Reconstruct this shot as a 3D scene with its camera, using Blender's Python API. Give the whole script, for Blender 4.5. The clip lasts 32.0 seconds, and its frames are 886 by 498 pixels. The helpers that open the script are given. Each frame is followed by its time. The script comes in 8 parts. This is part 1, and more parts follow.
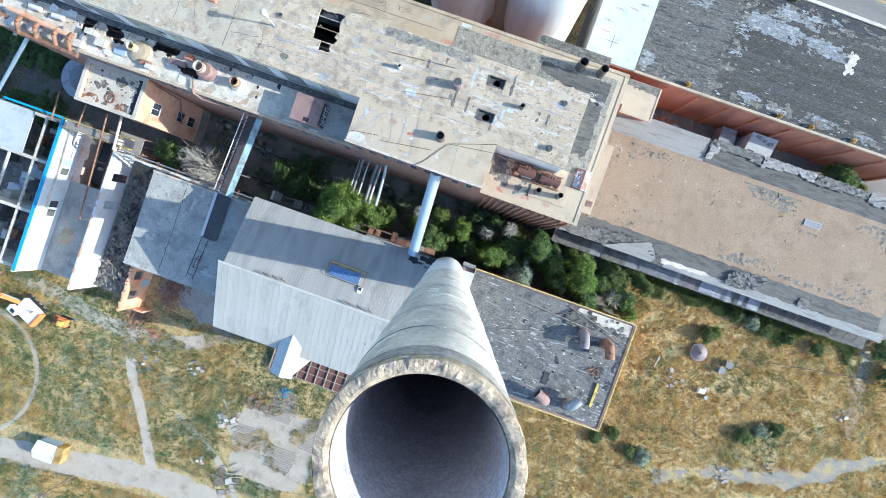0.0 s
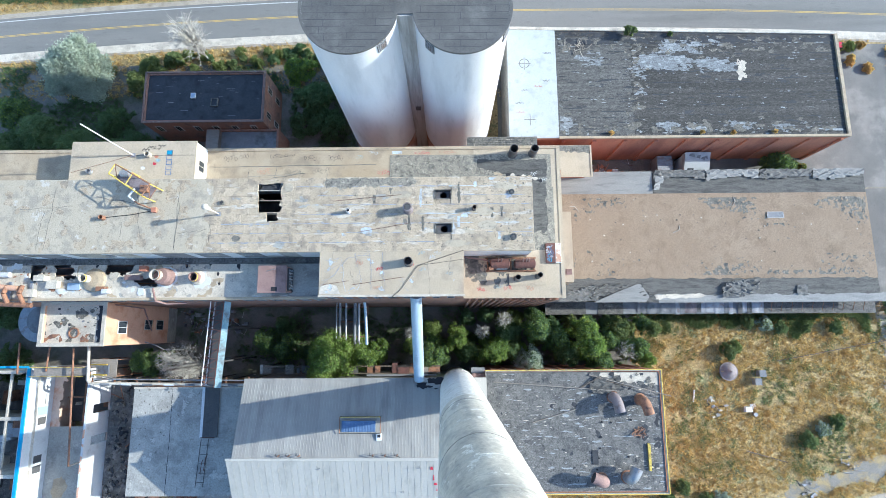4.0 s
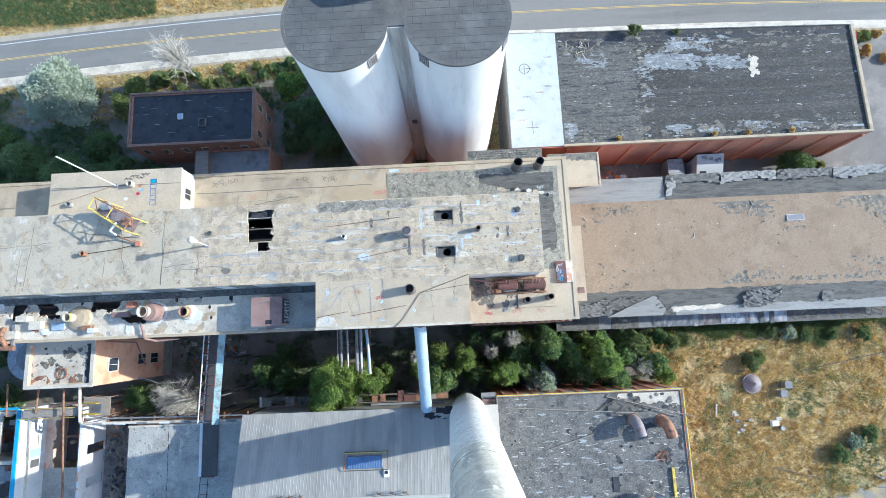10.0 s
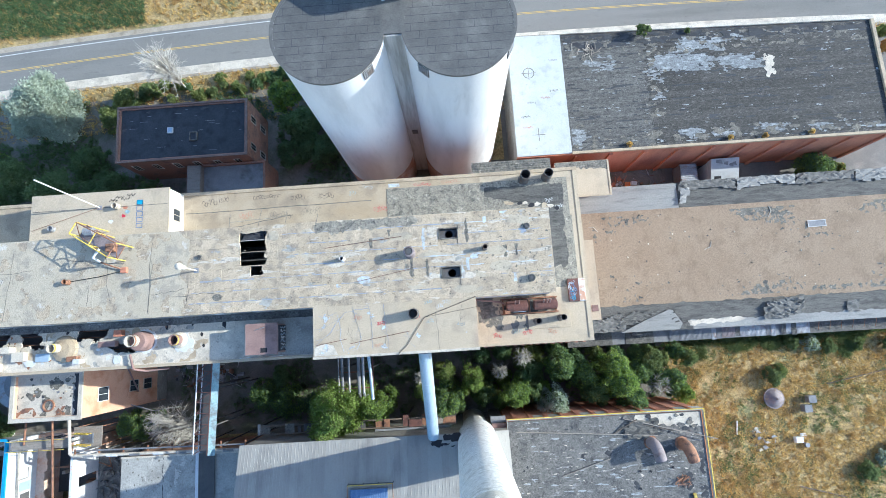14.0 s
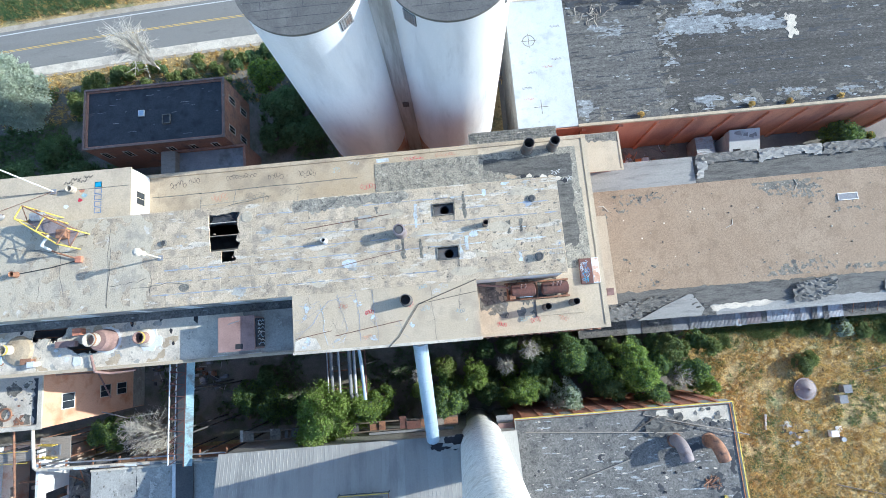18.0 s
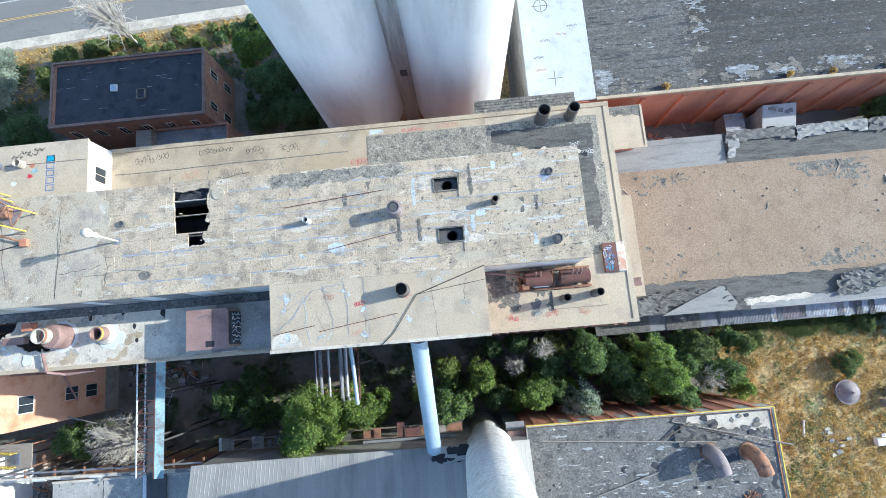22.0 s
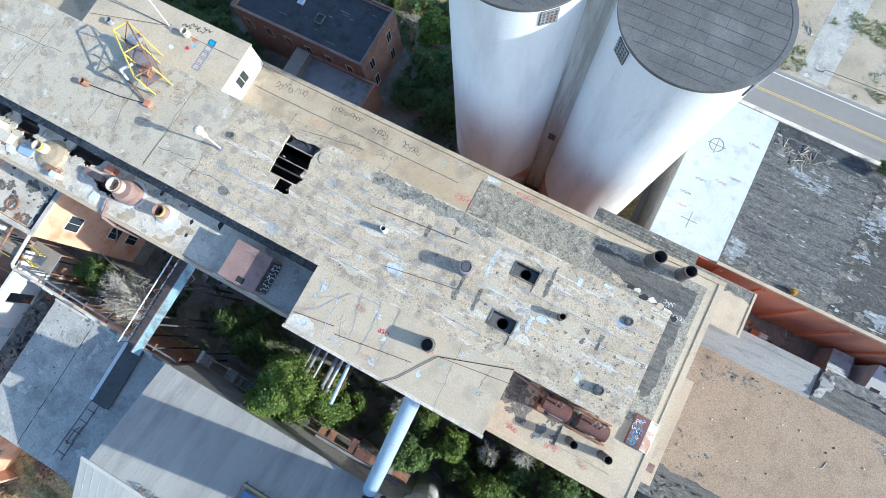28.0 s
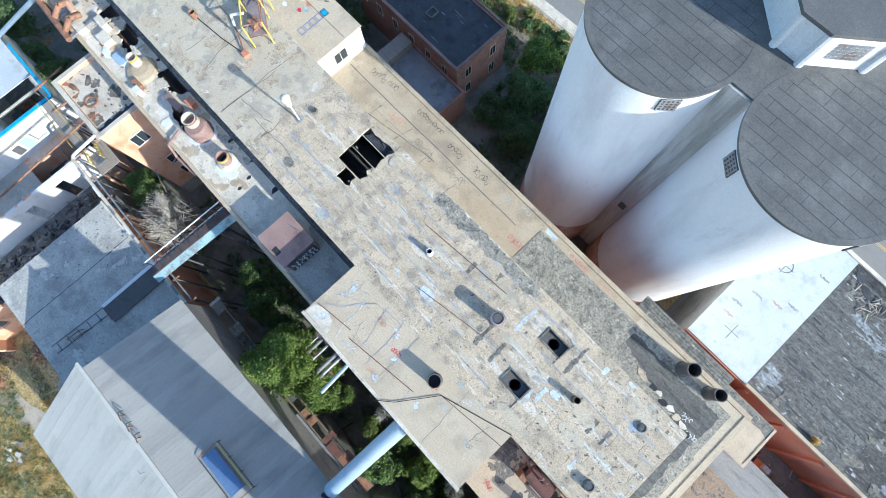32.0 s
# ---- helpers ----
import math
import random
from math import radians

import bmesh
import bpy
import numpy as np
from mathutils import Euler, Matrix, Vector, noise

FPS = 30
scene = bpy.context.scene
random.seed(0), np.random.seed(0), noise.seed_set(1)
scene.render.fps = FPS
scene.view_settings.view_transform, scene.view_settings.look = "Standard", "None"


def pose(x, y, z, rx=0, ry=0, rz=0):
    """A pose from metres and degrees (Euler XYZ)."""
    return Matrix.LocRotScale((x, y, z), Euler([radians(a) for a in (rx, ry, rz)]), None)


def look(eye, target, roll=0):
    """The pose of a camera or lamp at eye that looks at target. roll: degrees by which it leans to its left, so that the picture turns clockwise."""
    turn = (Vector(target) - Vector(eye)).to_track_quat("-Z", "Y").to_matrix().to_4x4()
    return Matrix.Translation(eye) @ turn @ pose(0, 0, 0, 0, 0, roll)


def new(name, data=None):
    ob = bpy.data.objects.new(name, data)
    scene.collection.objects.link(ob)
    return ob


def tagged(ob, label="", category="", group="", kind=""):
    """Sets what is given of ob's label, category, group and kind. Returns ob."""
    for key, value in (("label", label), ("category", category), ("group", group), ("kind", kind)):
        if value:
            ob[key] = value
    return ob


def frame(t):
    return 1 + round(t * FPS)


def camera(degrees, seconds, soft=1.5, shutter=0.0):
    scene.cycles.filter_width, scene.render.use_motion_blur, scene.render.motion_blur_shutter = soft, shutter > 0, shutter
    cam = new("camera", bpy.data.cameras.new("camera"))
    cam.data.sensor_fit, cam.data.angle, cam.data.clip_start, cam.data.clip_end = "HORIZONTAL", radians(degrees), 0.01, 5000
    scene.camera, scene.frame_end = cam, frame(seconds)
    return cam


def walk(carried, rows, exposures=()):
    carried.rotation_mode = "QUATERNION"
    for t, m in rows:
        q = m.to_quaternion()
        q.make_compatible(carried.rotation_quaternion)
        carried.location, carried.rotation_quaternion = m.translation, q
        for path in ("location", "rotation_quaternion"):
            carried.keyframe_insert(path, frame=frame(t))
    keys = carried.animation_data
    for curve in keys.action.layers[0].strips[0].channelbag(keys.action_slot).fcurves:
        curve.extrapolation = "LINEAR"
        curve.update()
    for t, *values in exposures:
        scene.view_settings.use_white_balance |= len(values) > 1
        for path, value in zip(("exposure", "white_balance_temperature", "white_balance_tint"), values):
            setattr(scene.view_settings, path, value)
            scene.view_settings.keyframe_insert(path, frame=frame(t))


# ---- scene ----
cam = camera(82.72, 32.0, soft=0.8)
# seconds, eye x y z, turn about x y z
PATH = [
    (0, 3.09, 2.51, 105.95, -0.74, 1.42, 19.40),
    (0.5, 2.71, 3.68, 105.75, 5.27, 1.38, 19.58),
    (1, 2.08, 4.48, 105.91, 9.74, 1.35, 19.27),
    (1.5, 1.77, 4.85, 105.75, 10.22, 1.22, 18.34),
    (2, 1.42, 5.19, 105.71, 9.98, 0.90, 12.79),
    (2.5, 1.57, 5.68, 105.53, 9.61, 0.52, 3.59),
    (3, 1.63, 5.93, 105.53, 9.44, 0.48, 0.66),
    (3.5, 1.67, 6.11, 105.64, 9.30, 0.54, 0.06),
    (5.5, 1.88, 5.62, 103.09, 9.42, 0.80, -1.26),
    (6, 1.94, 5.46, 102.25, 9.39, 0.87, -1.61),
    (6.5, 1.94, 5.39, 101.96, 9.36, 0.94, -1.92),
    (7, 2.02, 5.71, 101.85, 9.42, 1.03, -2.12),
    (7.5, 2.06, 6.19, 101.79, 9.45, 1.09, -2.17),
    (8, 2.09, 6.59, 101.70, 9.46, 1.19, -2.22),
    (8.5, 2.08, 7.23, 101.65, 9.41, 1.26, -2.26),
    (9, 2.00, 8.04, 101.57, 9.39, 1.30, -2.32),
    (9.5, 1.95, 9.03, 101.51, 9.37, 1.35, -2.38),
    (10, 1.88, 10.08, 101.40, 9.31, 1.40, -2.45),
    (10.5, 1.84, 11.11, 101.28, 9.29, 1.45, -2.53),
    (11, 1.78, 12.05, 101.16, 9.28, 1.49, -2.60),
    (11.5, 1.76, 12.81, 101.02, 9.29, 1.54, -2.68),
    (12, 1.70, 13.28, 100.73, 9.25, 1.61, -2.81),
    (12.5, 1.68, 13.49, 100.04, 9.20, 1.66, -2.89),
    (13, 1.66, 13.50, 99.23, 9.22, 1.71, -2.99),
    (13.5, 1.65, 13.48, 98.39, 9.27, 1.79, -3.22),
    (14, 1.67, 13.40, 97.63, 9.28, 1.84, -3.51),
    (14.5, 1.75, 13.34, 96.83, 9.23, 1.93, -3.83),
    (16.5, 1.83, 12.42, 93.28, 9.36, 2.11, -4.32),
    (17, 1.92, 12.24, 92.09, 9.37, 2.17, -4.34),
    (17.5, 1.96, 12.05, 90.92, 9.40, 2.17, -4.57),
    (18, 1.95, 11.88, 89.76, 9.45, 2.19, -4.83),
    (18.5, 1.90, 11.83, 88.68, 9.44, 2.20, -5.07),
    (19, 1.81, 11.77, 87.55, 9.40, 2.24, -5.03),
    (19.5, 1.78, 11.70, 86.43, 9.40, 2.27, -5.01),
    (20, 1.76, 11.65, 85.33, 9.38, 2.34, -5.02),
    (20.5, 1.68, 11.57, 84.29, 9.37, 2.37, -4.93),
    (21, 1.69, 11.56, 83.27, 9.38, 2.42, -4.85),
    (21.5, 1.71, 11.54, 82.35, 9.36, 2.49, -4.80),
    (22, 1.67, 11.54, 81.52, 9.34, 2.52, -4.80),
    (22.5, 1.67, 11.58, 81.19, 9.31, 2.57, -4.67),
    (23, 1.65, 11.89, 81.06, 9.38, 2.59, -4.34),
    (23.5, 1.66, 12.32, 81.00, 9.36, 2.61, -4.11),
    (24, 1.66, 12.71, 81.01, 9.33, 2.62, -4.05),
    (24.5, 1.67, 13.17, 81.03, 9.32, 2.62, -4.01),
    (25, 1.65, 13.84, 80.95, 9.41, 2.66, -3.27),
    (25.5, 1.50, 14.49, 80.87, 9.91, 2.94, 2.68),
    (26, 1.26, 15.13, 80.74, 10.66, 3.38, 12.65),
    (26.5, 1.06, 15.72, 80.72, 11.25, 3.53, 19.80),
    (28.5, -0.70, 17.35, 80.44, 11.68, 2.83, 30.92),
    (29, -0.96, 17.45, 80.37, 11.86, 2.82, 35.34),
    (29.5, -1.24, 17.48, 80.28, 11.97, 2.75, 38.86),
    (30, -1.54, 17.51, 80.25, 11.91, 2.57, 40.76),
    (30.5, -1.93, 17.61, 80.19, 11.85, 2.38, 41.60),
    (31, -2.51, 18.03, 80.17, 11.82, 2.21, 42.06),
    (31.5, -3.17, 18.58, 80.15, 11.77, 2.11, 42.57),
    (32, -3.91, 19.19, 80.13, 11.83, 2.11, 46.83),
]
walk(cam, [(t, pose(*row)) for t, *row in PATH], exposures=[(0, 1.03, 5260, 4), (1, 0.92, 5260, 4), (32, 0.92, 5260, 4)])
SKY, SUN = 0.15, 3.8

# ---------------------------------------------------------------- light
SUN_EL, SUN_AZ = radians(25), math.atan2(0.141, 0.99)   # azimuth from +x towards +y
wld = bpy.data.worlds.new("sky")
scene.world = wld
wld.use_nodes = True
wn = wld.node_tree.nodes
sky = wn.new("ShaderNodeTexSky")
sky.sky_type, sky.sun_disc = "NISHITA", False
sky.sun_elevation, sky.sun_rotation = SUN_EL, math.pi / 2 - SUN_AZ
wn["Background"].inputs[1].default_value = SKY
wld.node_tree.links.new(sky.outputs[0], wn["Background"].inputs[0])
sun = new("sun", bpy.data.lights.new("sun", "SUN"))
sun.data.energy, sun.data.angle, sun.data.color = SUN, radians(0.5), (1.0, 0.885, 0.715)
sun.matrix_world = look((100 * math.cos(SUN_AZ), 100 * math.sin(SUN_AZ), 100 * math.tan(SUN_EL)), (0, 0, 0))

# ---------------------------------------------------------------- materials
def surf(name, a, b, scale=1.0, rough=0.85, bump=0.25, c=None, cthr=0.6, cscale=0.25, fine=7.0, metal=0.0, rnd=0.12,
         stretch=(1, 1, 1), d=None, dthr=0.62, dscale=0.12, dstretch=(1, 1, 1), depth=0.03, contrast=0.5, soft=0.08, fleck=0.3, fscale=2.2, fthr=0.6, fst=(1, 1, 1)):
    """A weathered surface: two mottled tones a and b, stains c and patches d with edges of their own, fine grain and relief."""
    m = bpy.data.materials.new(name)
    m.use_nodes = True
    nt, bs = m.node_tree, m.node_tree.nodes["Principled BSDF"]
    N, L = nt.nodes.new, nt.links.new
    bs.inputs["Roughness"].default_value, bs.inputs["Metallic"].default_value = rough, metal
    geo = N("ShaderNodeNewGeometry")

    def noise_at(sc, st=(1, 1, 1), detail=6.0, rr=0.6):
        mp = N("ShaderNodeMapping")
        mp.inputs["Scale"].default_value = st
        L(geo.outputs["Position"], mp.inputs[0])
        n = N("ShaderNodeTexNoise")
        n.inputs["Scale"].default_value, n.inputs["Detail"].default_value, n.inputs["Roughness"].default_value = sc, detail, rr
        L(mp.outputs[0], n.inputs["Vector"])
        return n.outputs["Fac"]

    def step(fac, lo, hi):
        r = N("ShaderNodeMapRange")
        r.inputs["From Min"].default_value, r.inputs["From Max"].default_value = lo, hi
        L(fac, r.inputs["Value"])
        return r.outputs[0]

    def mix(fac, one, two):
        x = N("ShaderNodeMix")
        x.data_type = "RGBA"
        L(fac, x.inputs[0])
        for k, v in ((6, one), (7, two)):
            if isinstance(v, tuple):
                x.inputs[k].default_value = (*v, 1)
            else:
                L(v, x.inputs[k])
        return x.outputs[2]

    col = mix(step(noise_at(scale, stretch), 0.3, 0.7), a, b)
    if c:
        col = mix(step(noise_at(cscale, stretch, 9), cthr - soft, cthr + soft), col, c)
    if d:
        col = mix(step(noise_at(dscale, dstretch, 10), dthr - 0.015, dthr + 0.015), col, d)
    grain = step(noise_at(fine, (1, 1, 1), 5, 0.75), 0.35, 0.65)
    info = N("ShaderNodeObjectInfo")
    amt = N("ShaderNodeMath")
    amt.operation = "MULTIPLY_ADD"
    L(grain, amt.inputs[0])
    amt.inputs[1].default_value, amt.inputs[2].default_value = contrast, 1 - contrast / 2
    rn = N("ShaderNodeMath")
    rn.operation = "MULTIPLY_ADD"
    L(info.outputs["Random"], rn.inputs[0])
    rn.inputs[1].default_value, rn.inputs[2].default_value = rnd, 1 - rnd / 2
    both = N("ShaderNodeMath")
    both.operation = "MULTIPLY"
    L(amt.outputs[0], both.inputs[0])
    L(rn.outputs[0], both.inputs[1])
    if fleck:
        spot = step(noise_at(fscale, fst, 9, 0.78), fthr - 0.03, fthr + 0.05)
        keep = N("ShaderNodeMath")
        keep.operation = "MULTIPLY_ADD"
        L(spot, keep.inputs[0])
        keep.inputs[1].default_value, keep.inputs[2].default_value = -fleck, 1.0
        all_ = N("ShaderNodeMath")
        all_.operation = "MULTIPLY"
        L(both.outputs[0], all_.inputs[0])
        L(keep.outputs[0], all_.inputs[1])
        both = all_
    hs = N("ShaderNodeHueSaturation")
    L(both.outputs[0], hs.inputs["Value"])
    L(col, hs.inputs["Color"])
    L(hs.outputs[0], bs.inputs["Base Color"])
    if bump:
        bp = N("ShaderNodeBump")
        bp.inputs["Strength"].default_value, bp.inputs["Distance"].default_value = bump, depth
        L(grain, bp.inputs["Height"])
        L(bp.outputs[0], bs.inputs["Normal"])
    return m


M = dict(
    slab=surf("roof_concrete", (.44, .352, .242), (.55, .455, .33), .5, c=(.345, .288, .218), cthr=.56, cscale=.8, d=(.575, .515, .42), dthr=.61, dscale=.6, dstretch=(.35, 1.4, 1), fine=7, contrast=.6, rnd=.16, fleck=.55, fscale=3.4, fthr=.58, soft=.06, bump=.6),
    screed=surf("tan_screed", (.455, .385, .28), (.52, .455, .345), .25, c=(.39, .34, .265), cthr=.56, cscale=.6, d=(.57, .53, .455), dthr=.64, dscale=.45, fine=7, contrast=.34, rnd=.05, fleck=.34, fscale=2.4, fthr=.60, soft=.05, bump=.5),
    seal=surf("pale_sealant", (.60, .66, .70), (.45, .505, .55), 1.2, c=(.40, .37, .325), cthr=.53, cscale=1.1, contrast=.5),
    slate=surf("slate_blue_sealant", (.25, .285, .35), (.36, .39, .44), 1.2, c=(.34, .31, .27), cthr=.55, cscale=1.1, contrast=.4),
    tan=surf("tan_concrete", (.475, .385, .265), (.53, .44, .32), .25, c=(.42, .345, .25), cthr=.58, cscale=.35, fine=7, contrast=.3, fleck=.24, fscale=2.0, fthr=.61),
    tanroof=surf("ochre_roof", (.43, .335, .22), (.51, .42, .30), .3, c=(.35, .285, .205), cthr=.58, cscale=.35, fine=6, contrast=.36, fleck=.34, fscale=2.2, fthr=.6),
    gravel=surf("dark_gravel", (.16, .148, .125), (.25, .23, .19), .8, c=(.095, .093, .085), cthr=.56, cscale=.8, fine=4, contrast=.8, bump=.5, fleck=.5, fscale=2.6, fthr=.55, d=(.36, .32, .26), dthr=.63, dscale=1.4),
    chippings=surf("grey_chippings", (.26, .235, .19), (.36, .33, .265), .8, c=(.17, .16, .14), cthr=.58, cscale=1.1, fine=6, contrast=.9, bump=.6, fleck=.6, fscale=3.4, fthr=.56, d=(.43, .39, .32), dthr=.62, dscale=1.2),
    bluegrey=surf("blue_grey_felt", (.20, .205, .22), (.28, .28, .285), .5, c=(.15, .152, .155), cthr=.6, cscale=.4, contrast=.35),
    brown=surf("brown_gravel", (.285, .205, .135), (.335, .252, .172), .12, c=(.235, .17, .112), cthr=.6, cscale=.4, fine=6, contrast=.6, soft=.1, fleck=.4, fscale=4.2, fthr=.60, fst=(.8, 1.2, 1)),
    feltwest=surf("grey_felt_strips", (.098, .095, .088), (.15, .145, .134), .8, c=(.075, .073, .069), cthr=.58, cscale=1.0, stretch=(1, 2.4, 1), fine=4, contrast=.8, rnd=.34, fleck=.5, fscale=1.6, fthr=.56, fst=(.9, 2.6, 1)),
    darksteel=surf("sooted_steel", (.10, .10, .102), (.16, .155, .15), .9, rough=.6, metal=.3, c=(.17, .11, .08), cthr=.58, cscale=1.2, contrast=.3),
    silodirty=surf("stained_silo_wall", (.50, .49, .47), (.60, .59, .57), .5, c=(.36, .345, .32), cthr=.54, cscale=.7, stretch=(1.6, 1, .12), contrast=.3, fleck=.3, fscale=1.2, fst=(2, 1, .2)),
    feltband=surf("charcoal_felt_band", (.105, .10, .09), (.15, .142, .128), .9, c=(.075, .072, .066), cthr=.56, cscale=.7, stretch=(.5, 2.2, 1), fine=5, contrast=.7, fleck=.5, fscale=2.4, fthr=.57, fst=(.5, 2, 1)),
    greyboard=surf("smooth_grey_board", (.265, .26, .245), (.32, .312, .29), .3, c=(.215, .21, .20), cthr=.58, cscale=.5, stretch=(.35, 2.2, 1), fine=4, contrast=.3, fleck=.25, fscale=1.2, fst=(.3, 2, 1)),
    foldfelt=surf("folded_grey_felt", (.14, .136, .125), (.20, .193, .178), .9, c=(.09, .088, .082), cthr=.56, cscale=1.0, fine=4, contrast=.6, fleck=.4),
    peelpale=surf("pale_peeled_board", (.31, .33, .335), (.40, .415, .42), .9, c=(.22, .225, .23), cthr=.57, cscale=1.3, stretch=(.6, 2.2, 1), fine=4, contrast=.6, fleck=.45, fscale=1.8),
    chimdark=surf("sooted_crown_concrete", (.25, .24, .225), (.36, .345, .32), .6, c=(.18, .175, .165), cthr=.56, cscale=.8, fine=3, contrast=.6, d=(.55, .53, .49), dthr=.66, dscale=1.2, fleck=.4),
    dampgrey=surf("grey_dusty_earth", (.23, .21, .18), (.31, .285, .24), .3, c=(.42, .32, .16), cthr=.54, cscale=.4, contrast=.6, fleck=.45, fscale=1.5),
    lotdirt=surf("beige_waste_ground", (.37, .305, .22), (.46, .395, .295), .15, c=(.31, .28, .205), cthr=.57, cscale=.12, contrast=.5, fleck=.35, fscale=.6, fthr=.57),
    brickdark=surf("dark_brick_coping", (.19, .125, .10), (.27, .18, .145), .6, c=(.34, .28, .24), cthr=.62, cscale=.8, contrast=.5),
    peelgrey=surf("peeled_grey_board", (.19, .20, .205), (.27, .285, .29), .9, c=(.13, .132, .135), cthr=.57, cscale=1.3, stretch=(.6, 2.2, 1), fine=4, contrast=.7, fleck=.5, fscale=1.8),
    feltbrown=surf("dark_brown_felt", (.050, .048, .044), (.082, .077, .070), 1.0, c=(.115, .109, .10), cthr=.58, cscale=1.5, stretch=(1.1, 2.6, 1), fine=4, contrast=.8, fleck=.55, fscale=1.8, fthr=.55, fst=(.9, 2.6, 1), rnd=.42, soft=.03),
    feltgrey=surf("light_grey_felt", (.14, .135, .125), (.20, .192, .178), .8, c=(.10, .097, .092), cthr=.58, cscale=1.0, stretch=(1, 1.8, 1), fine=4, contrast=.8, rnd=.28, fleck=.5, fscale=1.6, fthr=.56, fst=(.9, 2, 1)),
    tar=surf("black_tar_roof", (.042, .045, .052), (.065, .068, .075), .4, c=(.03, .03, .036), cthr=.6, cscale=.5, fine=4, contrast=.5, d=(.10, .095, .09), dthr=.66, dscale=.4, dstretch=(.5, 1.5, 1)),
    wetfelt=surf("worn_dark_roof", (.13, .125, .117), (.195, .187, .173), .5, c=(.09, .09, .088), cthr=.57, cscale=.6, fine=4, contrast=.8, fleck=.48, fscale=1.6, fthr=.56, d=(.27, .265, .255), dthr=.63, dscale=1.2, dstretch=(.5, 1.8, 1)),
    whiteroof=surf("white_roof", (.49, .52, .525), (.56, .58, .585), .3, c=(.42, .44, .44), cthr=.6, cscale=.5, contrast=.2, fleck=.2, d=(.44, .44, .39), dthr=.66, dscale=.4),
    white=surf("white_render", (.66, .66, .655), (.72, .72, .71), .4, c=(.56, .55, .53), cthr=.62, cscale=.5, contrast=.18, fleck=.2),
    silo=surf("white_silo_paint", (.74, .75, .765), (.79, .79, .795), .1, c=(.64, .645, .655), cthr=.58, cscale=.3, stretch=(1, 1, .2), contrast=.14, rough=.6, fleck=.12, fscale=.5, fst=(1, 1, .25)),
    limewash=surf("limewashed_concrete", (.74, .735, .715), (.80, .795, .775), .6, c=(.60, .59, .56), cthr=.6, cscale=.6, stretch=(1, 1, 1.8), fine=2.5, contrast=.4, bump=.8, depth=.08, fleck=.25),
    silobase=surf("bare_red_silo", (.40, .21, .14), (.52, .31, .22), .3, c=(.62, .52, .46), cthr=.58, cscale=.3, stretch=(1, 1, .4), contrast=.4),
    deck=surf("dark_silo_deck", (.10, .098, .094), (.135, .131, .124), .45, c=(.165, .16, .15), cthr=.6, cscale=.35, contrast=.35, fleck=.25, fscale=1.2, soft=.1),
    brick=surf("weathered_red_brick", (.34, .17, .115), (.43, .25, .175), .5, c=(.24, .15, .12), cthr=.56, cscale=.5, fine=5, contrast=.6, fleck=.4),
    redwall=surf("orange_red_wall", (.50, .20, .12), (.58, .26, .16), .3, c=(.36, .15, .10), cthr=.6, cscale=.25, stretch=(1, 1, .3), contrast=.3),
    peach=surf("peach_plaster", (.62, .44, .33), (.70, .56, .46), .4, c=(.56, .30, .19), cthr=.58, cscale=.5, contrast=.3),
    orange=surf("orange_stucco", (.655, .38, .245), (.72, .45, .305), .35, c=(.56, .265, .15), cthr=.59, cscale=.3, contrast=.25),
    metal=surf("galvanised_sheet", (.33, .315, .285), (.385, .37, .335), .25, c=(.285, .275, .25), cthr=.58, cscale=.5, stretch=(1, .2, 1), rough=.65, contrast=.16, bump=.05, rnd=.16, fleck=.14),
    metallight=surf("pale_sheet", (.455, .43, .38), (.515, .49, .435), .2, c=(.40, .38, .335), cthr=.6, cscale=.4, stretch=(1, .25, 1), rough=.6, contrast=.14, bump=.05, rnd=.10, fleck=.12),
    bluemetal=surf("blue_corrugated", (.10, .175, .32), (.14, .22, .38), .6, rough=.55, contrast=.3),
    chimney=surf("chimney_concrete", (.56, .53, .465), (.66, .63, .565), .35, c=(.43, .415, .385), cthr=.57, cscale=.5, stretch=(1, 1, .45), fine=3.0, contrast=.32, bump=.45, depth=.05, d=(.79, .775, .73), dthr=.625, dscale=.8, dstretch=(1, 1, .55), fleck=.3, fscale=1.3, fst=(1, 1, .5)),
    soot=surf("sooty_lining", (.48, .45, .46), (.60, .57, .57), .3, c=(.36, .335, .34), cthr=.6, cscale=.3, contrast=.6),
    rim=surf("broken_rim", (.42, .33, .225), (.53, .43, .31), 1.5, c=(.28, .225, .165), cthr=.57, cscale=2.4, fine=5, contrast=.7, bump=.7, depth=.06),
    conc=surf("grey_concrete", (.345, .33, .295), (.435, .42, .38), .3, c=(.275, .265, .24), cthr=.58, cscale=.35, fine=4, contrast=.4, fleck=.4, fscale=1.1, fthr=.6, d=(.48, .46, .41), dthr=.63, dscale=.5),
    palecon=surf("pale_concrete", (.55, .49, .395), (.66, .60, .50), .3, c=(.43, .38, .31), cthr=.57, cscale=.4, contrast=.4, fleck=.4, fscale=1.4),
    rubble=surf("broken_rubble", (.12, .115, .11), (.22, .205, .185), .8, c=(.32, .29, .26), cthr=.6, cscale=.9, contrast=.8, bump=.6, fleck=.5),
    rust=surf("rusty_steel", (.25, .12, .07), (.36, .19, .11), 1.2, c=(.14, .08, .06), cthr=.56, cscale=1.1, rough=.8, contrast=.5),
    pinkrust=surf("pink_rusted_sheet", (.27, .175, .155), (.34, .225, .195), .6, c=(.19, .12, .105), cthr=.6, cscale=.5, contrast=.3),
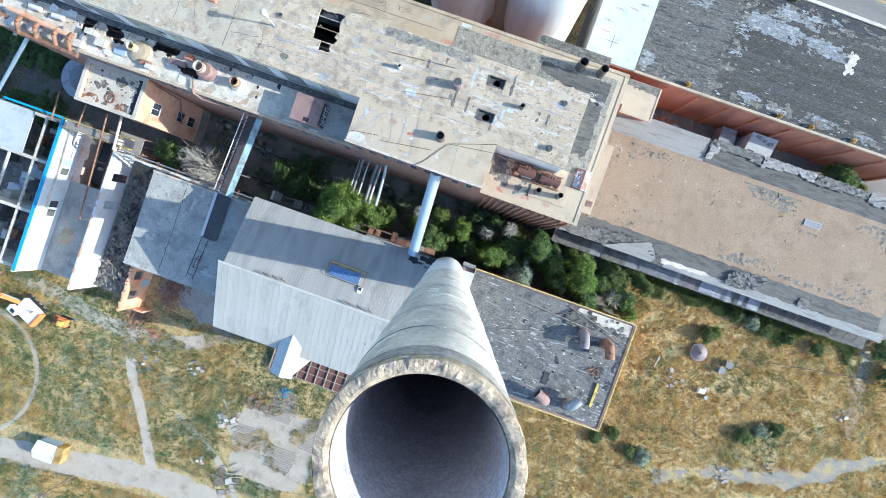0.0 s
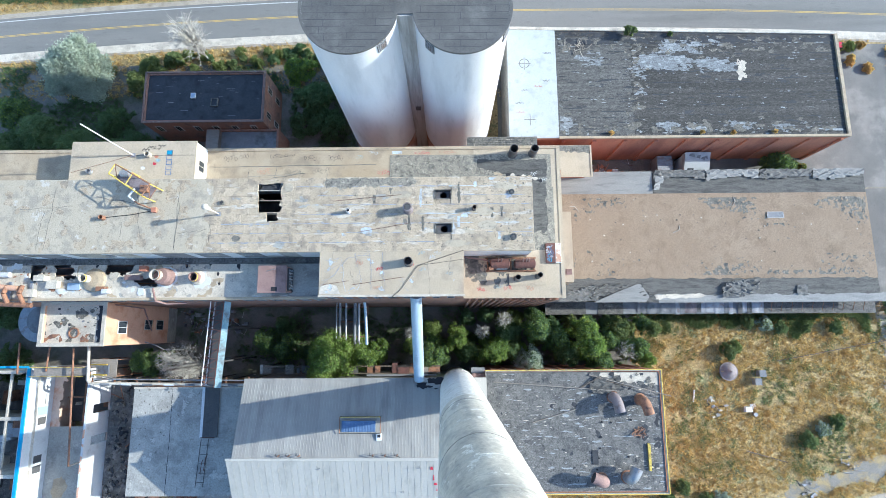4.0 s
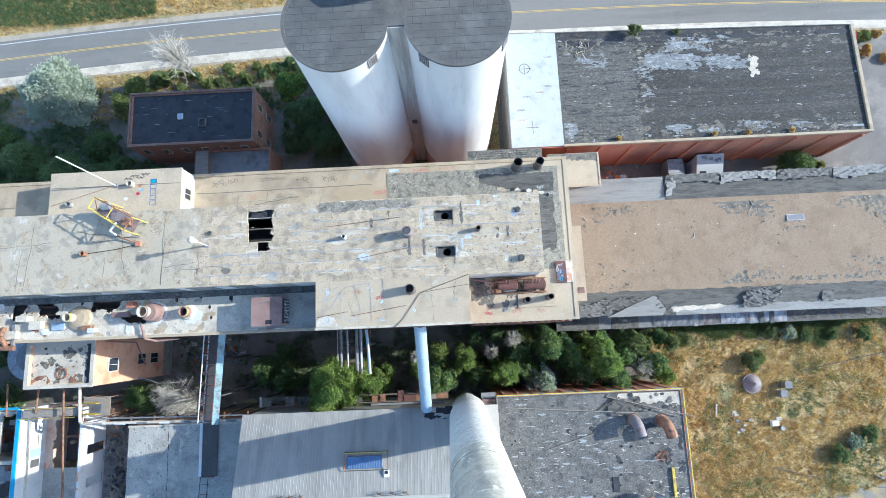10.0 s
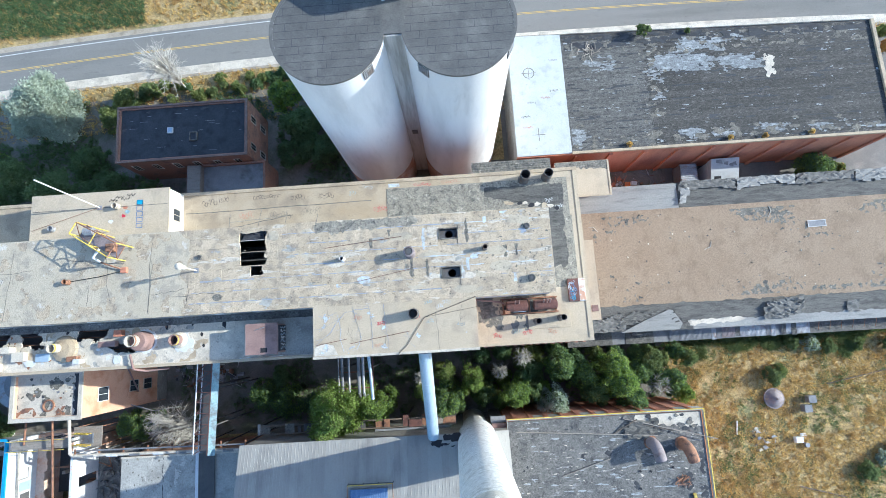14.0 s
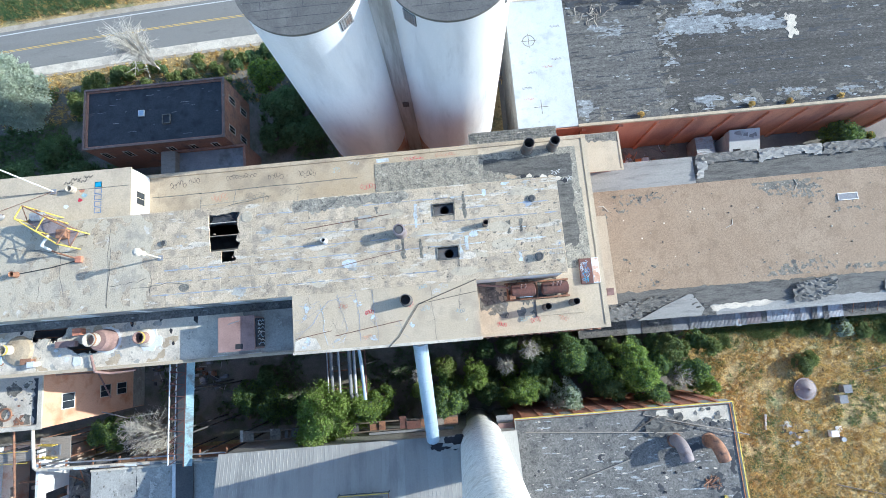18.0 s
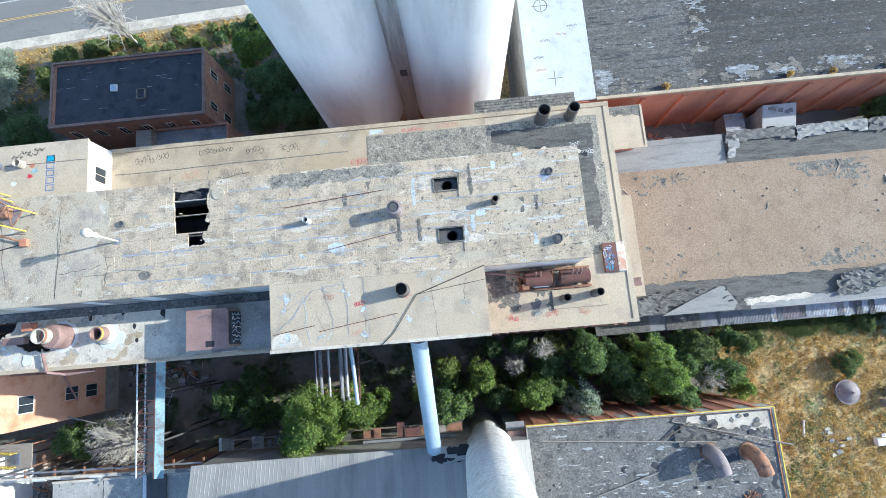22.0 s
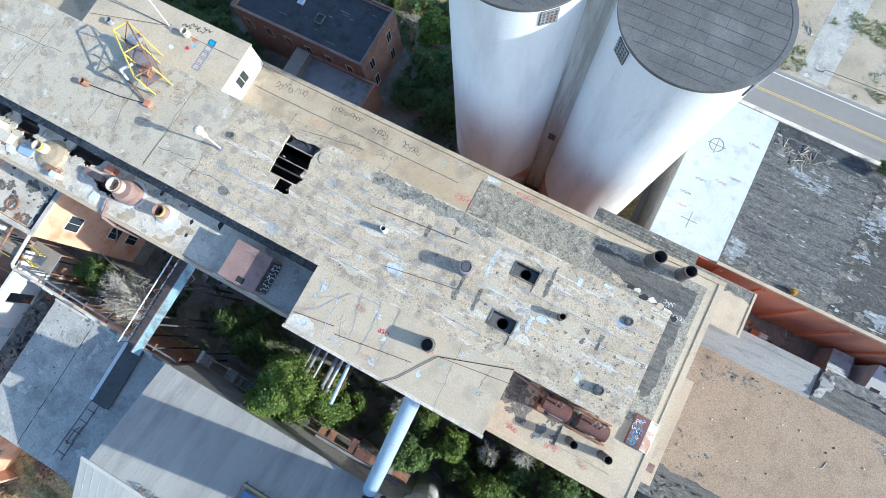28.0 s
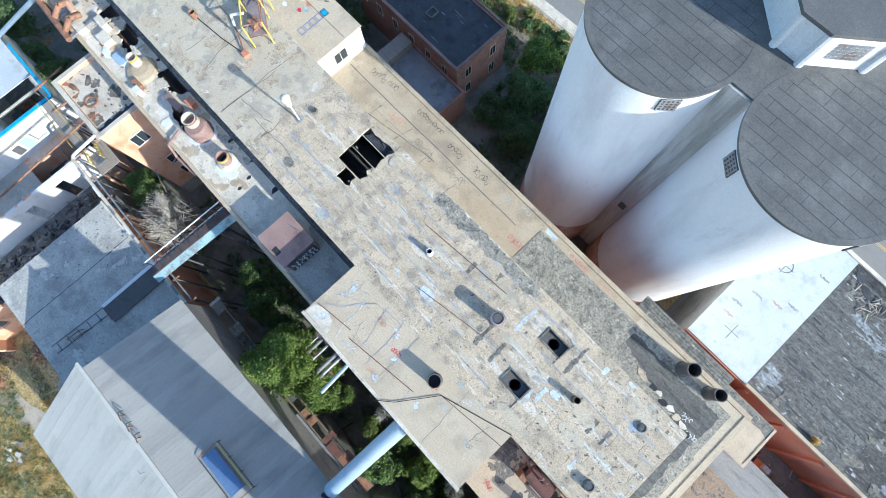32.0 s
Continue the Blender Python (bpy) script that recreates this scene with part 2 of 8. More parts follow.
    darkred=surf("dark_red_steel", (.13, .06, .05), (.19, .09, .07), .8, c=(.09, .05, .045), cthr=.58, cscale=.8, contrast=.4),
    mauve=surf("mauve_grey_steel", (.21, .175, .18), (.28, .24, .24), .8, c=(.17, .13, .12), cthr=.6, cscale=.9, rough=.7, contrast=.3),
    steel=surf("grey_steel", (.30, .31, .33), (.42, .43, .45), .8, rough=.5, metal=.5, c=(.28, .20, .16), cthr=.62, cscale=.9, contrast=.25),
    duct=surf("pale_blue_duct", (.40, .50, .60), (.46, .56, .65), .4, rough=.45, metal=.2, c=(.34, .42, .50), cthr=.6, cscale=.3, stretch=(1, .3, 1), contrast=.12),
    yellow=surf("yellow_paint", (.62, .45, .06), (.70, .55, .12), 1, c=(.35, .24, .08), cthr=.6, cscale=1.2, rough=.6),
    bluepaint=surf("bright_blue_paint", (.035, .30, .54), (.05, .38, .62), 1, rough=.6, contrast=.3),
    teal=surf("teal_sheet", (.26, .40, .44), (.36, .49, .52), .6, c=(.20, .22, .22), cthr=.56, cscale=.8),
    orangepaint=surf("orange_machine_paint", (.75, .22, .05), (.80, .30, .10), .8, rough=.45, contrast=.2),
    whitepaint=surf("white_machine_paint", (.76, .77, .78), (.80, .80, .80), .8, rough=.45, contrast=.15),
    redpaint=surf("red_car_paint", (.55, .03, .05), (.60, .04, .07), .5, rough=.3, contrast=.1),
    # black, dark: shade inside openings put into the colour; also black paint, dark steel
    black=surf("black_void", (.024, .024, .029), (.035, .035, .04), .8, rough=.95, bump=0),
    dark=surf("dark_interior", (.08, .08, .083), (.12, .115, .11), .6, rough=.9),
    rubber=surf("black_rubber", (.02, .02, .02), (.03, .03, .03), 1, rough=.8),
    glass=surf("dark_window_glass", (.03, .035, .045), (.05, .06, .07), .8, rough=.12, bump=0, contrast=.1),
    asphalt=surf("road_asphalt", (.225, .217, .198), (.265, .256, .236), .1, c=(.185, .18, .165), cthr=.58, cscale=.15, stretch=(.1, 1, 1), fine=8, contrast=.3, fleck=.2, fscale=.9, fst=(.3, 1, 1)),
    yard=surf("old_yard_asphalt", (.15, .145, .135), (.22, .21, .19), .2, c=(.30, .28, .25), cthr=.6, cscale=.1, contrast=.4),
    lineW=surf("white_road_paint", (.52, .52, .50), (.62, .62, .60), 1, contrast=.4, fleck=.4),
    lineY=surf("yellow_road_paint", (.62, .42, .10), (.68, .48, .16), 1, contrast=.2),
    dirt=surf("pale_dirt", (.40, .34, .26), (.48, .42, .34), .3, c=(.32, .27, .2), cthr=.6, cscale=.4, contrast=.5),
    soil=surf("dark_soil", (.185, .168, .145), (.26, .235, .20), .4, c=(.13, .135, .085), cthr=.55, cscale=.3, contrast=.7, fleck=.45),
    wood=surf("grey_boards", (.26, .23, .20), (.36, .32, .27), 1, c=(.2, .16, .13), cthr=.6, cscale=1, stretch=(.3, 3, 1), contrast=.5),
    bark=surf("bark", (.14, .11, .085), (.22, .18, .14), 3, contrast=.5),
    deadwood=surf("grey_deadwood", (.47, .44, .39), (.58, .55, .49), 2, contrast=.3, fleck=0),
    leaf=surf("green_leaves", (.19, .29, .05), (.33, .43, .105), 1.2, fine=3, contrast=.7, bump=0, rough=.6, fleck=0),
    leafdark=surf("dark_green_leaves", (.115, .19, .075), (.20, .28, .12), .8, fine=3, contrast=.6, bump=0, rough=.6, fleck=0),
    leafgrey=surf("silver_leaves", (.38, .44, .34), (.52, .57, .46), .8, fine=3, contrast=.4, bump=0, rough=.7, fleck=0),
    leafolive=surf("olive_leaves", (.185, .235, .07), (.28, .32, .115), .8, fine=3, contrast=.6, bump=0, rough=.7, fleck=0),
    weed=surf("green_weeds", (.15, .205, .075), (.24, .29, .12), 1, contrast=.7, bump=0, fleck=0),
    straw=surf("dry_grass", (.60, .43, .145), (.72, .55, .24), .5, c=(.47, .30, .105), cthr=.55, cscale=.45, contrast=.6, bump=0, fleck=0),
)

for key in ("leaf", "leafdark", "leafgrey", "leafolive", "weed", "straw"):
    nt = M[key].node_tree
    bs, out = nt.nodes["Principled BSDF"], nt.nodes["Material Output"]
    thin, both = nt.nodes.new("ShaderNodeBsdfTranslucent"), nt.nodes.new("ShaderNodeMixShader")
    nt.links.new(bs.inputs["Base Color"].links[0].from_socket, thin.inputs["Color"])
    both.inputs[0].default_value = .45
    nt.links.new(bs.outputs[0], both.inputs[1])
    nt.links.new(thin.outputs[0], both.inputs[2])
    nt.links.new(both.outputs[0], out.inputs["Surface"])

# ---------------------------------------------------------------- tools
def grp(name, loc, label, category, group="", kind=""):
    ob = new(name)
    ob.location = loc
    ob.empty_display_size = 0.3
    return tagged(ob, label, category, group, kind)


def part(name, bm, material, parent=None, label="", smooth=False, **tags):
    """Links a bmesh, built in world coordinates, as one mesh object under a thing or a part."""
    me = bpy.data.meshes.new(name)
    bm.normal_update()
    bm.to_mesh(me)
    bm.free()
    me.materials.append(M[material])
    if smooth:
        me.shade_smooth()
    ob = new(name, me)
    if parent:
        top, off = parent, Vector()
        while top:
            off += top.location
            top = top.parent if top.parent else None
        ob.parent = parent
        inv = Matrix.Identity(4)
        if not parent.parent:
            inv = Matrix.Translation(-parent.location)
        ob.matrix_parent_inverse = inv
    return tagged(ob, label, **tags)


def box(x0, x1, y0, y1, z0, z1, bm=None, bevel=0.0):
    own = bmesh.new()
    vs = [own.verts.new((x, y, z)) for z in (z0, z1) for y in (y0, y1) for x in (x0, x1)]
    for f in ((0, 2, 3, 1), (4, 5, 7, 6), (0, 1, 5, 4), (2, 6, 7, 3), (0, 4, 6, 2), (1, 3, 7, 5)):
        own.faces.new([vs[i] for i in f])
    if bevel:
        bmesh.ops.bevel(own, geom=own.edges[:], offset=bevel, segments=1, affect="EDGES")
    return merge(bm, own)


def merge(bm, own, m=None):
    if m:
        own.transform(m)
    if bm is None:
        return own
    me = bpy.data.meshes.new("tmp")
    own.to_mesh(me)
    own.free()
    bm.from_mesh(me)
    bpy.data.meshes.remove(me)
    return bm


def boxes(*some, bevel=0.0):
    bm = None
    for b in some:
        bm = box(*b, bm=bm, bevel=bevel)
    return bm


def ring(bm, c, r, n, z, ph=0.0):
    return [bm.verts.new((c[0] + r * math.cos(ph + 2 * math.pi * i / n), c[1] + r * math.sin(ph + 2 * math.pi * i / n), z)) for i in range(n)]


def lathe(c, prof, n=24, bm=None, caps=(True, True)):
    """Turned body about the upright axis through c; prof: (radius, z) from one end to the other."""
    own = bmesh.new()
    rs = [ring(own, c, r, n, z) for r, z in prof]
    for a, b in zip(rs, rs[1:]):
        for i in range(n):
            own.faces.new((a[i], a[(i + 1) % n], b[(i + 1) % n], b[i]))
    if caps[0]:
        own.faces.new(rs[0][::-1])
    if caps[1]:
        own.faces.new(rs[-1])
    return merge(bm, own)


def tube(p, q, r, n=8, r2=None, bm=None, caps=True):
    own = bmesh.new()
    p, q = Vector(p), Vector(q)
    m = Matrix.Translation(p) @ (q - p).to_track_quat("Z", "Y").to_matrix().to_4x4()
    own = lathe((0, 0), [(r, 0), (r2 or r, (q - p).length)], n, caps=(caps, caps))
    return merge(bm, own, m)


def pipe(pts, r, n=8, bm=None):
    for p, q in zip(pts, pts[1:]):
        bm = tube(p, q, r, n, bm=bm)
    return bm


def prism(poly, z0, z1, bm=None):
    own = bmesh.new()
    lo, hi = [own.verts.new((x, y, z0)) for x, y in poly], [own.verts.new((x, y, z1)) for x, y in poly]
    k = len(poly)
    own.faces.new(lo[::-1])
    own.faces.new(hi)
    for i in range(k):
        own.faces.new((lo[i], lo[(i + 1) % k], hi[(i + 1) % k], hi[i]))
    return merge(bm, own)


def quad(bm, *pts):
    bm = bm or bmesh.new()
    bm.faces.new([bm.verts.new(p) for p in pts])
    return bm


def kerb(x0, x1, y0, y1, z0, z1, w):
    """A parapet round a rectangle, butted at the corners."""
    return boxes((x0, x1, y0, y0 + w, z0, z1), (x0, x1, y1 - w, y1, z0, z1), (x0, x0 + w, y0 + w, y1 - w, z0, z1), (x1 - w, x1, y0 + w, y1 - w, z0, z1))


def window(parent, axis, at, a0, a1, z0, z1, side, name="window", frame_mat="palecon", bars=1):
    """A window in a wall: a frame round a dark pane set back a little. axis: the wall's normal; side: the way it faces."""
    t, s = 0.09, 0.05 * side
    def b(u0, u1, w0, w1, d0, d1):
        d0, d1 = sorted((at + d0, at + d1))
        return (d0, d1, u0, u1, w0, w1) if axis == "x" else (u0, u1, d0, d1, w0, w1)
    fr = [b(a0, a1, z0, z0 + t, 0, s * 2), b(a0, a1, z1 - t, z1, 0, s * 2), b(a0, a0 + t, z0 + t, z1 - t, 0, s * 2), b(a1 - t, a1, z0 + t, z1 - t, 0, s * 2)]
    for k in range(bars):
        u = a0 + (a1 - a0) * (k + 1) / (bars + 1)
        fr.append(b(u - t / 3, u + t / 3, z0 + t, z1 - t, 0, s * 1.6))
    w = part(name, boxes(*fr), frame_mat, parent)
    part("pane", boxes(b(a0 + t, a1 - t, z0 + t, z1 - t, 0, s * 0.6)), "glass", w)
    return w


def contour(f, x0, x1, y0, y1, step, z, drop=0.03):
    """A flat piece with the ragged outline f(x, y) = 0, kept where f is positive, and its cut edges going down by drop."""
    bm, seen = bmesh.new(), {}
    nx, ny = max(1, round((x1 - x0) / step)), max(1, round((y1 - y0) / step))
    X = [x0 + (x1 - x0) * i / nx for i in range(nx + 1)]
    Y = [y0 + (y1 - y0) * j / ny for j in range(ny + 1)]
    F = [[f(x, y) for x in X] for y in Y]

    def vert(x, y, zz):
        k = (round(x, 4), round(y, 4), round(zz, 4))
        if k not in seen:
            seen[k] = bm.verts.new((x, y, zz))
        return seen[k]
    for j in range(ny):
        for i in range(nx):
            c = [(X[i], Y[j], F[j][i]), (X[i + 1], Y[j], F[j][i + 1]), (X[i + 1], Y[j + 1], F[j + 1][i + 1]), (X[i], Y[j + 1], F[j + 1][i])]
            if max(q[2] for q in c) <= 0:
                continue
            poly, cut = [], []
            for a, b in zip(c, c[1:] + c[:1]):
                if a[2] > 0:
                    poly.append(a[:2])
                if (a[2] > 0) != (b[2] > 0):
                    t = a[2] / (a[2] - b[2])
                    p = (a[0] + (b[0] - a[0]) * t, a[1] + (b[1] - a[1]) * t)
                    poly.append(p)
                    cut.append(p)
            vs = []
            for p in poly:
                v = vert(*p, z)
                if v not in vs:
                    vs.append(v)
            if len(vs) > 2:
                try:
                    bm.faces.new(vs)
                except ValueError:
                    pass
            if len(cut) == 2 and drop:
                a, b = cut
                q = [vert(*a, z), vert(*b, z), vert(*b, z - drop), vert(*a, z - drop)]
                if len(set(q)) == 4:
                    try:
                        bm.faces.new(q)
                    except ValueError:
                        pass
    return bm


def rough(x, y, s, o=0.0, octaves=5):
    return noise.fractal(Vector((x * s + o, y * s - .7 * o, o)), 0.8, 2.1, octaves)

def folds(x0, x1, y0, y1, z, mat, seed, parent, label, amp=.35, keep=None, step=.2, skew=.5):
    """A torn stiff sheet lying in flat facets and sharp creases, kept where keep(x, y) is positive."""
    bm, seen, q = bmesh.new(), {}, random.Random(seed)
    nx, ny = max(2, round((x1 - x0) / (step * 3.2))), max(2, round((y1 - y0) / (step * 1.7)))

    def at(i, j):
        if (i, j) not in seen:
            x, y = x0 + (x1 - x0) * i / nx, y0 + (y1 - y0) * j / ny
            crease = .55 if (i + 2 * j) % 3 == 0 else 0
            seen[i, j] = bm.verts.new((x + q.uniform(-.9, .9) * step + skew * (y - y0) * .3, y + q.uniform(-.5, .5) * step, z - .2 * amp + amp * (crease * q.random() + .25 * q.random())))
        return seen[i, j]
    for i in range(nx):
        for j in range(ny):
            x, y = x0 + (x1 - x0) * (i + .5) / nx, y0 + (y1 - y0) * (j + .5) / ny
            if keep is None or keep(x, y) > .3 * rough(x, y, .8, seed):
                a, b, c, d = at(i, j), at(i + 1, j), at(i + 1, j + 1), at(i, j + 1)
                for f in (((a, b, c), (a, c, d)) if q.random() < .5 else ((a, b, d), (b, c, d))):
                    bm.faces.new(f)
    return part("folded_sheet", bm, mat, parent, label)


def blot(x, y):
    return noise.noise(Vector((x * .16, y * .22, 3.3)))

# ---------------------------------------------------------------- ground and road
def sheet(x0, x1, y0, y1, z, nx=1, ny=1, amp=0.0, sc=0.1):
    bm = bmesh.new()
    g = [[bm.verts.new((x0 + (x1 - x0) * i / nx, y0 + (y1 - y0) * j / ny,
          z + (amp * noise.noise((x0 + (x1 - x0) * i / nx) * sc * Vector((1, 0, 0)) + (y0 + (y1 - y0) * j / ny) * sc * Vector((0, 1, 0))) if amp else 0)))
          for i in range(nx + 1)] for j in range(ny + 1)]
    for j in range(ny):
        for i in range(nx):
            bm.faces.new((g[j][i], g[j][i + 1], g[j + 1][i + 1], g[j + 1][i]))
    return bm


M["field"] = surf("dry_field", (.40, .29, .12), (.52, .395, .19), .5, c=(.26, .25, .115), cthr=.57, cscale=.2, fine=2.6, contrast=.8, bump=.6, depth=.15,
                  d=(.46, .40, .31), dthr=.69, dscale=.07, soft=.05, fleck=.5, fscale=.9, fthr=.55)
part("ground", sheet(-1500, 1500, -1500, 1500, 0.0), "field", label="dry grass field with green weeds and bare patches", kind="structure")
part("ground_yard", sheet(-80, 40, -3, 47, 0.02), "soil", label="dark soil between the factory buildings", kind="structure")
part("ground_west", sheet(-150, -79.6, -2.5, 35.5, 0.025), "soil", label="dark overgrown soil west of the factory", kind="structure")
part("ground_slab", contour(lambda u, v: min(u + 53, -33 - u, v + 31 + .3 * (u + 43), -21.5 - v) + 1.5 * rough(u, v, .3, 4), -54, -32, -34, -21.5, .4, .05, .0), "conc", label="broken grey concrete yard slab", kind="structure")
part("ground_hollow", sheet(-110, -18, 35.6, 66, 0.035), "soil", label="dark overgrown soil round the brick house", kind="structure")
part("ground_east", sheet(84.7, 150, 11, 35.9, 0.03), "yard", label="old asphalt beyond the end of the low shed", kind="structure")
part("pavement", sheet(13, 150, 36, 69.5, 0.03), "yard", label="old cracked asphalt yard round the warehouse", kind="structure")


def road_y(x):
    return 75.1 - ((x - 22) / 115) ** 2 * 4.6


def band(d0, d1, z, x0=-320, x1=320, step=6):
    bm = bmesh.new()
    xs = [x0 + (x1 - x0) * i / int((x1 - x0) / step) for i in range(int((x1 - x0) / step) + 1)]
    rows = [(bm.verts.new((x, road_y(x) + d0, z)), bm.verts.new((x, road_y(x) + d1, z))) for x in xs]
    for a, b in zip(rows, rows[1:]):
        bm.faces.new((a[0], b[0], b[1], a[1]))
    return bm


part("verge", band(-3.2, 9.4, 0.045), "dirt", label="pale dirt verge along the road", kind="structure")
road = part("road", band(-0.7, 8.2, 0.06), "asphalt", label="two-lane grey asphalt road", kind="structure")
part("pavement", band(-2.6, -0.72, .075), "palecon", label="pale concrete footway along the road", kind="structure")
part("edge_line", band(7.4, 7.6, 0.066), "lineW", road)
part("centre_line", band(3.55, 3.67, 0.066), "lineY", road)
part("centre_line", band(3.83, 3.95, 0.066), "lineY", road)

# ---------------------------------------------------------------- main factory: two aisles, a raised nave, a raised pad
AZ, NZ = 27.5, 34.0          # roof heights of aisles and nave
factory = grp("factory", (-30, 23, 0), "long brick factory with a raised concrete nave roof, derelict", "factory", kind="structure")


def shell(x0, x1, y0, y1, z0, z1, t=0.5):
    return boxes((x0, x1, y0, y0 + t, z0, z1), (x0, x1, y1 - t, y1, z0, z1), (x0, x0 + t, y0 + t, y1 - t, z0, z1), (x1 - t, x1, y0 + t, y1 - t, z0, z1))


part("wall_aisle", shell(-79.5, 19.7, 11.3, 35.5, 0, AZ - 0.3), "brick", factory, "weathered red brick wall with flaking paint")
# aisle roofs, butted round the nave, with torn holes in the south one
HOLES = [(-64.0, -61.6, 14.0, 17.0), (-60.6, -56.6, 14.2, 17.2), (-52.2, -47.2, 14.9, 17.4), (-48.0, -43.4, 13.2, 15.3)]
bm, xs = None, sorted({-79.5, -16.7} | {h[0] for h in HOLES} | {h[1] for h in HOLES})
for a, b in zip(xs, xs[1:]):
    mid, y = (a + b) / 2, 11.3
    for h in sorted([h for h in HOLES if h[0] < mid < h[1]], key=lambda h: h[2]):
        bm = box(a, b, y, h[2], AZ - 0.3, AZ, bm)
        y = h[3]
    bm = box(a, b, y, 17.6, AZ - 0.3, AZ, bm)
part("roof_south_aisle", bm, "palecon", factory, "pale concrete aisle roof with torn holes")
part("roof_north_aisle", boxes((-79.5, 6, 28.6, 35.5, AZ - 0.3, AZ)), "tanroof", factory, "ochre stained flat roof strip")
part("gravel_strip", boxes((-7.5, 18.4, 28.7, 34.3, AZ + 0.004, AZ + 0.05), (14.2, 18.6, 18.6, 28.7, AZ + 0.004, AZ + 0.05)), "chippings", factory, "dark gravel roof strip")
part("roof_east_end", boxes((6, 19.7, 28.6, 35.5, AZ - 0.3, AZ), (14.1, 19.7, 11.3, 28.6, AZ - 0.3, AZ), (4.0, 14.1, 11.3, 18.2, AZ - 0.3, AZ)), "tan", factory)
part("parapet_north", boxes((-79.5, 19.9, 35.2, 35.7, AZ, AZ + 0.14)), "tanroof", factory)
part("parapet", boxes((19.3, 19.9, 11.1, 35.2, AZ, AZ + 0.1), (4.1, 19.3, 11.1, 11.5, AZ, AZ + 0.1), (-79.5, -16.8, 11.1, 11.5, AZ, AZ + 0.25)), "tan", factory)
part("wall_nave", shell(-74, 14.1, 17.7, 28.5, AZ, NZ - 0.35), "white", factory, "dirty white clerestory wall")
part("wall_pad", shell(-16.7, 4.0, 11.2, 18.0, 0, NZ - 0.35), "brick", factory)
part("parapet_pad", boxes((-16.8, 4.1, 11.0, 11.3, NZ - 0.35, NZ + 0.02)), "palecon", factory)

# nave deck with its hatches and the torn hole: an underlay cut round them, and slabs laid on it further down
CUTS = [(-0.1, 2.2, 25.3, 26.5), (0.0, 2.3, 20.2, 21.5), (-26.2, -22.5, 21.9, 27.9)]
bm, xs = None, sorted({-74.1, 14.2} | {c[0] for c in CUTS} | {c[1] for c in CUTS})
for a, b in zip(xs, xs[1:]):
    mid, y = (a + b) / 2, 17.5
    for c in sorted([c for c in CUTS if c[0] < mid < c[1]], key=lambda c: c[2]):
        bm = box(a, b, y, c[2], NZ - 0.35, NZ - 0.06, bm)
        y = c[3]
    bm = box(a, b, y, 28.6, NZ - 0.35, NZ - 0.06, bm)
deck = part("roof_nave", bm, "slab", factory, "mottled grey and tan concrete slab roof")
part("roof_pad", boxes((-16.7, 4.0, 11.3, 17.5, NZ - 0.35, NZ - 0.02)), "tan", factory, "smooth tan concrete roof with hairline cracks")
part("floor_below", boxes((-74, 14, 17.7, 28.5, 20.0, 20.3), (-79, -17, 11.8, 17.6, 20.0, 20.3)), "bluegrey", factory)

# penthouse
pent = grp("penthouse", (-46.7, 32, AZ), "white rendered rooftop penthouse with a graffitied flat roof", "rooftop house")
part("body", boxes((-56.3, -37.2, 28.8, 35.4, AZ, 31.3)), "white", pent)
part("roof", boxes((-56.45, -37.05, 28.7, 35.5, 31.304, 31.5)), "tan", pent, "pale tan flat roof with stains")
window(pent, "x", -37.2, 31.1, 32.9, 28.5, 30.3, 1)

# ---------------------------------------------------------------- silos
def silo(c, r, h):
    s = grp("silo", (*c, 0), "tall white painted concrete silo with a bare red foot", "silo", "pair of silos")
    part("shaft", lathe(c, [(r, 9.5), (r, 20), (r, 30), (r, h)], 96, caps=(False, False)), "silo", s, smooth=True)
    part("foot", lathe(c, [(r + 0.02, 0), (r + 0.02, 9.5)], 96, caps=(True, True)), "silobase", s, "bare red-stained foot", smooth=True)
    part("rim", lathe(c, [(r + 0.08, h - 0.25), (r + 0.12, h), (r + 0.12, h + 0.12), (r - 0.3, h + 0.12)], 96, caps=(False, False)), "deck", s)
    part("deck", lathe(c, [(r - 0.3, h - 0.3), (r - 0.3, h + 0.1)], 96, caps=(False, True)), "deck", s, "dark grey roof deck")
    q = random.Random(int(c[0] * 7))
    for k in range(-6, 7):
        y = k * .95 + .2
        w = math.sqrt(max(0.1, (r - .35) ** 2 - y * y))
        part("felt_seam", boxes((c[0] - w, c[0] + w, c[1] + y - .025, c[1] + y + .025, h + .1, h + .108)), "tar", s)
        x = -w + q.uniform(.5, 2.5)
        while x < w - .4 and y + .95 < r - .6:
            part("felt_lap", boxes((c[0] + x, c[0] + x + .04, c[1] + y + .03, c[1] + y + .92, h + .1, h + .106)), "tar", s)
            x += q.uniform(2.2, 4.5)
    return s


SH = 46.8
S1, S2, SR = (-10.88, 47.2), (3.83, 47.05), 6.33
silos = [silo(S1, SR, SH), silo(S2, SR, SH)]
link = grp("silo_link", (-3.05, 50, 0), "narrow wall and deck joining two silos", "silo link")
part("link_wall", boxes((-4.9, -2.2, 46.0, 49.0, 0, SH - 0.1)), "silodirty", link, "stained grey joining wall")
part("link_deck", boxes((-10.8, 3.8, 48.6, 61.6, SH - 0.4, SH + 0.104), (-4.9, -2.2, 46.2, 48.6, SH - 0.096, SH + 0.104)), "deck", link, "dark grey deck between the silos")
part("slot", boxes((-3.85, -2.95, 45.9, 46.01, 19.0, 20.4)), "dark", link, "dark slot in the joining wall")
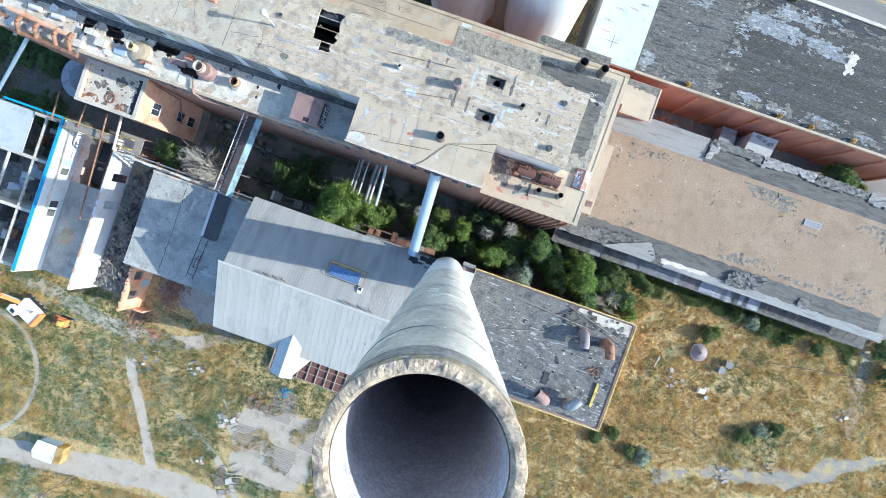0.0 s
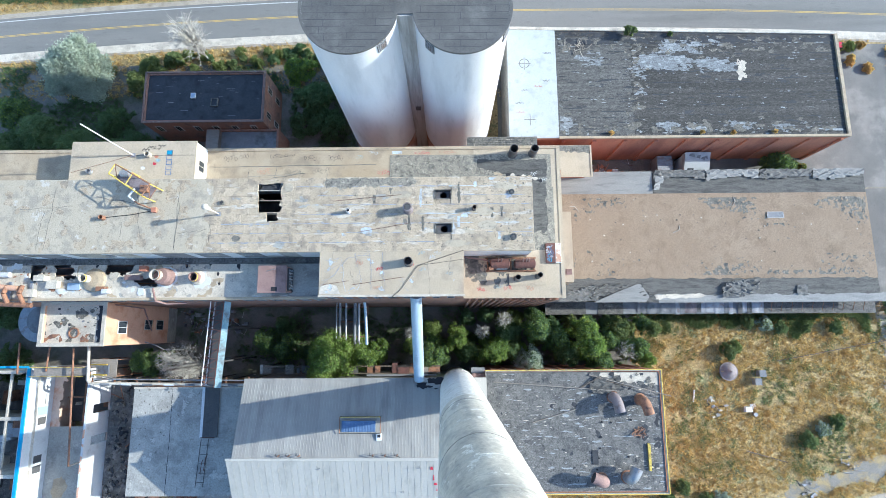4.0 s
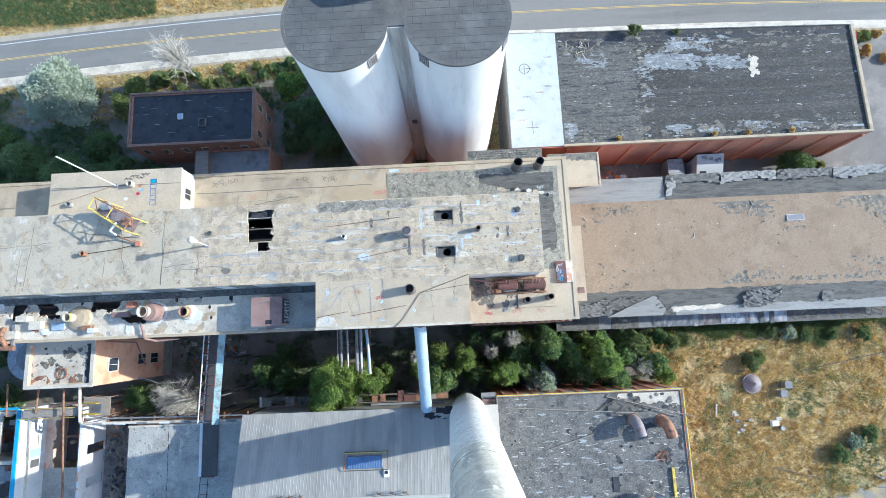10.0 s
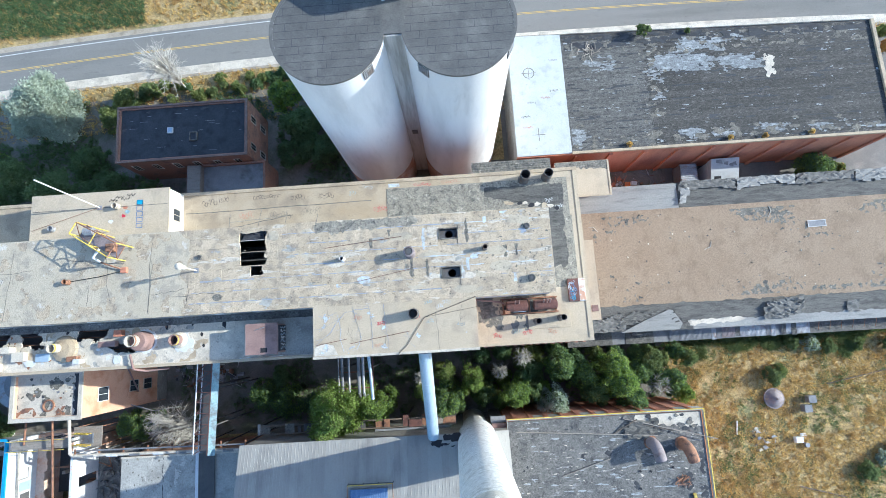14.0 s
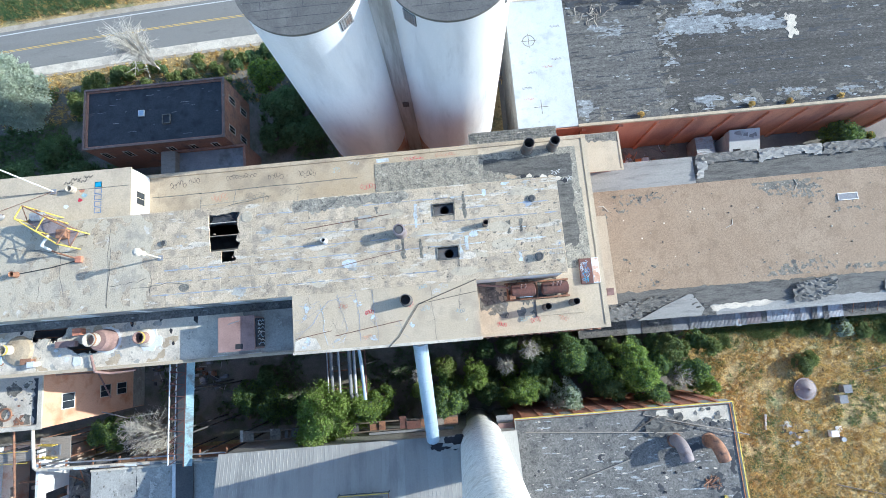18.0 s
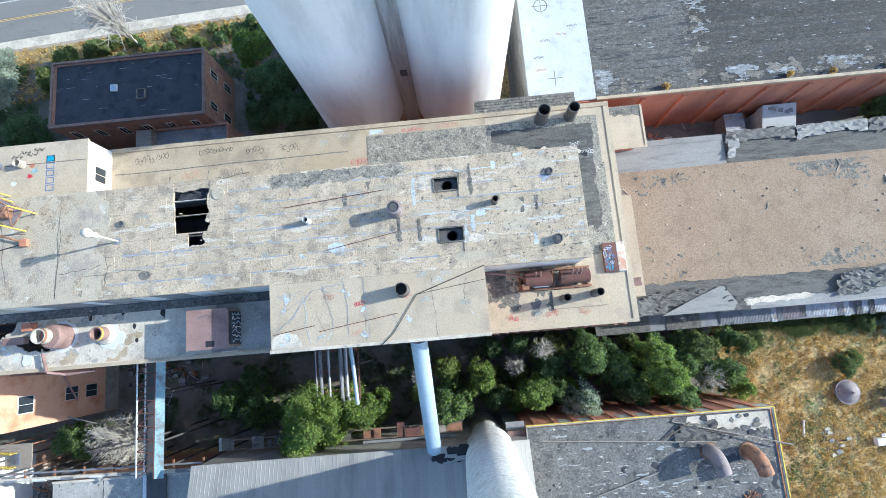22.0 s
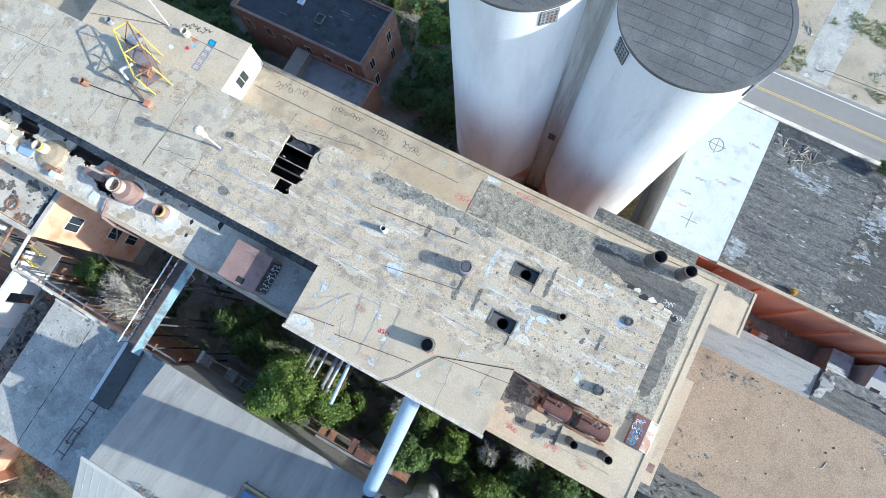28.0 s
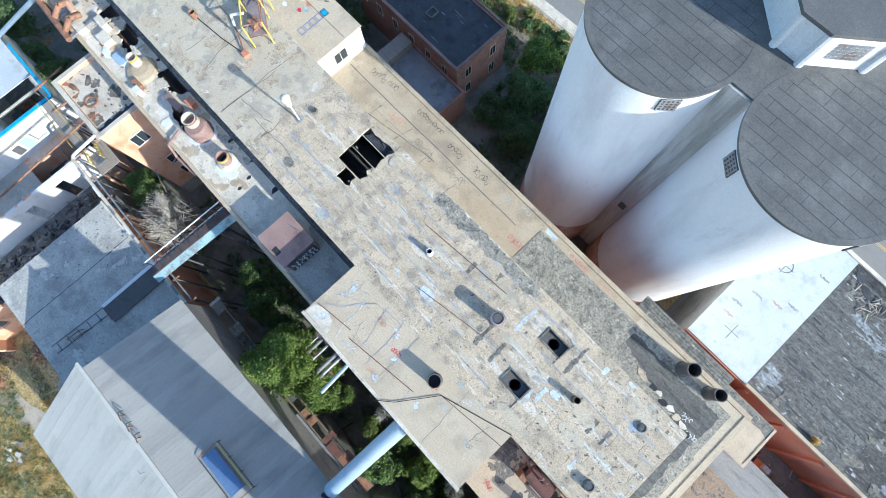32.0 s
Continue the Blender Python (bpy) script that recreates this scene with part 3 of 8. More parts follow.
for cx in (S1[0], S2[0]):
    part("rear_shaft", lathe((cx, 61.6), [(SR, 0), (SR, SH - .2)], 64, caps=(False, False)), "silo", link, "white rear shaft", smooth=True)
    part("rear_deck", lathe((cx, 61.6), [(SR, SH - .2), (SR, SH + .1)], 64), "deck", link)
head = grp("headhouse", (-3, 56, SH), "white eight-sided rooftop headhouse with a dark roof", "rooftop house")
OCT = [(-4.4, 50.5), (-2.2, 50.5), (1.2, 53.3), (1.2, 58.5), (-2.2, 61.4), (-4.4, 61.4), (-7.8, 58.5), (-7.8, 53.3)]
part("body", prism(OCT, SH + 0.108, SH + 3.6), "white", head)
part("roof", prism([(-3.2 + (x + 3.2) * 1.06, 55.9 + (y - 55.9) * 1.06) for x, y in OCT], SH + 3.604, SH + 3.9), "deck", head, "dark flat roof")
for (ax, ay), (bx, by) in zip(OCT, OCT[1:] + OCT[:1]):
    part("corner_pier", lathe((ax, ay), [(0.32, SH + 0.11), (0.32, SH + 3.6)], 8), "white", head)
for i in range(7):
    for j in range(5):
        u, w = 0.28 + 0.44 * i / 6, SH + 1.1 + j * 0.34
        px, py = -2.2 + 3.4 * u, 50.5 + 2.8 * u
        part("glass_block", merge(None, box(-0.13, 0.13, -0.03, 0.03, 0, 0.26), Matrix.Translation((px + 0.02, py - 0.02, w)) @ Matrix.Rotation(math.atan2(2.8, 3.4), 4, "Z")), "steel", head, "grey glass block")


def silo_window(s, c, r, ang, z0, z1):
    a = radians(ang)
    m = Matrix.Translation((c[0] + r * math.cos(a), c[1] + r * math.sin(a), 0)) @ Matrix.Rotation(a, 4, "Z")
    fr = part("grille", merge(None, box(-0.04, 0.06, -0.75, 0.75, z0, z1), m), "dark", s, "dark barred opening")
    bars = None
    for k in range(5):
        bars = merge(bars, box(0.06, 0.1, -0.7 + k * 0.32, -0.58 + k * 0.32, z0, z1), m)
    for k in range(5):
        bars = merge(bars, box(0.06, 0.11, -0.75, 0.75, z0 + 0.05 + k * 0.36, z0 + 0.12 + k * 0.36), m)
    part("bar", bars, "steel", fr)
silo_window(silos[0], S1, SR, -47, SH - 2.0, SH - 0.45)
silo_window(silos[1], S2, SR, -132, SH - 2.1, SH - 0.5)
silo_window(silos[1], S2, SR, -28, SH - 2.1, SH - 0.5)

# ---------------------------------------------------------------- chimney
chim = grp("chimney", (4.14, -3.4, 0), "tall tapering concrete chimney with a broken rim", "chimney")
CH, CR1 = 92.65, 2.87


def chim_r(z):
    return 3.06 + (CR1 - 3.06) * max(0.0, (z - 15) / (CH - 15))


def tilted(bm):
    """The stack leans a little: its foot lies west of its top."""
    for v in bm.verts:
        v.co.x -= .95 * (1 - v.co.z / CH)
    return bm


def hoop(pts, material, name, label="", caps=(False, False), smooth=False):
    return part(name, tilted(lathe((4.14, -3.4), pts, 72, caps=caps)), material, chim, label, smooth)


prof = [(2.45, 0), (2.45, 13.2), (2.62, 13.6), (2.95, 14.6)]
for k in range(60):
    z = 15 + (CH - 15) * k / 59
    prof.append((chim_r(z) + 0.012 * math.sin(k * 2.7), z))
hoop(prof, "chimney", "shaft", smooth=True)
bm = bmesh.new()
rings = []
NR = 220
for r, z, j in ((2.875, CH - 0.35, 0.02), (2.89, CH - 0.02, .07), (2.86, CH + 0.08, .06), (2.72, CH + 0.12, .08), (2.56, CH + 0.1, .08), (2.45, CH + 0.02, .06), (2.41, CH - 0.3, 0.02)):
    row = []
    for i in range(NR):
        a = 2 * math.pi * i / NR
        n1 = noise.noise(Vector((6 * math.cos(a), 6 * math.sin(a), r * 2))) + .7 * noise.noise(Vector((17 * math.cos(a), 17 * math.sin(a), r * 4)))
        row.append(bm.verts.new((4.14 + (r + .3 * j * n1) * math.cos(a), -3.4 + (r + .3 * j * n1) * math.sin(a), z + j * .8 * n1 + random.uniform(-.15, .15) * j)))
    rings.append(row)
for a, b in zip(rings, rings[1:]):
    for i in range(NR):
        bm.faces.new((a[i], a[(i + 1) % NR], b[(i + 1) % NR], b[i]))
part("rim", tilted(bm), "rim", chim, "crumbling tan broken rim")
hoop([(2.5, 8.5), (2.48, 13.15), (2.65, 13.55), (2.98, 14.6), (3.085, 15.2)] + [(chim_r(z) + .024, z) for z in range(18, 52, 3)], "limewash", "base_coat", "white painted foot", smooth=True)
hoop([(chim_r(z) + .022, z) for z in (CH - 1.5, CH - 1.0, CH - .36)], "chimdark", "crown_band", "sooted band below the rim", smooth=True)
for k in range(13):
    z = 20.5 + k * 5.6
    hoop([(chim_r(z) + .004, z), (chim_r(z) + .03, z + .02), (chim_r(z) + .03, z + .07), (chim_r(z) + .004, z + .09)], "chimney" if k % 3 else "chimdark", "lift_joint")
hoop([(2.41, CH - 0.08), (2.46, CH - 20), (2.5, 40), (2.4, 15), (2.3, 2)], "soot", "lining", "sooty dark inner lining", (False, True), True)

# ---------------------------------------------------------------- warehouse
wh = grp("warehouse", (46, 54, 0), "long red-walled warehouse with a worn felt roof", "warehouse", kind="structure")
WZ = 12.2


def yn(x):
    return 66.2 - (x - 13.9) * 1.8 / 65.5


def along_north(x0, x1, d0, d1, z0, z1):
    return prism([(x0, yn(x0) + d0), (x1, yn(x1) + d0), (x1, yn(x1) + d1), (x0, yn(x0) + d1)], z0, z1)


part("wall", boxes((13.9, 79.4, 42.8, 43.2, 0, WZ), (79.0, 79.4, 43.2, 64.0, 0, WZ)), "redwall", wh, "orange-red rendered wall")
part("wall", along_north(13.9, 79.4, -.4, 0, 0, WZ), "redwall", wh)
part("wall_end", boxes((13.9, 14.3, 43.2, 65.75, 0, WZ)), "conc", wh, "grey end wall")
part("dark_patch", sheet(29.3, 44.5, 37.5, 42.7, .045), "soil", wh, "dark littered ground")
for i in range(10):
    x = 24.5 + i * 6.0
    part("pilaster", boxes((x - 0.3, x + 0.3, 42.45, 42.795, 0, WZ - 0.6)), "redwall", wh)
part("roof_white", prism([(13.9, 43.0), (23.5, 43.0), (23.5, yn(23.5)), (13.9, yn(13.9))], WZ, WZ + 0.25), "whiteroof", wh, "white coated roof section with stains")
part("roof_deck", prism([(23.5, 43.2), (79.0, 43.2), (79.0, yn(79) - .2), (23.5, yn(23.5) - .2)], WZ, WZ + 0.09), "tar", wh, "dark boarded roof deck")
part("parapet", boxes((23.5, 79.6, 42.75, 43.2, WZ, WZ + 0.5), (79.0, 79.6, 43.2, 64.2, WZ, WZ + 0.5)), "tanroof", wh, "tan coping")
part("parapet", along_north(14.0, 79.6, -.18, .4, WZ + .1, WZ + .4), "palecon", wh, "pale coping on the road side")

# ---------------------------------------------------------------- long low shed with the brown gravel roof
low = grp("low_shed", (54, 25, 0), "long low building with a brown gravel roof", "shed", kind="structure")
LZ = 8.0
part("wall", shell(19.95, 84.5, 12.3, 37.3, 0, LZ - 0.25), "brick", low)
part("roof", boxes((24.4, 84.6, 16.2, 32.9, LZ - 0.25, LZ + 0.06)), "brown", low, "brown pea gravel flat roof")
part("eave_north", boxes((19.95, 42.6, 32.9, 36.6, LZ - 0.25, LZ)), "greyboard", low, "grey boarded roof margin")
part("eave_curb", boxes((19.95, 42.6, 36.6, 37.5, LZ - 0.25, LZ + .06)), "greyboard", low, "pale grey edge board")
part("eave_north_dark", boxes((42.6, 84.6, 32.9, 37.5, LZ - 0.25, LZ - 0.01)), "feltband", low, "charcoal felt roof margin")
part("eave_south", boxes((19.95, 84.6, 11.9, 16.2, LZ - 0.25, LZ)), "feltband", low, "charcoal felt roof margin")
part("canopy", boxes((21, 86, 9.3, 11.7, 4.3, 4.6)), "bluegrey", low, "blue-grey sheet canopy")
part("apron", boxes((19.95, 24.4, 16.2, 32.9, LZ - 0.25, LZ + 0.02)), "tan", low)

# ---------------------------------------------------------------- brick house
bh = grp("brick_house", (-47, 53, 0), "two-storey brick house with a black tar roof", "house")
for b in ((-59.5, -35.1, 47.8, 48.3), (-59.5, -35.1, 58.1, 58.6), (-59.5, -59.0, 48.3, 58.1), (-35.6, -35.1, 48.3, 58.1)):
    part("wall", boxes((*b, 0, 10.4)), "brick", bh, "red brick wall")
part("roof", boxes((-59.0, -35.6, 48.3, 58.1, 9.9, 10.2)), "tar", bh, "black tar roof with pale streaks")
part("parapet", kerb(-59.6, -35.0, 47.7, 58.7, 10.4, 10.7, 0.32), "brickdark", bh)
ba = grp("brick_annex", (-41, 47, 0), "low roofless brick annex with a concrete floor", "annex")
part("wall", kerb(-48.0, -33.0, 38.5, 47.65, 0, 7.2, 0.4), "brick", ba)
part("roof", boxes((-47.6, -33.4, 38.9, 47.25, 6.4, 6.65)), "bluegrey", ba, "grey cracked flat roof")

# ---------------------------------------------------------------- metal-roofed hall and dark-roofed hall
hall = grp("metal_hall", (-16, -14, 0), "hall with a pitched galvanised sheet roof", "hall", kind="structure")
part("wall", boxes((-32.4, 8.0, -26.0, -1.9, 0, 15.8)), "conc", hall)
bm = bmesh.new()
for x, flip in ((-32.4, 0), (8.0, 1)):
    v = [bm.verts.new(p) for p in ((x, -26.0, 15.8), (x, -1.9, 15.8), (x, -1.9, 19.1), (x, -13.5, 22.6), (x, -26.0, 16.1))]
    bm.faces.new(v)
part("gable", bm, "metal", hall)
part("wall_north", boxes((-32.4, 8.0, -2.1, -1.9, 15.8, 19.1)), "metal", hall)
dh = grp("dark_hall", (23, -10, 0), "flat-roofed hall with a worn dark roof and yellow edging", "hall", kind="structure")
DZ = 15.5
part("wall", shell(8.1, 38.3, -20.7, -0.8, 0, DZ - 0.25), "redwall", dh, "orange-red painted brick wall")
part("roof", boxes((8.1, 38.1, -20.5, -1.0, DZ - 0.25, DZ)), "wetfelt", dh, "dark worn roof with white scuffs")
part("parapet", kerb(8.1, 38.4, -20.8, -0.7, DZ, DZ + 0.25, 0.14), "conc", dh)

# ---------------------------------------------------------------- orange annex and the western sheds
oa = grp("orange_annex", (-60.5, 7.5, 0), "orange stuccoed block with a flat roof", "annex")
for b in ((-65.8, -55.0, 4.1, 4.6), (-65.8, -55.0, 10.7, 11.2), (-65.8, -65.3, 4.6, 10.7), (-55.5, -55.0, 4.6, 10.7)):
    part("wall", boxes((*b, 0, 21.9)), "orange", oa, "orange stucco wall with dark stains")
part("roof", boxes((-65.3, -55.5, 4.6, 10.7, 21.2, 21.5)), "palecon", oa, "pale flat roof littered with debris")
part("parapet", kerb(-65.9, -54.9, 4.0, 11.3, 21.9, 22.1, 0.6), "palecon", oa)
cr = grp("concrete_shed", (-45, -13, 0), "shed with a grey concrete roof", "shed")
part("wall", shell(-54.3, -34.2, -21.6, -3.6, 0, 12.8), "orange", cr)
part("roof", boxes((-54.5, -42.0, -21.8, -3.4, 12.8, 13.05), (-42.0, -39.6, -21.8, -12.1, 12.8, 13.05), (-39.6, -34, -21.8, -3.4, 12.8, 13.05)), "conc", cr, "stained grey concrete roof")
bs_ = grp("blue_edged_shed", (-70, -15, 0), "derelict shed with a white wall and a bright blue eave", "shed")
part("wall_upper", boxes((-75.0, -74.5, -30.6, -7.0, 5.8, 11.9), (-75.0, -74.5, -5.2, -.2, 5.8, 11.9), (-75.0, -74.5, -7.0, -5.2, 9.4, 11.9), (-75.0, -74.5, -7.0, -5.2, 5.8, 7.0)), "white", bs_, "white plastered wall below the blue eave")
part("wall_lower", shell(-74.5, -63.4, -30.5, -0.2, 0, 5.6), "peach", bs_, "peeling peach plaster wall")
part("wall_east", boxes((-63.8, -63.4, -30.5, -14.0, 5.6, 12.0), (-63.8, -63.4, -12.4, -8.4, 5.6, 12.0), (-63.8, -63.4, -6.8, -.2, 5.6, 12.0), (-63.8, -63.4, -14.0, -12.4, 10.2, 12.0), (-63.8, -63.4, -8.4, -6.8, 10.4, 12.0)), "white", bs_, "white and peach peeling wall with broken openings")
part("roof_low", boxes((-74.5, -63.8, -30.5, -11.4, 5.6, 5.9)), "conc", bs_, "grey stained low flat roof")
part("roof_remnant", contour(lambda u, v: 1.7 + .8 * rough(u, v, .5, 3) - (u + 74.5) if v < -1.5 else 1, -74.5, -63.8, -11.4, -.3, .16, 5.9, .3), "peach", bs_, "broken peach slab edge")
part("edge", boxes((-75.05, -74.5, -30.6, 0.2, 11.9, 12.15), (-87, -75.05, -0.1, 0.3, 11.9, 12.15)), "bluepaint", bs_, "bright blue eave")
rb = grp("ruined_bay", (-59, -16, 0), "collapsed bay filled with broken rubble", "ruin")
part("rubble_bed", boxes((-63.35, -54.35, -22, -3.5, 0, 5.9), (-63.35, -56.1, -30, -22, 0, 5.5)), "rubble", rb)

# ---------------------------------------------------------------- nave roof details
rng = random.Random(7)


def chip_box(sx, sy, sz, bevel=0.03):
    """A slab about the origin with softened top edges."""
    own = bmesh.new()
    lo = [own.verts.new((x * sx / 2, y * sy / 2, -sz)) for x, y in ((-1, -1), (1, -1), (1, 1), (-1, 1))]
    mid = [own.verts.new((x * sx / 2, y * sy / 2, -bevel)) for x, y in ((-1, -1), (1, -1), (1, 1), (-1, 1))]
    hi = [own.verts.new((x * (sx / 2 - bevel), y * (sy / 2 - bevel), 0)) for x, y in ((-1, -1), (1, -1), (1, 1), (-1, 1))]
    for a, b in ((lo, mid), (mid, hi)):
        for i in range(4):
            own.faces.new((a[i], a[(i + 1) % 4], b[(i + 1) % 4], b[i]))
    own.faces.new(hi)
    return own


def shared(name, bm, material):
    me = bpy.data.meshes.new(name)
    bm.normal_update()
    bm.to_mesh(me)
    bm.free()
    me.materials.append(M[material])
    return me


def piece(name, me, parent, loc, rot=0.0, tilt=(0, 0)):
    ob = new(name, me)
    ob.parent = parent
    if not parent.parent:
        ob.matrix_parent_inverse = Matrix.Translation(-parent.location)
    ob.location, ob.rotation_euler = loc, (tilt[0], tilt[1], rot)
    return ob


# slabs in eight rows; those over a hatch or the hole are left out or cut short; the western part is screeded over
ROWS, RW = 8, 11.1 / 8
me_full = shared("roof_slab", chip_box(4.16, RW - 0.012, 0.08, .012), "slab")
for j in range(ROWS):
    y = 17.5 + RW * (j + 0.5)
    x = -35.2 - (j % 2) * 1.6 - (j % 3) * .5
    while x < 14.15:
        a, b = max(x, -35.2), min(x + 4.172, 14.2)
        x += 4.172
        spans = [(a, b)]
        for c in CUTS:
            if c[2] < y + RW / 2 and c[3] > y - RW / 2:
                spans = [s for u, v in spans for s in ((u, min(v, c[0])), (max(u, c[1]), v)) if s[1] - s[0] > 0.15]
        for u, v in spans:
            me = me_full if v - u > 4.15 else shared("roof_slab", chip_box(v - u - 0.012, RW - 0.012, 0.08, .012), "slab")
            piece("roof_slab", me, deck, ((u + v) / 2, y, NZ + rng.uniform(-0.006, 0.006)), 0, (rng.uniform(-.004, .004), rng.uniform(-.001, .001)))
for k, (x0, x1) in enumerate(((-74.1, -58.6), (-58.59, -45.2), (-45.19, -35.21))):
    part("screed_bay", boxes((x0, x1, 17.5, 28.6, NZ - .06, NZ + .004 * k)), "screed", deck)
# screed lapping over the slabs with a worn edge, and flaked bare areas in it
part("screed_edge", contour(lambda x, y: -33.6 - x + 1.6 * rough(x, y, .35, 3) + .5 * math.sin(y), -35.2, -30, 17.55, 28.55, .14, NZ + .016), "screed", deck)
part("flaked_screed", contour(lambda x, y: rough(x, y, .5, 7) - .42 + .008 * (x + 60), -73.8, -35, 17.7, 28.4, .14, NZ + .014, .004), "slab", deck)
# ragged remains round the torn hole, and the joists left across it
def torn(x, y):
    w = .4 * rough(x, y, .9, 2)
    d = 9.0
    for x0, x1, y0, y1 in ((-26.1, -22.7, 25.3, 27.75), (-26.0, -22.6, 23.35, 25.5), (-24.7, -23.2, 22.0, 23.4)):
        d = min(d, max(x0 - x + (w * .3 if x < -25 else 0), x - x1 + w * 1.8, y0 - y + w * .7, y - y1 + w * .5))
    return d


part("broken_slab", contour(torn, -26.2, -22.5, 21.9, 27.9, .09, NZ - .01, .22), "slab", deck, "broken concrete slab edge")
for y, w, m in ((26.72, .03, "palecon"), (25.2, .03, "slab"), (23.36, .06, "slab")):
    part("joist", boxes((-26.2, -22.5, y - w, y + w, NZ - 0.35, NZ - 0.06)), m, deck)
folds(-26.0, -23.2, 26.9, 28.0, NZ - .5, "tar", 61, deck, "folded dark sheet hanging in the hole", .3, None, .16)
part("manhole_cover", lathe((-21.6, 27.1), [(0.66, NZ + 0.02), (0.66, NZ + 0.06), (0.6, NZ + 0.08)], 24), "screed", deck, "pale round cover plate")
# sealed joints and crack repairs, dirt along the joints, bare patches
for j in range(1, ROWS):
    y = 17.5 + RW * j
    x = -34 + rng.random() * 6
    while x < 13:
        ln = rng.uniform(4, 13)
        if rng.random() < .85 and not any(c[0] - ln < x < c[1] and c[2] - .1 < y < c[3] + .1 for c in CUTS):
            w, o, x1 = rng.uniform(.045, .10), rng.uniform(0, 90), min(x + ln, 13.9)
            part("sealed_joint", contour(lambda u, v: w * .75 - abs(v - y - .06 * rough(u, 0, .5, o)) + .05 * rough(u, v, 1.3, o), x, x1, y - .3, y + .3, .06, NZ + .018, .01), "slate" if x < -6 or rng.random() < .4 else "seal", deck)
        x += ln + rng.uniform(.3, 2)
for q, (o, thr, m) in enumerate(((11, .60, "conc"), (23, .45, "screed"), (37, .84, "seal"), (51, .70, "chippings"), (61, .80, "slate"))):
    part("worn_area", contour(lambda u, v: rough(u * .6, v * 1.3, .55, o) - thr - .3 * abs(((v - 17.5) / RW + .5) % 1 - .5) - (.5 if any(c[0] - .3 < u < c[1] + .3 and c[2] - .3 < v < c[3] + .3 for c in CUTS) else 0), -30, 14, 17.7, 28.4, .11, NZ + .010 + .0016 * q, .006), m, deck, kind="stuff")
for x, y, l in ((-3.9, 20.6, 2.6), (-2.2, 24, 2.8), (-1.9, 20.5, 2.2), (2.6, 20, 2), (3.4, 24.6, 3.2), (3.3, 21, 1.6), (8.2, 22.4, 1.5), (9.6, 22.5, 1.5), (9.2, 19.2, 1.0), (-9, 24.6, 1.3), (-6.6, 25.6, 1.3), (5.8, 27, .8)):
    o = x * 3
    part("patch", contour(lambda u, v: .17 - abs(u - x) + .22 * rough(u, v, 1.4, o), x - .5, x + .5, y, y + l, .09, NZ + .02, .01), "gravel" if o % 2 < 1.2 else "seal", deck)
for x, y, rx, ry, m in ((-5, 25.9, 1.6, .55, "screed"), (7, 23.3, 1.3, .6, "screed"), (7.6, 21.3, 1.3, .6, "screed"), (-10, 20.6, .8, .5, "seal"), (4.2, 22.7, .5, .3, "seal"), (10, 27.2, 1.6, .5, "screed"), (-29, 19.5, .6, .45, "gravel"), (2.8, 18.6, 1.6, .5, "screed")):
    part("patch", contour(lambda u, v: 1 - ((u - x) / rx) ** 2 - ((v - y) / ry) ** 2 + .5 * rough(u, v, .9, x), x - rx * 1.3, x + rx * 1.3, y - ry * 1.3, min(28.5, y + ry * 1.3), .09, NZ + .022, .012), m, deck)
part("specks", contour(lambda u, v: rough(u, v, 2.6, 71) - .66 + .008 * u - (.6 if any(c[0] - .3 < u < c[1] + .3 and c[2] - .3 < v < c[3] + .3 for c in CUTS) else 0), -31, 14, 17.7, 28.4, .09, NZ + .026, .004), "gravel", deck, "dark pitted specks", kind="stuff")
part("worn_felt", contour(lambda u, v: min(v - 26.75 - .05 * (u + 16) + .5 * rough(u, v, .6, 4), (-2.6 - u) * .5, (u + 16.5) * .5, 28.6 - v) + .3 * rough(u, v, 1.3, 5) - .1, -16.6, -2.6, 26.2, 28.56, .1, NZ + .024, .02), "chippings", deck, "grey worn felt patch")


def crack(pts, z, w, mat, parent, name="crack"):
    """A thin joined strip along a line of points."""
    bm, rows = bmesh.new(), []
    for i, (x, y) in enumerate(pts):
        a, b = pts[max(i - 1, 0)], pts[min(i + 1, len(pts) - 1)]
        d = Vector((b[0] - a[0], b[1] - a[1]))
        d = d.normalized() if d.length > 1e-4 else Vector((1, 0))
        nx, ny = -d.y * w / 2, d.x * w / 2
        rows.append((bm.verts.new((x - nx, y - ny, z)), bm.verts.new((x + nx, y + ny, z))))
    for a, b in zip(rows, rows[1:]):
        bm.faces.new((a[0], b[0], b[1], a[1]))
    return part(name, bm, mat, parent)


def wander(x, y, dx, dy, n, j):
    out = [(x, y)]
    for i in range(n):
        x, y = x + dx / n + rng.uniform(-j, j), y + dy / n + rng.uniform(-j, j)
        out.append((x, y))
    return out


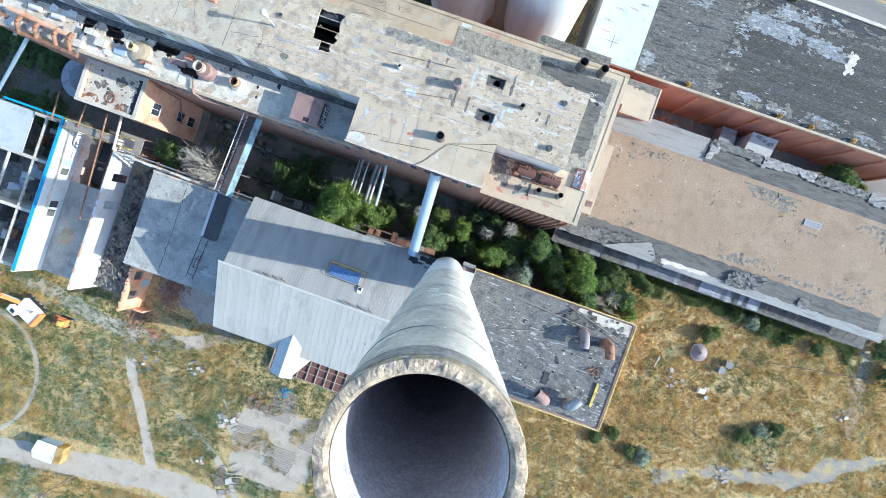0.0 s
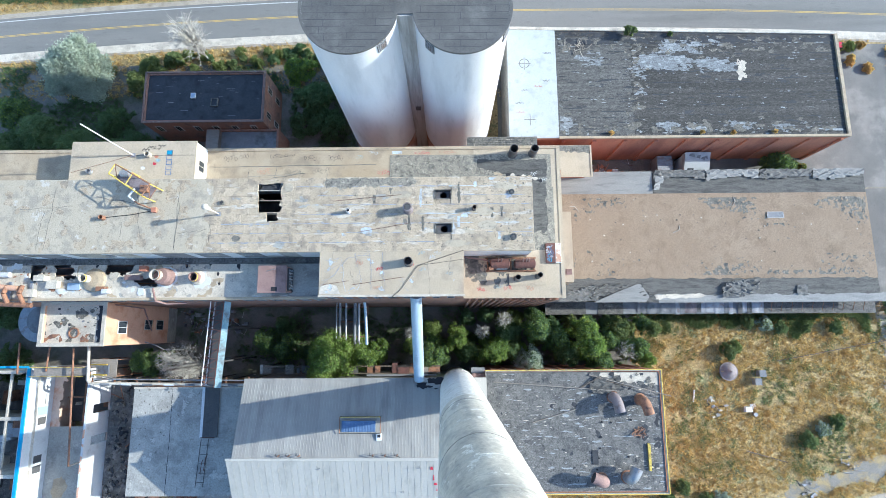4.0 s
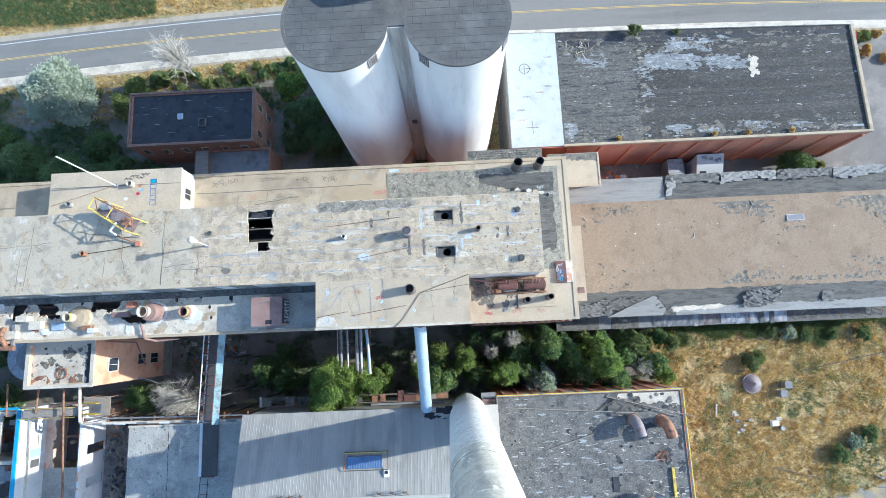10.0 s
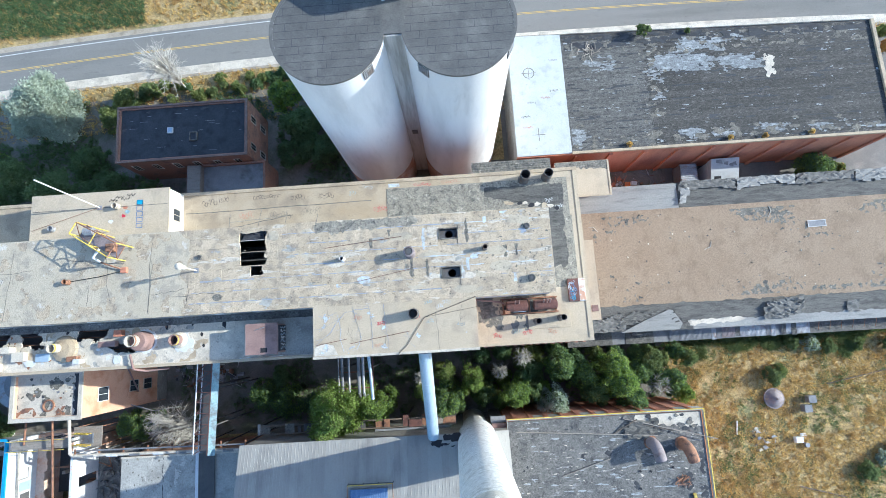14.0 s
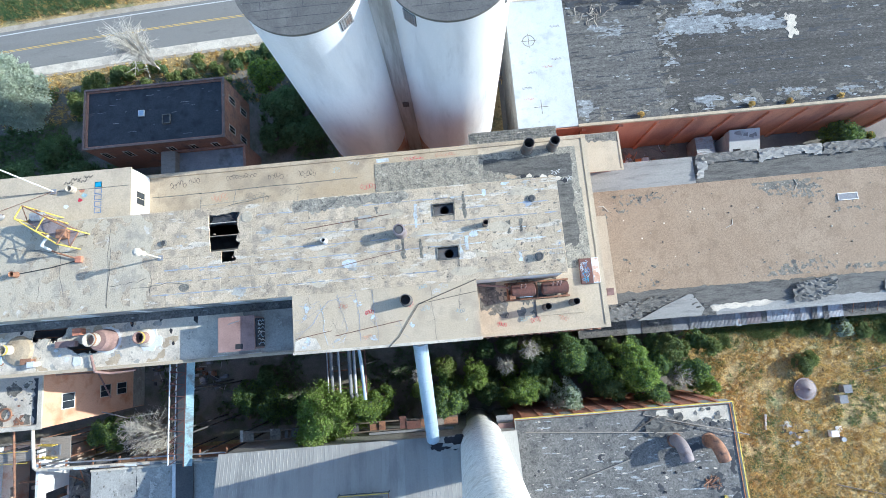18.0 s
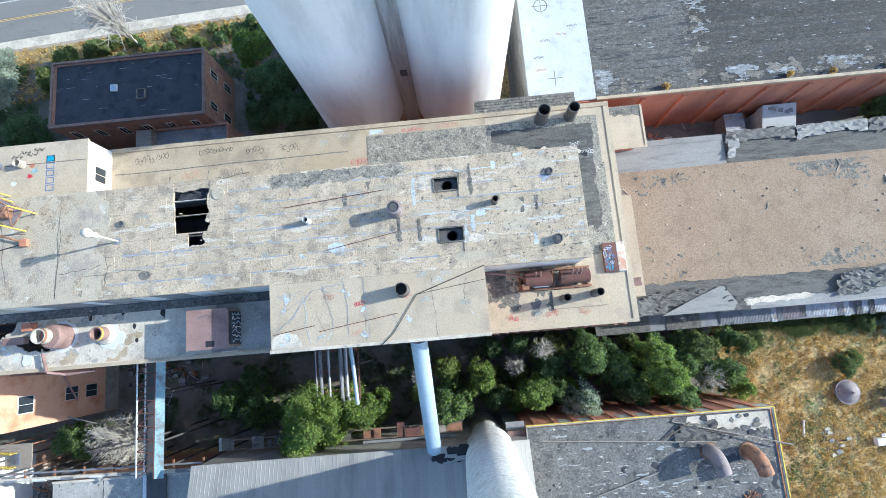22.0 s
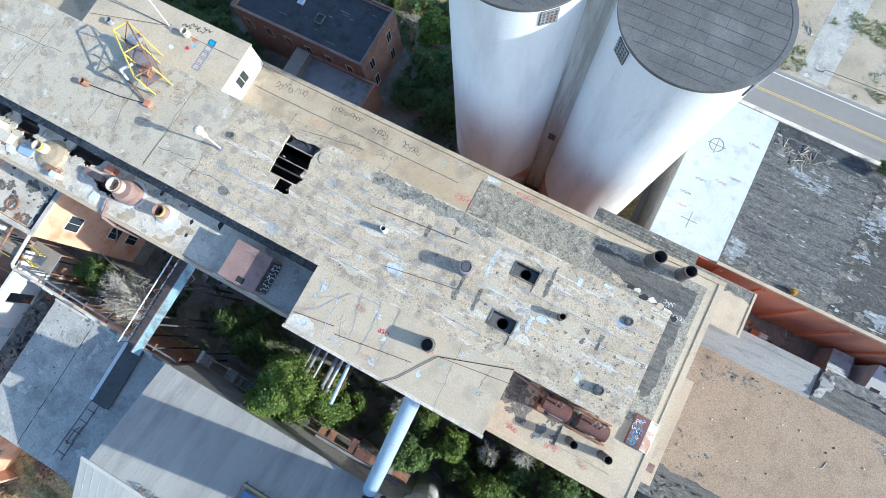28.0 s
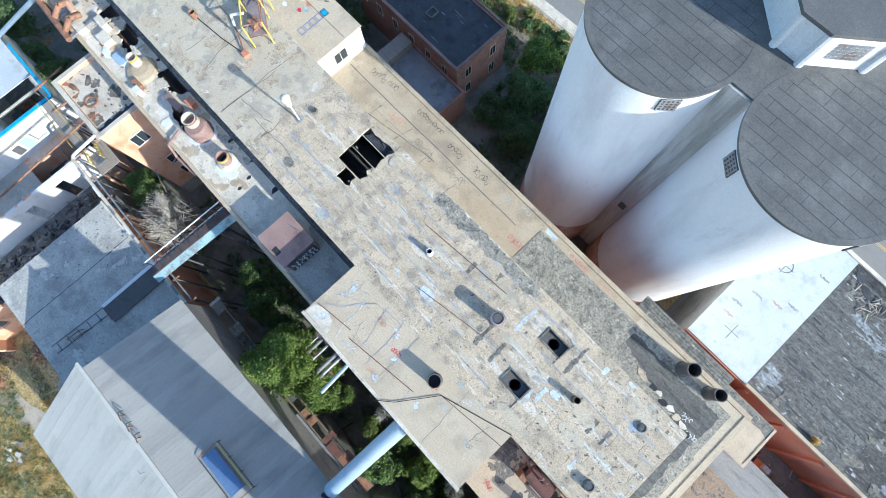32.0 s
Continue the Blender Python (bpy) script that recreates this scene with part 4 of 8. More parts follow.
for x, y, dx, dy in ((-38, 18.2, .3, 7), (-57, 18, .5, 9), (-43, 20, -.8, 6), (-66, 19, 1.5, 5), (-50, 26, 9, -1.5), (-62, 24, 8, 1), (-35, 20, 6, .4), (-37.9, 18, .2, 9.5), (-37.6, 20.4, 4, .6), (-33, 19, .1, 2.6), (-58, 18, .6, 6), (-46, 19.5, .2, 3)):
    crack(wander(x, y, dx, dy, 9, .16), NZ + .03, .06, "gravel", deck)
pad_roof = next(o for o in factory.children if o.name.startswith("roof_pad"))
for k, (x, y, dx, dy, w, m) in enumerate(((-16.4, 12.6, 3.6, 3.9, .14, "slate"), (-12.8, 16.5, 3.6, .5, .12, "slate"), (-13.5, 16.6, -2.4, -.3, .1, "slate"), (-13.6, 16.4, .3, -4.6, .12, "seal"), (-11.6, 17.3, 1.2, -4.5, .1, "slate"), (-9.6, 17.3, .3, -5.2, .12, "slate"), (-7.7, 17.4, .1, -6, .1, "slate"),
                                (-1.2, 17.4, 0, -6, .08, "gravel"), (-16, 14.4, 3, 1.6, .08, "slate"), (-12.2, 14.6, .5, -1.8, .06, "gravel"), (-10.6, 13.6, -.4, -2, .1, "seal"), (-4.8, 13.8, .1, -1.6, .1, "slate"), (-15, 17.3, .4, -1.4, .06, "gravel"), (1.8, 14.5, .2, 2.0, .1, "gravel"))):
    pts = wander(x, y, dx, dy, 9, .14)
    crack(pts, NZ + .012, w * .42, m, pad_roof)
    for q in (2, 4, 6):
        crack(wander(*pts[q], rng.uniform(-1, 1), rng.uniform(-.9, .9), 4, .1), NZ + .013, w * .25, m, pad_roof)
part("worn_area", contour(lambda u, v: rough(u, v, .7, 77) - .66 - max(0, u + 7) * .04, -16.4, 3.8, 11.5, 17.4, .1, NZ + .010, .004), "seal", pad_roof, kind="stuff")
part("pad_slab", boxes((-7.6, 3.9, 11.5, 17.5, NZ - 0.018, NZ + 0.004)), "tan", pad_roof, "newer smooth slab")
part("flaked_corner", prism([(-16.6, 11.4), (-13.6, 11.4), (-14.2, 12.6), (-15.4, 12.9), (-16.6, 12.4)], NZ - .018, NZ - .006), "palecon", pad_roof)
# hatches: raised kerbs, with shaft walls and duct coloured dark for the shade inside
for (x0, x1, y0, y1) in CUTS[:2]:
    h = grp("roof_hatch", ((x0 + x1) / 2, (y0 + y1) / 2, NZ), "open rectangular roof hatch with a raised kerb", "hatch", "open hatches")
    part("kerb", kerb(x0 - .12, x1 + .12, y0 - .12, y1 + .12, NZ - .3, NZ + .09, .12), "gravel", h)
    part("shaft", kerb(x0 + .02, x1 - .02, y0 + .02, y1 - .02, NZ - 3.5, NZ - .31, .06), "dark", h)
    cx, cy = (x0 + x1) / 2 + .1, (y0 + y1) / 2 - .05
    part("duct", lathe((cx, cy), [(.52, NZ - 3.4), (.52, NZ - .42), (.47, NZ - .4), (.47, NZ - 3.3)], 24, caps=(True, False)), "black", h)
    part("flange", contour(lambda u, v: math.hypot(u - cx, v - cy) - .5, x0 + .08, x1 - .08, y0 + .08, y1 - .08, .07, NZ - .45, .04), "darksteel", h, "dark steel flange plate")


# ---------------------------------------------------------------- roof pipes
def roof_pipe(x, y, z0, z1, r, mat="steel", cap=False, label="short open steel vent pipe on the roof"):
    g = grp("vent_pipe", (x, y, z0), label, "vent pipe", "roof vent pipes")
    part("pipe", lathe((x, y), [(r, z0), (r, z1), (r * .9, z1), (r * .88, z0 + .1)], 24, caps=(True, True)), mat, g)
    part("collar", lathe((x, y), [(r * 1.16, z0), (r * 1.13, z0 + .12), (r * 1.02, z0 + .2)], 20), mat, g)
    # black plug set in the pipe for its unlit inside
    part("mouth", lathe((x, y), [(r * .85, z0 + .11), (r * .85, max(z0 + .13, z1 - r * 2.4))], 20), "black", g, "dark mouth")
    if cap:
        part("grate", lathe((x, y), [(r * 1.02, z1 - .12), (r * 1.08, z1), (r * .8, z1 + .05)], 20, caps=(False, False)), mat, g)
        part("lid", lathe((x, y), [(r * .8, z1 - .1), (r * .7, z1 - .02)], 20), "dark", g)
    return g


roof_pipe(12.25, 34.3, AZ, 30.2, .68, "darksteel", label="wide open steel stack on the gravel strip")
roof_pipe(15.5, 34.35, AZ, 30.1, .62, "darksteel", label="wide open steel stack on the gravel strip")
roof_pipe(-3.9, 15.9, NZ, 35.6, .6, "darksteel", label="open round stack on the tan pad")
roof_pipe(-12.66, 23.4, NZ, 35.1, .27, "white")
roof_pipe(5.6, 23.7, NZ, 35.2, .3, "darksteel")
roof_pipe(-3.99, 23.6, NZ, 35.9, .62, "mauve", True, "round grated vent standing on the concrete roof")
roof_pipe(11.15, 26.2, NZ, 34.25, .36, "feltgrey", True, "low round capped vent")
roof_pipe(11.2, 19.5, NZ, 34.6, .42, "feltgrey", True, "low round capped vent")
roof_pipe(-31.3, 24.9, NZ, 34.25, .3, "gravel", True, "low dark capped roof drain")
roof_pipe(-48.6, 22.75, NZ, 34.8, .32, "rust")
roof_pipe(12.3, 14.1, AZ, 30.0, .4, "darksteel")
roof_pipe(15.6, 14.4, AZ, 30.2, .4, "darksteel")
roof_pipe(-44.3, 33.2, 31.5, 32.3, .4, "palecon")
roof_pipe(-53.2, 30.6, 31.5, 32.1, .36, "steel")
# lamp post with a bulbous white head
lp = grp("lamp_post", (-31.7, 23.2, NZ), "white rooftop post with a bulbous white head", "post")
part("post", tube((-31.7, 23.2, NZ), (-31.7, 23.2, 37.4), .09, 10), "palecon", lp)
part("base_plate", boxes((-32.0, -31.4, 22.9, 23.5, NZ + .03, NZ + .1)), "steel", lp)
part("head", lathe((-31.7, 23.2), [(.12, 36.9), (.28, 37.1), (.30, 37.4), (.2, 37.6), (.36, 37.9), (.47, 38.25), (.4, 38.5), (.12, 38.6)], 24), "palecon", lp, "bulbous white head", smooth=True)

# ---------------------------------------------------------------- machinery on the lower east terrace
pump = grp("boiler_unit", (11.5, 16.4, AZ), "rusted horizontal boiler unit with graffiti on a skid", "machine")
part("skid", boxes((7.6, 15.4, 15.2, 15.4, AZ + .05, AZ + .3), (7.6, 15.4, 17.2, 17.4, AZ + .05, AZ + .3), (7.8, 8.0, 15.4, 17.2, AZ + .05, AZ + .28), (11.4, 11.6, 15.4, 17.2, AZ + .05, AZ + .28), (15, 15.2, 15.4, 17.2, AZ + .05, AZ + .28)), "rust", pump)
for x0, x1, r in ((8.2, 11.2, .78), (11.9, 15.2, .72)):
    part("drum", merge(None, lathe((0, 0), [(r * .5, 0), (r, .15), (r, x1 - x0 - .15), (r * .5, x1 - x0)], 20), Matrix.Translation((x0, 16.3, AZ + 1.05)) @ Matrix.Rotation(math.pi / 2, 4, "Y")), "darkred", pump, "rust-red drum", smooth=False)
    part("saddle", boxes((x0 + .5, x0 + .7, 15.6, 17.0, AZ + .3, AZ + .8)), "rust", pump)
    part("saddle", boxes((x1 - .7, x1 - .5, 15.6, 17.0, AZ + .3, AZ + .8)), "rust", pump)
for x in (9.4, 9.9, 13.2, 13.7, 14.1):
    part("riser", tube((x, 16.5, AZ + 1.6), (x, 16.9, AZ + 2.6), .1, 8), "pinkrust", pump)
part("pipe", pipe([(4.2, 17.5, AZ + .4), (7.5, 17.0, AZ + .5), (8.3, 16.6, AZ + .9)], .13), "pinkrust", pump)
part("gauge_box", boxes((8.0, 8.7, 15.3, 15.9, AZ + .3, AZ + 1.5)), "rust", pump)
part("graffiti_band", boxes((9.2, 10.8, 15.47, 15.53, AZ + .7, AZ + 1.2)), "duct", pump, "pale blue sprayed scrawl")
part("dark_felt", contour(lambda u, v: min(v - 30.3 - .25 * (14 - u) * (u < 14) + .4 * rough(u, v, .6, 8), 33.4 - v + .3 * rough(u, v, .8, 2), u - 6.5, 17.7 - u + .25 * rough(u, v, .9, 5)), 6, 18.3, 28.8, 34.2, .12, AZ + .058, .006), "feltband", factory, "smooth dark roof felt")
part("dark_felt", contour(lambda u, v: min(17.5 - u + .25 * rough(u, v, .9, 5), u - 14.3, v - 21.6 + .5 * rough(u, v, .8, 1)), 14.25, 18.3, 20.5, 30.2, .12, AZ + .062, .006), "feltband", factory, "smooth dark roof felt")
part("stack_plinth", boxes((11.2, 17.0, 13.1, 15.1, AZ + .004, AZ + .14), bevel=.02), "tan", factory, "low pale slab under two stacks")
part("oil_stain", contour(lambda u, v: rough(u, v, .45, 4) + .35 - .25 * abs(v - 16.2) , 4.4, 14, 13.2, 18, .12, AZ + .008, .004), "gravel", factory, kind="stuff")
part("oil_stain", contour(lambda u, v: rough(u, v, .6, 14) + .25 - .5 * abs(v - 13.9) - .06 * abs(u - 11), 7, 17, 12, 15.4, .12, AZ + .012, .004), "feltgrey", factory, kind="stuff")
gb = grp("graffiti_block", (17.6, 17.6, AZ), "low concrete block sprayed purple and white", "block")
part("block", boxes((17.0, 18.45, 16.5, 19.6, AZ, AZ + .45), bevel=.03), "darkred", gb)
part("paint_panel", boxes((18.45, 19.3, 16.5, 19.6, AZ, AZ + .45), bevel=.03), "white", gb, "white and pink painted end")
part("pink_blot", contour(lambda u, v: rough(u, v, 1.2, 3) + .1, 18.5, 19.25, 16.6, 19.5, .08, AZ + .456, .004), "peach", gb)
for i in range(16):
    x, y = rng.uniform(17.1, 18.2), rng.uniform(16.6, 19.3)
    crack([(x + .3 * rng.random() * math.cos(k * 1.3), y + .4 * rng.random() * math.sin(k * 1.3) + .05 * k) for k in range(7)], AZ + .456, .07, rng.choice(["bluemetal", "bluepaint", "white", "duct"]), gb, "scrawl")

# ---------------------------------------------------------------- steel cage and mast by the penthouse
cage = grp("steel_cage", (-43, 27.5, NZ), "yellow and rust steel cage frame on the roof", "steel frame")
C = [Vector(p) for p in ((-46.2, 28.4, 0), (-45.4, 29.8, 0), (-40.2, 26.8, 0), (-41.2, 25.1, 0))]
Z0, Z1 = 35.6, 37.4
for zz in (Z0, Z1):
    for a, b, m in ((0, 1, "yellow"), (1, 2, "rust"), (2, 3, "rust"), (3, 0, "yellow")):
        part("rail", tube(C[a] + Vector((0, 0, zz)), C[b] + Vector((0, 0, zz)), .08, 6), m, cage)
for p in C + [(C[0] + C[3]) / 2, (C[1] + C[2]) / 2]:
    part("leg", tube(p + Vector((0, 0, NZ if p.y < 28.4 else 31.5)), p + Vector((0, 0, Z1)), .08, 6), "yellow", cage)
part("brace", tube((C[0] + C[3]) / 2 + Vector((0, 0, Z1)), (C[1] + C[2]) / 2 + Vector((0, 0, Z1)), .07, 6), "yellow", cage)
for a, b in ((0, 3), (1, 2), (0, 1), (3, 2)):
    part("brace", tube(C[a] + Vector((0, 0, Z0)), C[b] + Vector((0, 0, Z1)), .05, 6), "rust", cage)
for i in range(7):
    t = i / 7 + .05
    part("floor_bar", tube(C[0].lerp(C[3], t) + Vector((0, 0, Z0)), C[1].lerp(C[2], t) + Vector((0, 0, Z0)), .06, 5), "rust", cage)
# sheet added across the cage floor so that the frame casts a solid shadow
part("floor_sheet", quad(None, *[tuple(p + Vector((0, 0, Z0 + .07))) for p in C]), "mauve", cage, "mauve-grey floor sheet added to make the cage's shadow solid")
part("gear_box", boxes((-42.2, -41.1, 26.0, 27.0, Z0 + .06, Z0 + .9), bevel=.05), "rust", cage, "rusted gearbox")
part("drum", merge(None, lathe((0, 0), [(.5, 0), (.5, 1.2)], 16), Matrix.Translation((-45.2, 28.8, Z0 + .55)) @ Matrix.Rotation(math.pi / 2, 4, "Y")), "steel", cage)
part("standpipe", pipe([(-42.4, 26.2, Z0 + 1.6), (-43.3, 25.2, Z0 + 1.4), (-43.4, 24.9, NZ + 1.6)], .14), "white", cage, "white bent pipe")
part("drain_pipe", pipe([(-43.4, 24.9, NZ + 1.6), (-43.3, 24.7, NZ + .5), (-41.2, 23.9, NZ + .3)], .1), "rust", cage)
part("foot_block", boxes((-41.5, -40.8, 23.5, 24.2, NZ + .02, NZ + .4)), "redwall", cage, "red painted foot")
mast = grp("mast", (-46.7, 33.2, 31.5), "thin white leaning mast on the penthouse roof", "mast")
part("pole", tube((-46.7, 33.2, 31.5), (-49.5, 35.0, 39.4), .08, 8), "white", mast)
part("foot", boxes((-47.0, -46.4, 32.9, 33.5, 31.5, 31.62)), "steel", mast)
part("guy", tube((-46.7, 33.2, 31.7), (-56, 30.5, 31.7), .03, 4), "rust", mast)
cable = grp("cable", (-1, 15, NZ), "slack dark cable lying along the roof", "cable")
part("cable", pipe([(-41.2, 23.8, NZ + .12), (-44.5, 23.2, NZ + .1), (-48.4, 22.8, NZ + .1)], .05, 5), "rubber", cage)

part("strand", pipe([(4.0, 17.6, NZ + .1), (-2.6, 15.4, NZ + .1), (-5.0, 12.0, NZ + .1), (-6.2, 10.95, NZ + .1)], .035, 5), "rubber", cable)
part("strand", pipe([(-2.6, 15.4, NZ + .1), (4.05, 16.3, NZ + .1)], .025, 5), "rubber", cable)
for x0, y0, x1, y1 in ((-11, 20.4, -4, 21.6), (-12, 12.7, -4.5, 13.8), (-15, 25.0, -5, 25.9), (-16.4, 12.7, -12.4, 13.3)):
    c = grp("steel_bar", ((x0 + x1) / 2, (y0 + y1) / 2, NZ), "thin rusty bar lying on the roof", "steel bar", "loose bars")
    part("bar", tube((x0, y0, NZ + .06), (x1, y1, NZ + .08), .035, 5), "darkred", c)

# ---------------------------------------------------------------- ribbed sheet roof of the hall
EAVE_N, RIDGE, EAVE_S = (-1.5, 19.3), (-13.55, 22.8), (-26.3, 16.2)


def ribbed(x0, x1, a, b, pitch=0.16, rib=0.45, up=0.03):
    """One ribbed roof sheet from a to b, both (y, z), with raised ribs."""
    bm = bmesh.new()
    prof, x = [], x0
    while x < x1 - 0.01:
        w = min(pitch, x1 - x)
        prof += [(x, 0), (x + w * (1 - rib), 0), (x + w * (1 - rib * .78), up), (x + w * (1 - rib * .22), up)]
        x += pitch
    prof.append((x1, 0))
    lo = [bm.verts.new((px, a[0], a[1] + pz)) for px, pz in prof]
    hi = [bm.verts.new((px, b[0], b[1] + pz)) for px, pz in prof]
    for i in range(len(prof) - 1):
        bm.faces.new((lo[i], lo[i + 1], hi[i + 1], hi[i]))
    return bm


for i in range(40):
    x = -32.4 + i * 1.01
    part("roof_sheet", ribbed(x, x + 1.0, RIDGE, EAVE_N, .5, .16, .02), "metal" if x < 1.6 else "metallight", hall)
for i in range(40):
    x = -33.3 + i * 1.02
    part("roof_sheet", ribbed(x, x + 1.0, EAVE_S, RIDGE, 1.0, .09), "metallight", hall)
part("ridge_cap", prism([(-33.3, -13.75), (7.6, -13.75), (7.6, -13.35), (-33.3, -13.35)], 22.82, 22.88), "metallight", hall)
part("torn_opening", contour(lambda u, v: min(u + 3.6, .9 - u, v + 3.15, -1.35 - v) * 1.2 + .5 * rough(u, v, 1.0, 6) - .1, -3.7, 1.0, -3.3, -1.3, .1, 19.87, .05), "black", hall, "torn black opening in the sheets")
for k, (x0, x1, y0, y1) in enumerate(((-3.4, -1.8, -2.2, -1.5), (-.9, .6, -3.1, -2.5), (-2.0, -.6, -2.7, -2.3))):
    folds(x0, x1, y0, y1, 20.02, "metal", 41 + k, hall, "bent torn roof sheet", .16, None, .14)
for x, y, w, h in ((-1.3, -14.8, .5, .5), (-.9, -16.2, .25, .9), (-.8, -17.6, .6, .35), (-.4, -18.4, .2, .6)):
    zz = 22.8 - (-13.55 - y) * (6.6 / 12.75)
    s = h * 6.6 / 12.75
    part("paint_mark", quad(None, (x, y - h, zz - s + .1), (x + w, y - h, zz - s + .1), (x + w * .8, y, zz + .1), (x + .1, y, zz + .1)), "redpaint", hall, "red sprayed mark")
fence = grp("north_gangway", (-20, -.6, 0), "plank gangway with rusted sheets along the hall", "gangway")
x = -32.2
while x < -.4:
    w = rng.choice([.35, .5, .5, .8, 1.6] if x < -13 else [1.0, 1.4, 1.8, 2.1])
    if rng.random() < .8:
        z = 12.9 + rng.uniform(-.25, .15)
        part("plank", boxes((x, x + w - .05, -1.35 + rng.uniform(-.1, .3), .1 + rng.uniform(-.5, .5), z, z + .07)), rng.choice(["dark", "bark", "conc", "dark", "gravel", "bark"]) if x < -13 else rng.choice(["rust", "darkred", "wood", "redwall", "darkred"]), fence)
    x += w
part("edge_strip", boxes((-13, -.6, -1.75, -1.42, 12.7, 12.95)), "bluegrey", fence, "green-grey edge strip")
part("beam", boxes((-32.3, .2, -.1, .1, 12.6, 12.88), (-32.3, .2, -1.3, -1.15, 12.6, 12.88)), "bark", fence)
for x in range(-32, 1, 8):
    part("post", boxes((x, x + .2, -.1, .1, 0, 12.6)), "dark", fence)
# dormer-like dust unit on the north slope
dorm = grp("roof_unit", (-13, -8.6, 20.8), "blue corrugated roof unit with a rust frame", "roof unit")
part("cover", ribbed(-15.4, -10.0, (-9.6, 21.9), (-7.9, 21.9), .25), "bluemetal", dorm, "blue corrugated cover")
part("box", boxes((-15.4, -10.0, -9.6, -7.9, 20.6, 21.85)), "steel", dorm)
for y, z in ((-7.3, 22.1), (-7.3, 21.5), (-9.8, 22.1)):
    part("rail", tube((-15.7, y, z), (-9.2, y, z), .06, 6), "yellow" if z > 22 and y > -8 else "dark", dorm)
for x in (-15.7, -13.5, -11.4, -9.2):
    part("rail_post", tube((x, -7.3, 20.5), (x, -7.3, 22.1), .06, 6), "dark", dorm)
for x in (-15.7, -9.2):
    part("side_rail", tube((x, -7.3, 22.1), (x, -9.8, 22.1), .06, 6), "rust", dorm)
part("chute", boxes((-9.8, -9.0, -10.9, -9.9, 21.0, 22.2), bevel=.04), "whitepaint", dorm)
part("chute_mouth", boxes((-9.65, -9.15, -10.4, -9.95, 22.2, 22.23)), "black", dorm)
for x, y in ((-24.9, -12.9), (-23.3, -12.9), (-21.7, -12.9), (-10.2, -12.9), (-8.3, -12.9), (-6.4, -12.9)):
    v = grp("ridge_bracket", (x, y, 22.5), "bent steel bracket standing on the ridge", "bracket", "ridge brackets")
    part("arm", pipe([(x - .5, y + .25, 22.75), (x - .4, y + .1, 23.5), (x + .3, y - .1, 23.5), (x + .4, y - .3, 23.2)], .06, 6), "dark", v)
    part("foot", boxes((x - .06, x + .06, y - .06, y + .06, 22.4, 23.6)), "rust", v)
for x, y in ((-18.6, -15.0), (-2.9, -14.8), (-5.6, -19)):
    v = grp("roof_vent", (x, y, 20.5), "thin bent vent rod on the sheet roof", "vent", "roof rods")
    zz = 22.8 - (-13.55 - y) * (6.6 / 12.75)
    part("rod", pipe([(x, y, zz), (x, y, zz + .9), (x - .5, y, zz + .9)], .05, 6), "steel", v)
lean = grp("lean_to", (-18.5, -26.5, 0), "small white lean-to with a sheet roof", "lean-to")
part("body", boxes((-20.2, -16.7, -30.0, -22.8, 0, 17.1)), "metallight", lean)
bm = bmesh.new()
quad(bm, (-20.5, -30.2, 17.2), (-18.45, -30.2, 18.3), (-18.45, -22.0, 18.3), (-20.5, -22.0, 17.2))
quad(bm, (-18.45, -30.2, 18.3), (-16.4, -30.2, 17.2), (-16.4, -22.0, 17.2), (-18.45, -22.0, 18.3))
part("roof", bm, "whiteroof", lean, "white gabled sheet roof")
bm = bmesh.new()
bm.faces.new([bm.verts.new(p) for p in ((-20.2, -30.0, 17.1), (-16.7, -30.0, 17.1), (-18.45, -30.0, 18.2))])
part("gable", bm, "metallight", lean)
gr = grp("grating_deck", (-12, -29, 0), "rusted grid deck with open bays", "deck")
part("floor", boxes((-25.4, -9.0, -35.6, -30.4, .6, .75)), "darkred", gr)
for i in range(9):
    part("beam", boxes((-25.4 + i * 2.03, -25.2 + i * 2.03, -35.6, -30.4, .75, 1.05)), "wood", gr)
for j in range(4):
    part("cross_beam", boxes((-25.4, -9.0, -35.6 + j * 1.68, -35.45 + j * 1.68, .75, 1.0)), "wood", gr)
for x, y in ((-25.3, -35.5), (-9.2, -35.5), (-25.3, -30.6), (-9.2, -30.6)):
    part("post", boxes((x, x + .2, y, y + .2, 0, .6)), "rust", gr)

lt = grp("lean_to", (6.9, -6.8, 0), "narrow lean-to with a pinkish ribbed sheet roof", "lean-to")
part("wall", shell(5.9, 7.95, -12.2, -1.3, 0, 14.9, .2), "conc", lt)
part("roof", boxes((5.8, 8.05, -12.3, -1.2, 14.9, 15.0)), "pinkrust", lt, "pinkish ribbed sheet roof")
for i in range(9):
    part("rib", boxes((5.86 + i * .26, 5.92 + i * .26, -12.3, -1.2, 15.0, 15.04)), "pinkrust", lt)
part("platform", boxes((5.7, 8.05, -1.18, -.2, 14.3, 14.5)), "bluegrey", lt, "small green-grey platform")
# ---------------------------------------------------------------- dark hall roof
part("yellow_edge", boxes((8.1, 38.55, -.7, -.58, DZ, DZ + .3), (38.4, 38.55, -20.8, -.7, DZ, DZ + .3)), "yellow", dh, "yellow painted edge strip")
part("yellow_edge", boxes((8.1, 38.4, -20.92, -20.8, DZ, DZ + .28)), "yellow", dh)
for i in range(12):
    x = 9.5 + i * 2.5
    part("pilaster", boxes((x - .2, x + .2, -.79, -.66, 0, DZ - .8)), "redwall", dh)
    part("bay_panel", boxes((x + .5, x + 2.0, -.795, -.76, DZ - 3.2, DZ - 1)), "conc" if i % 3 else "redwall", dh)


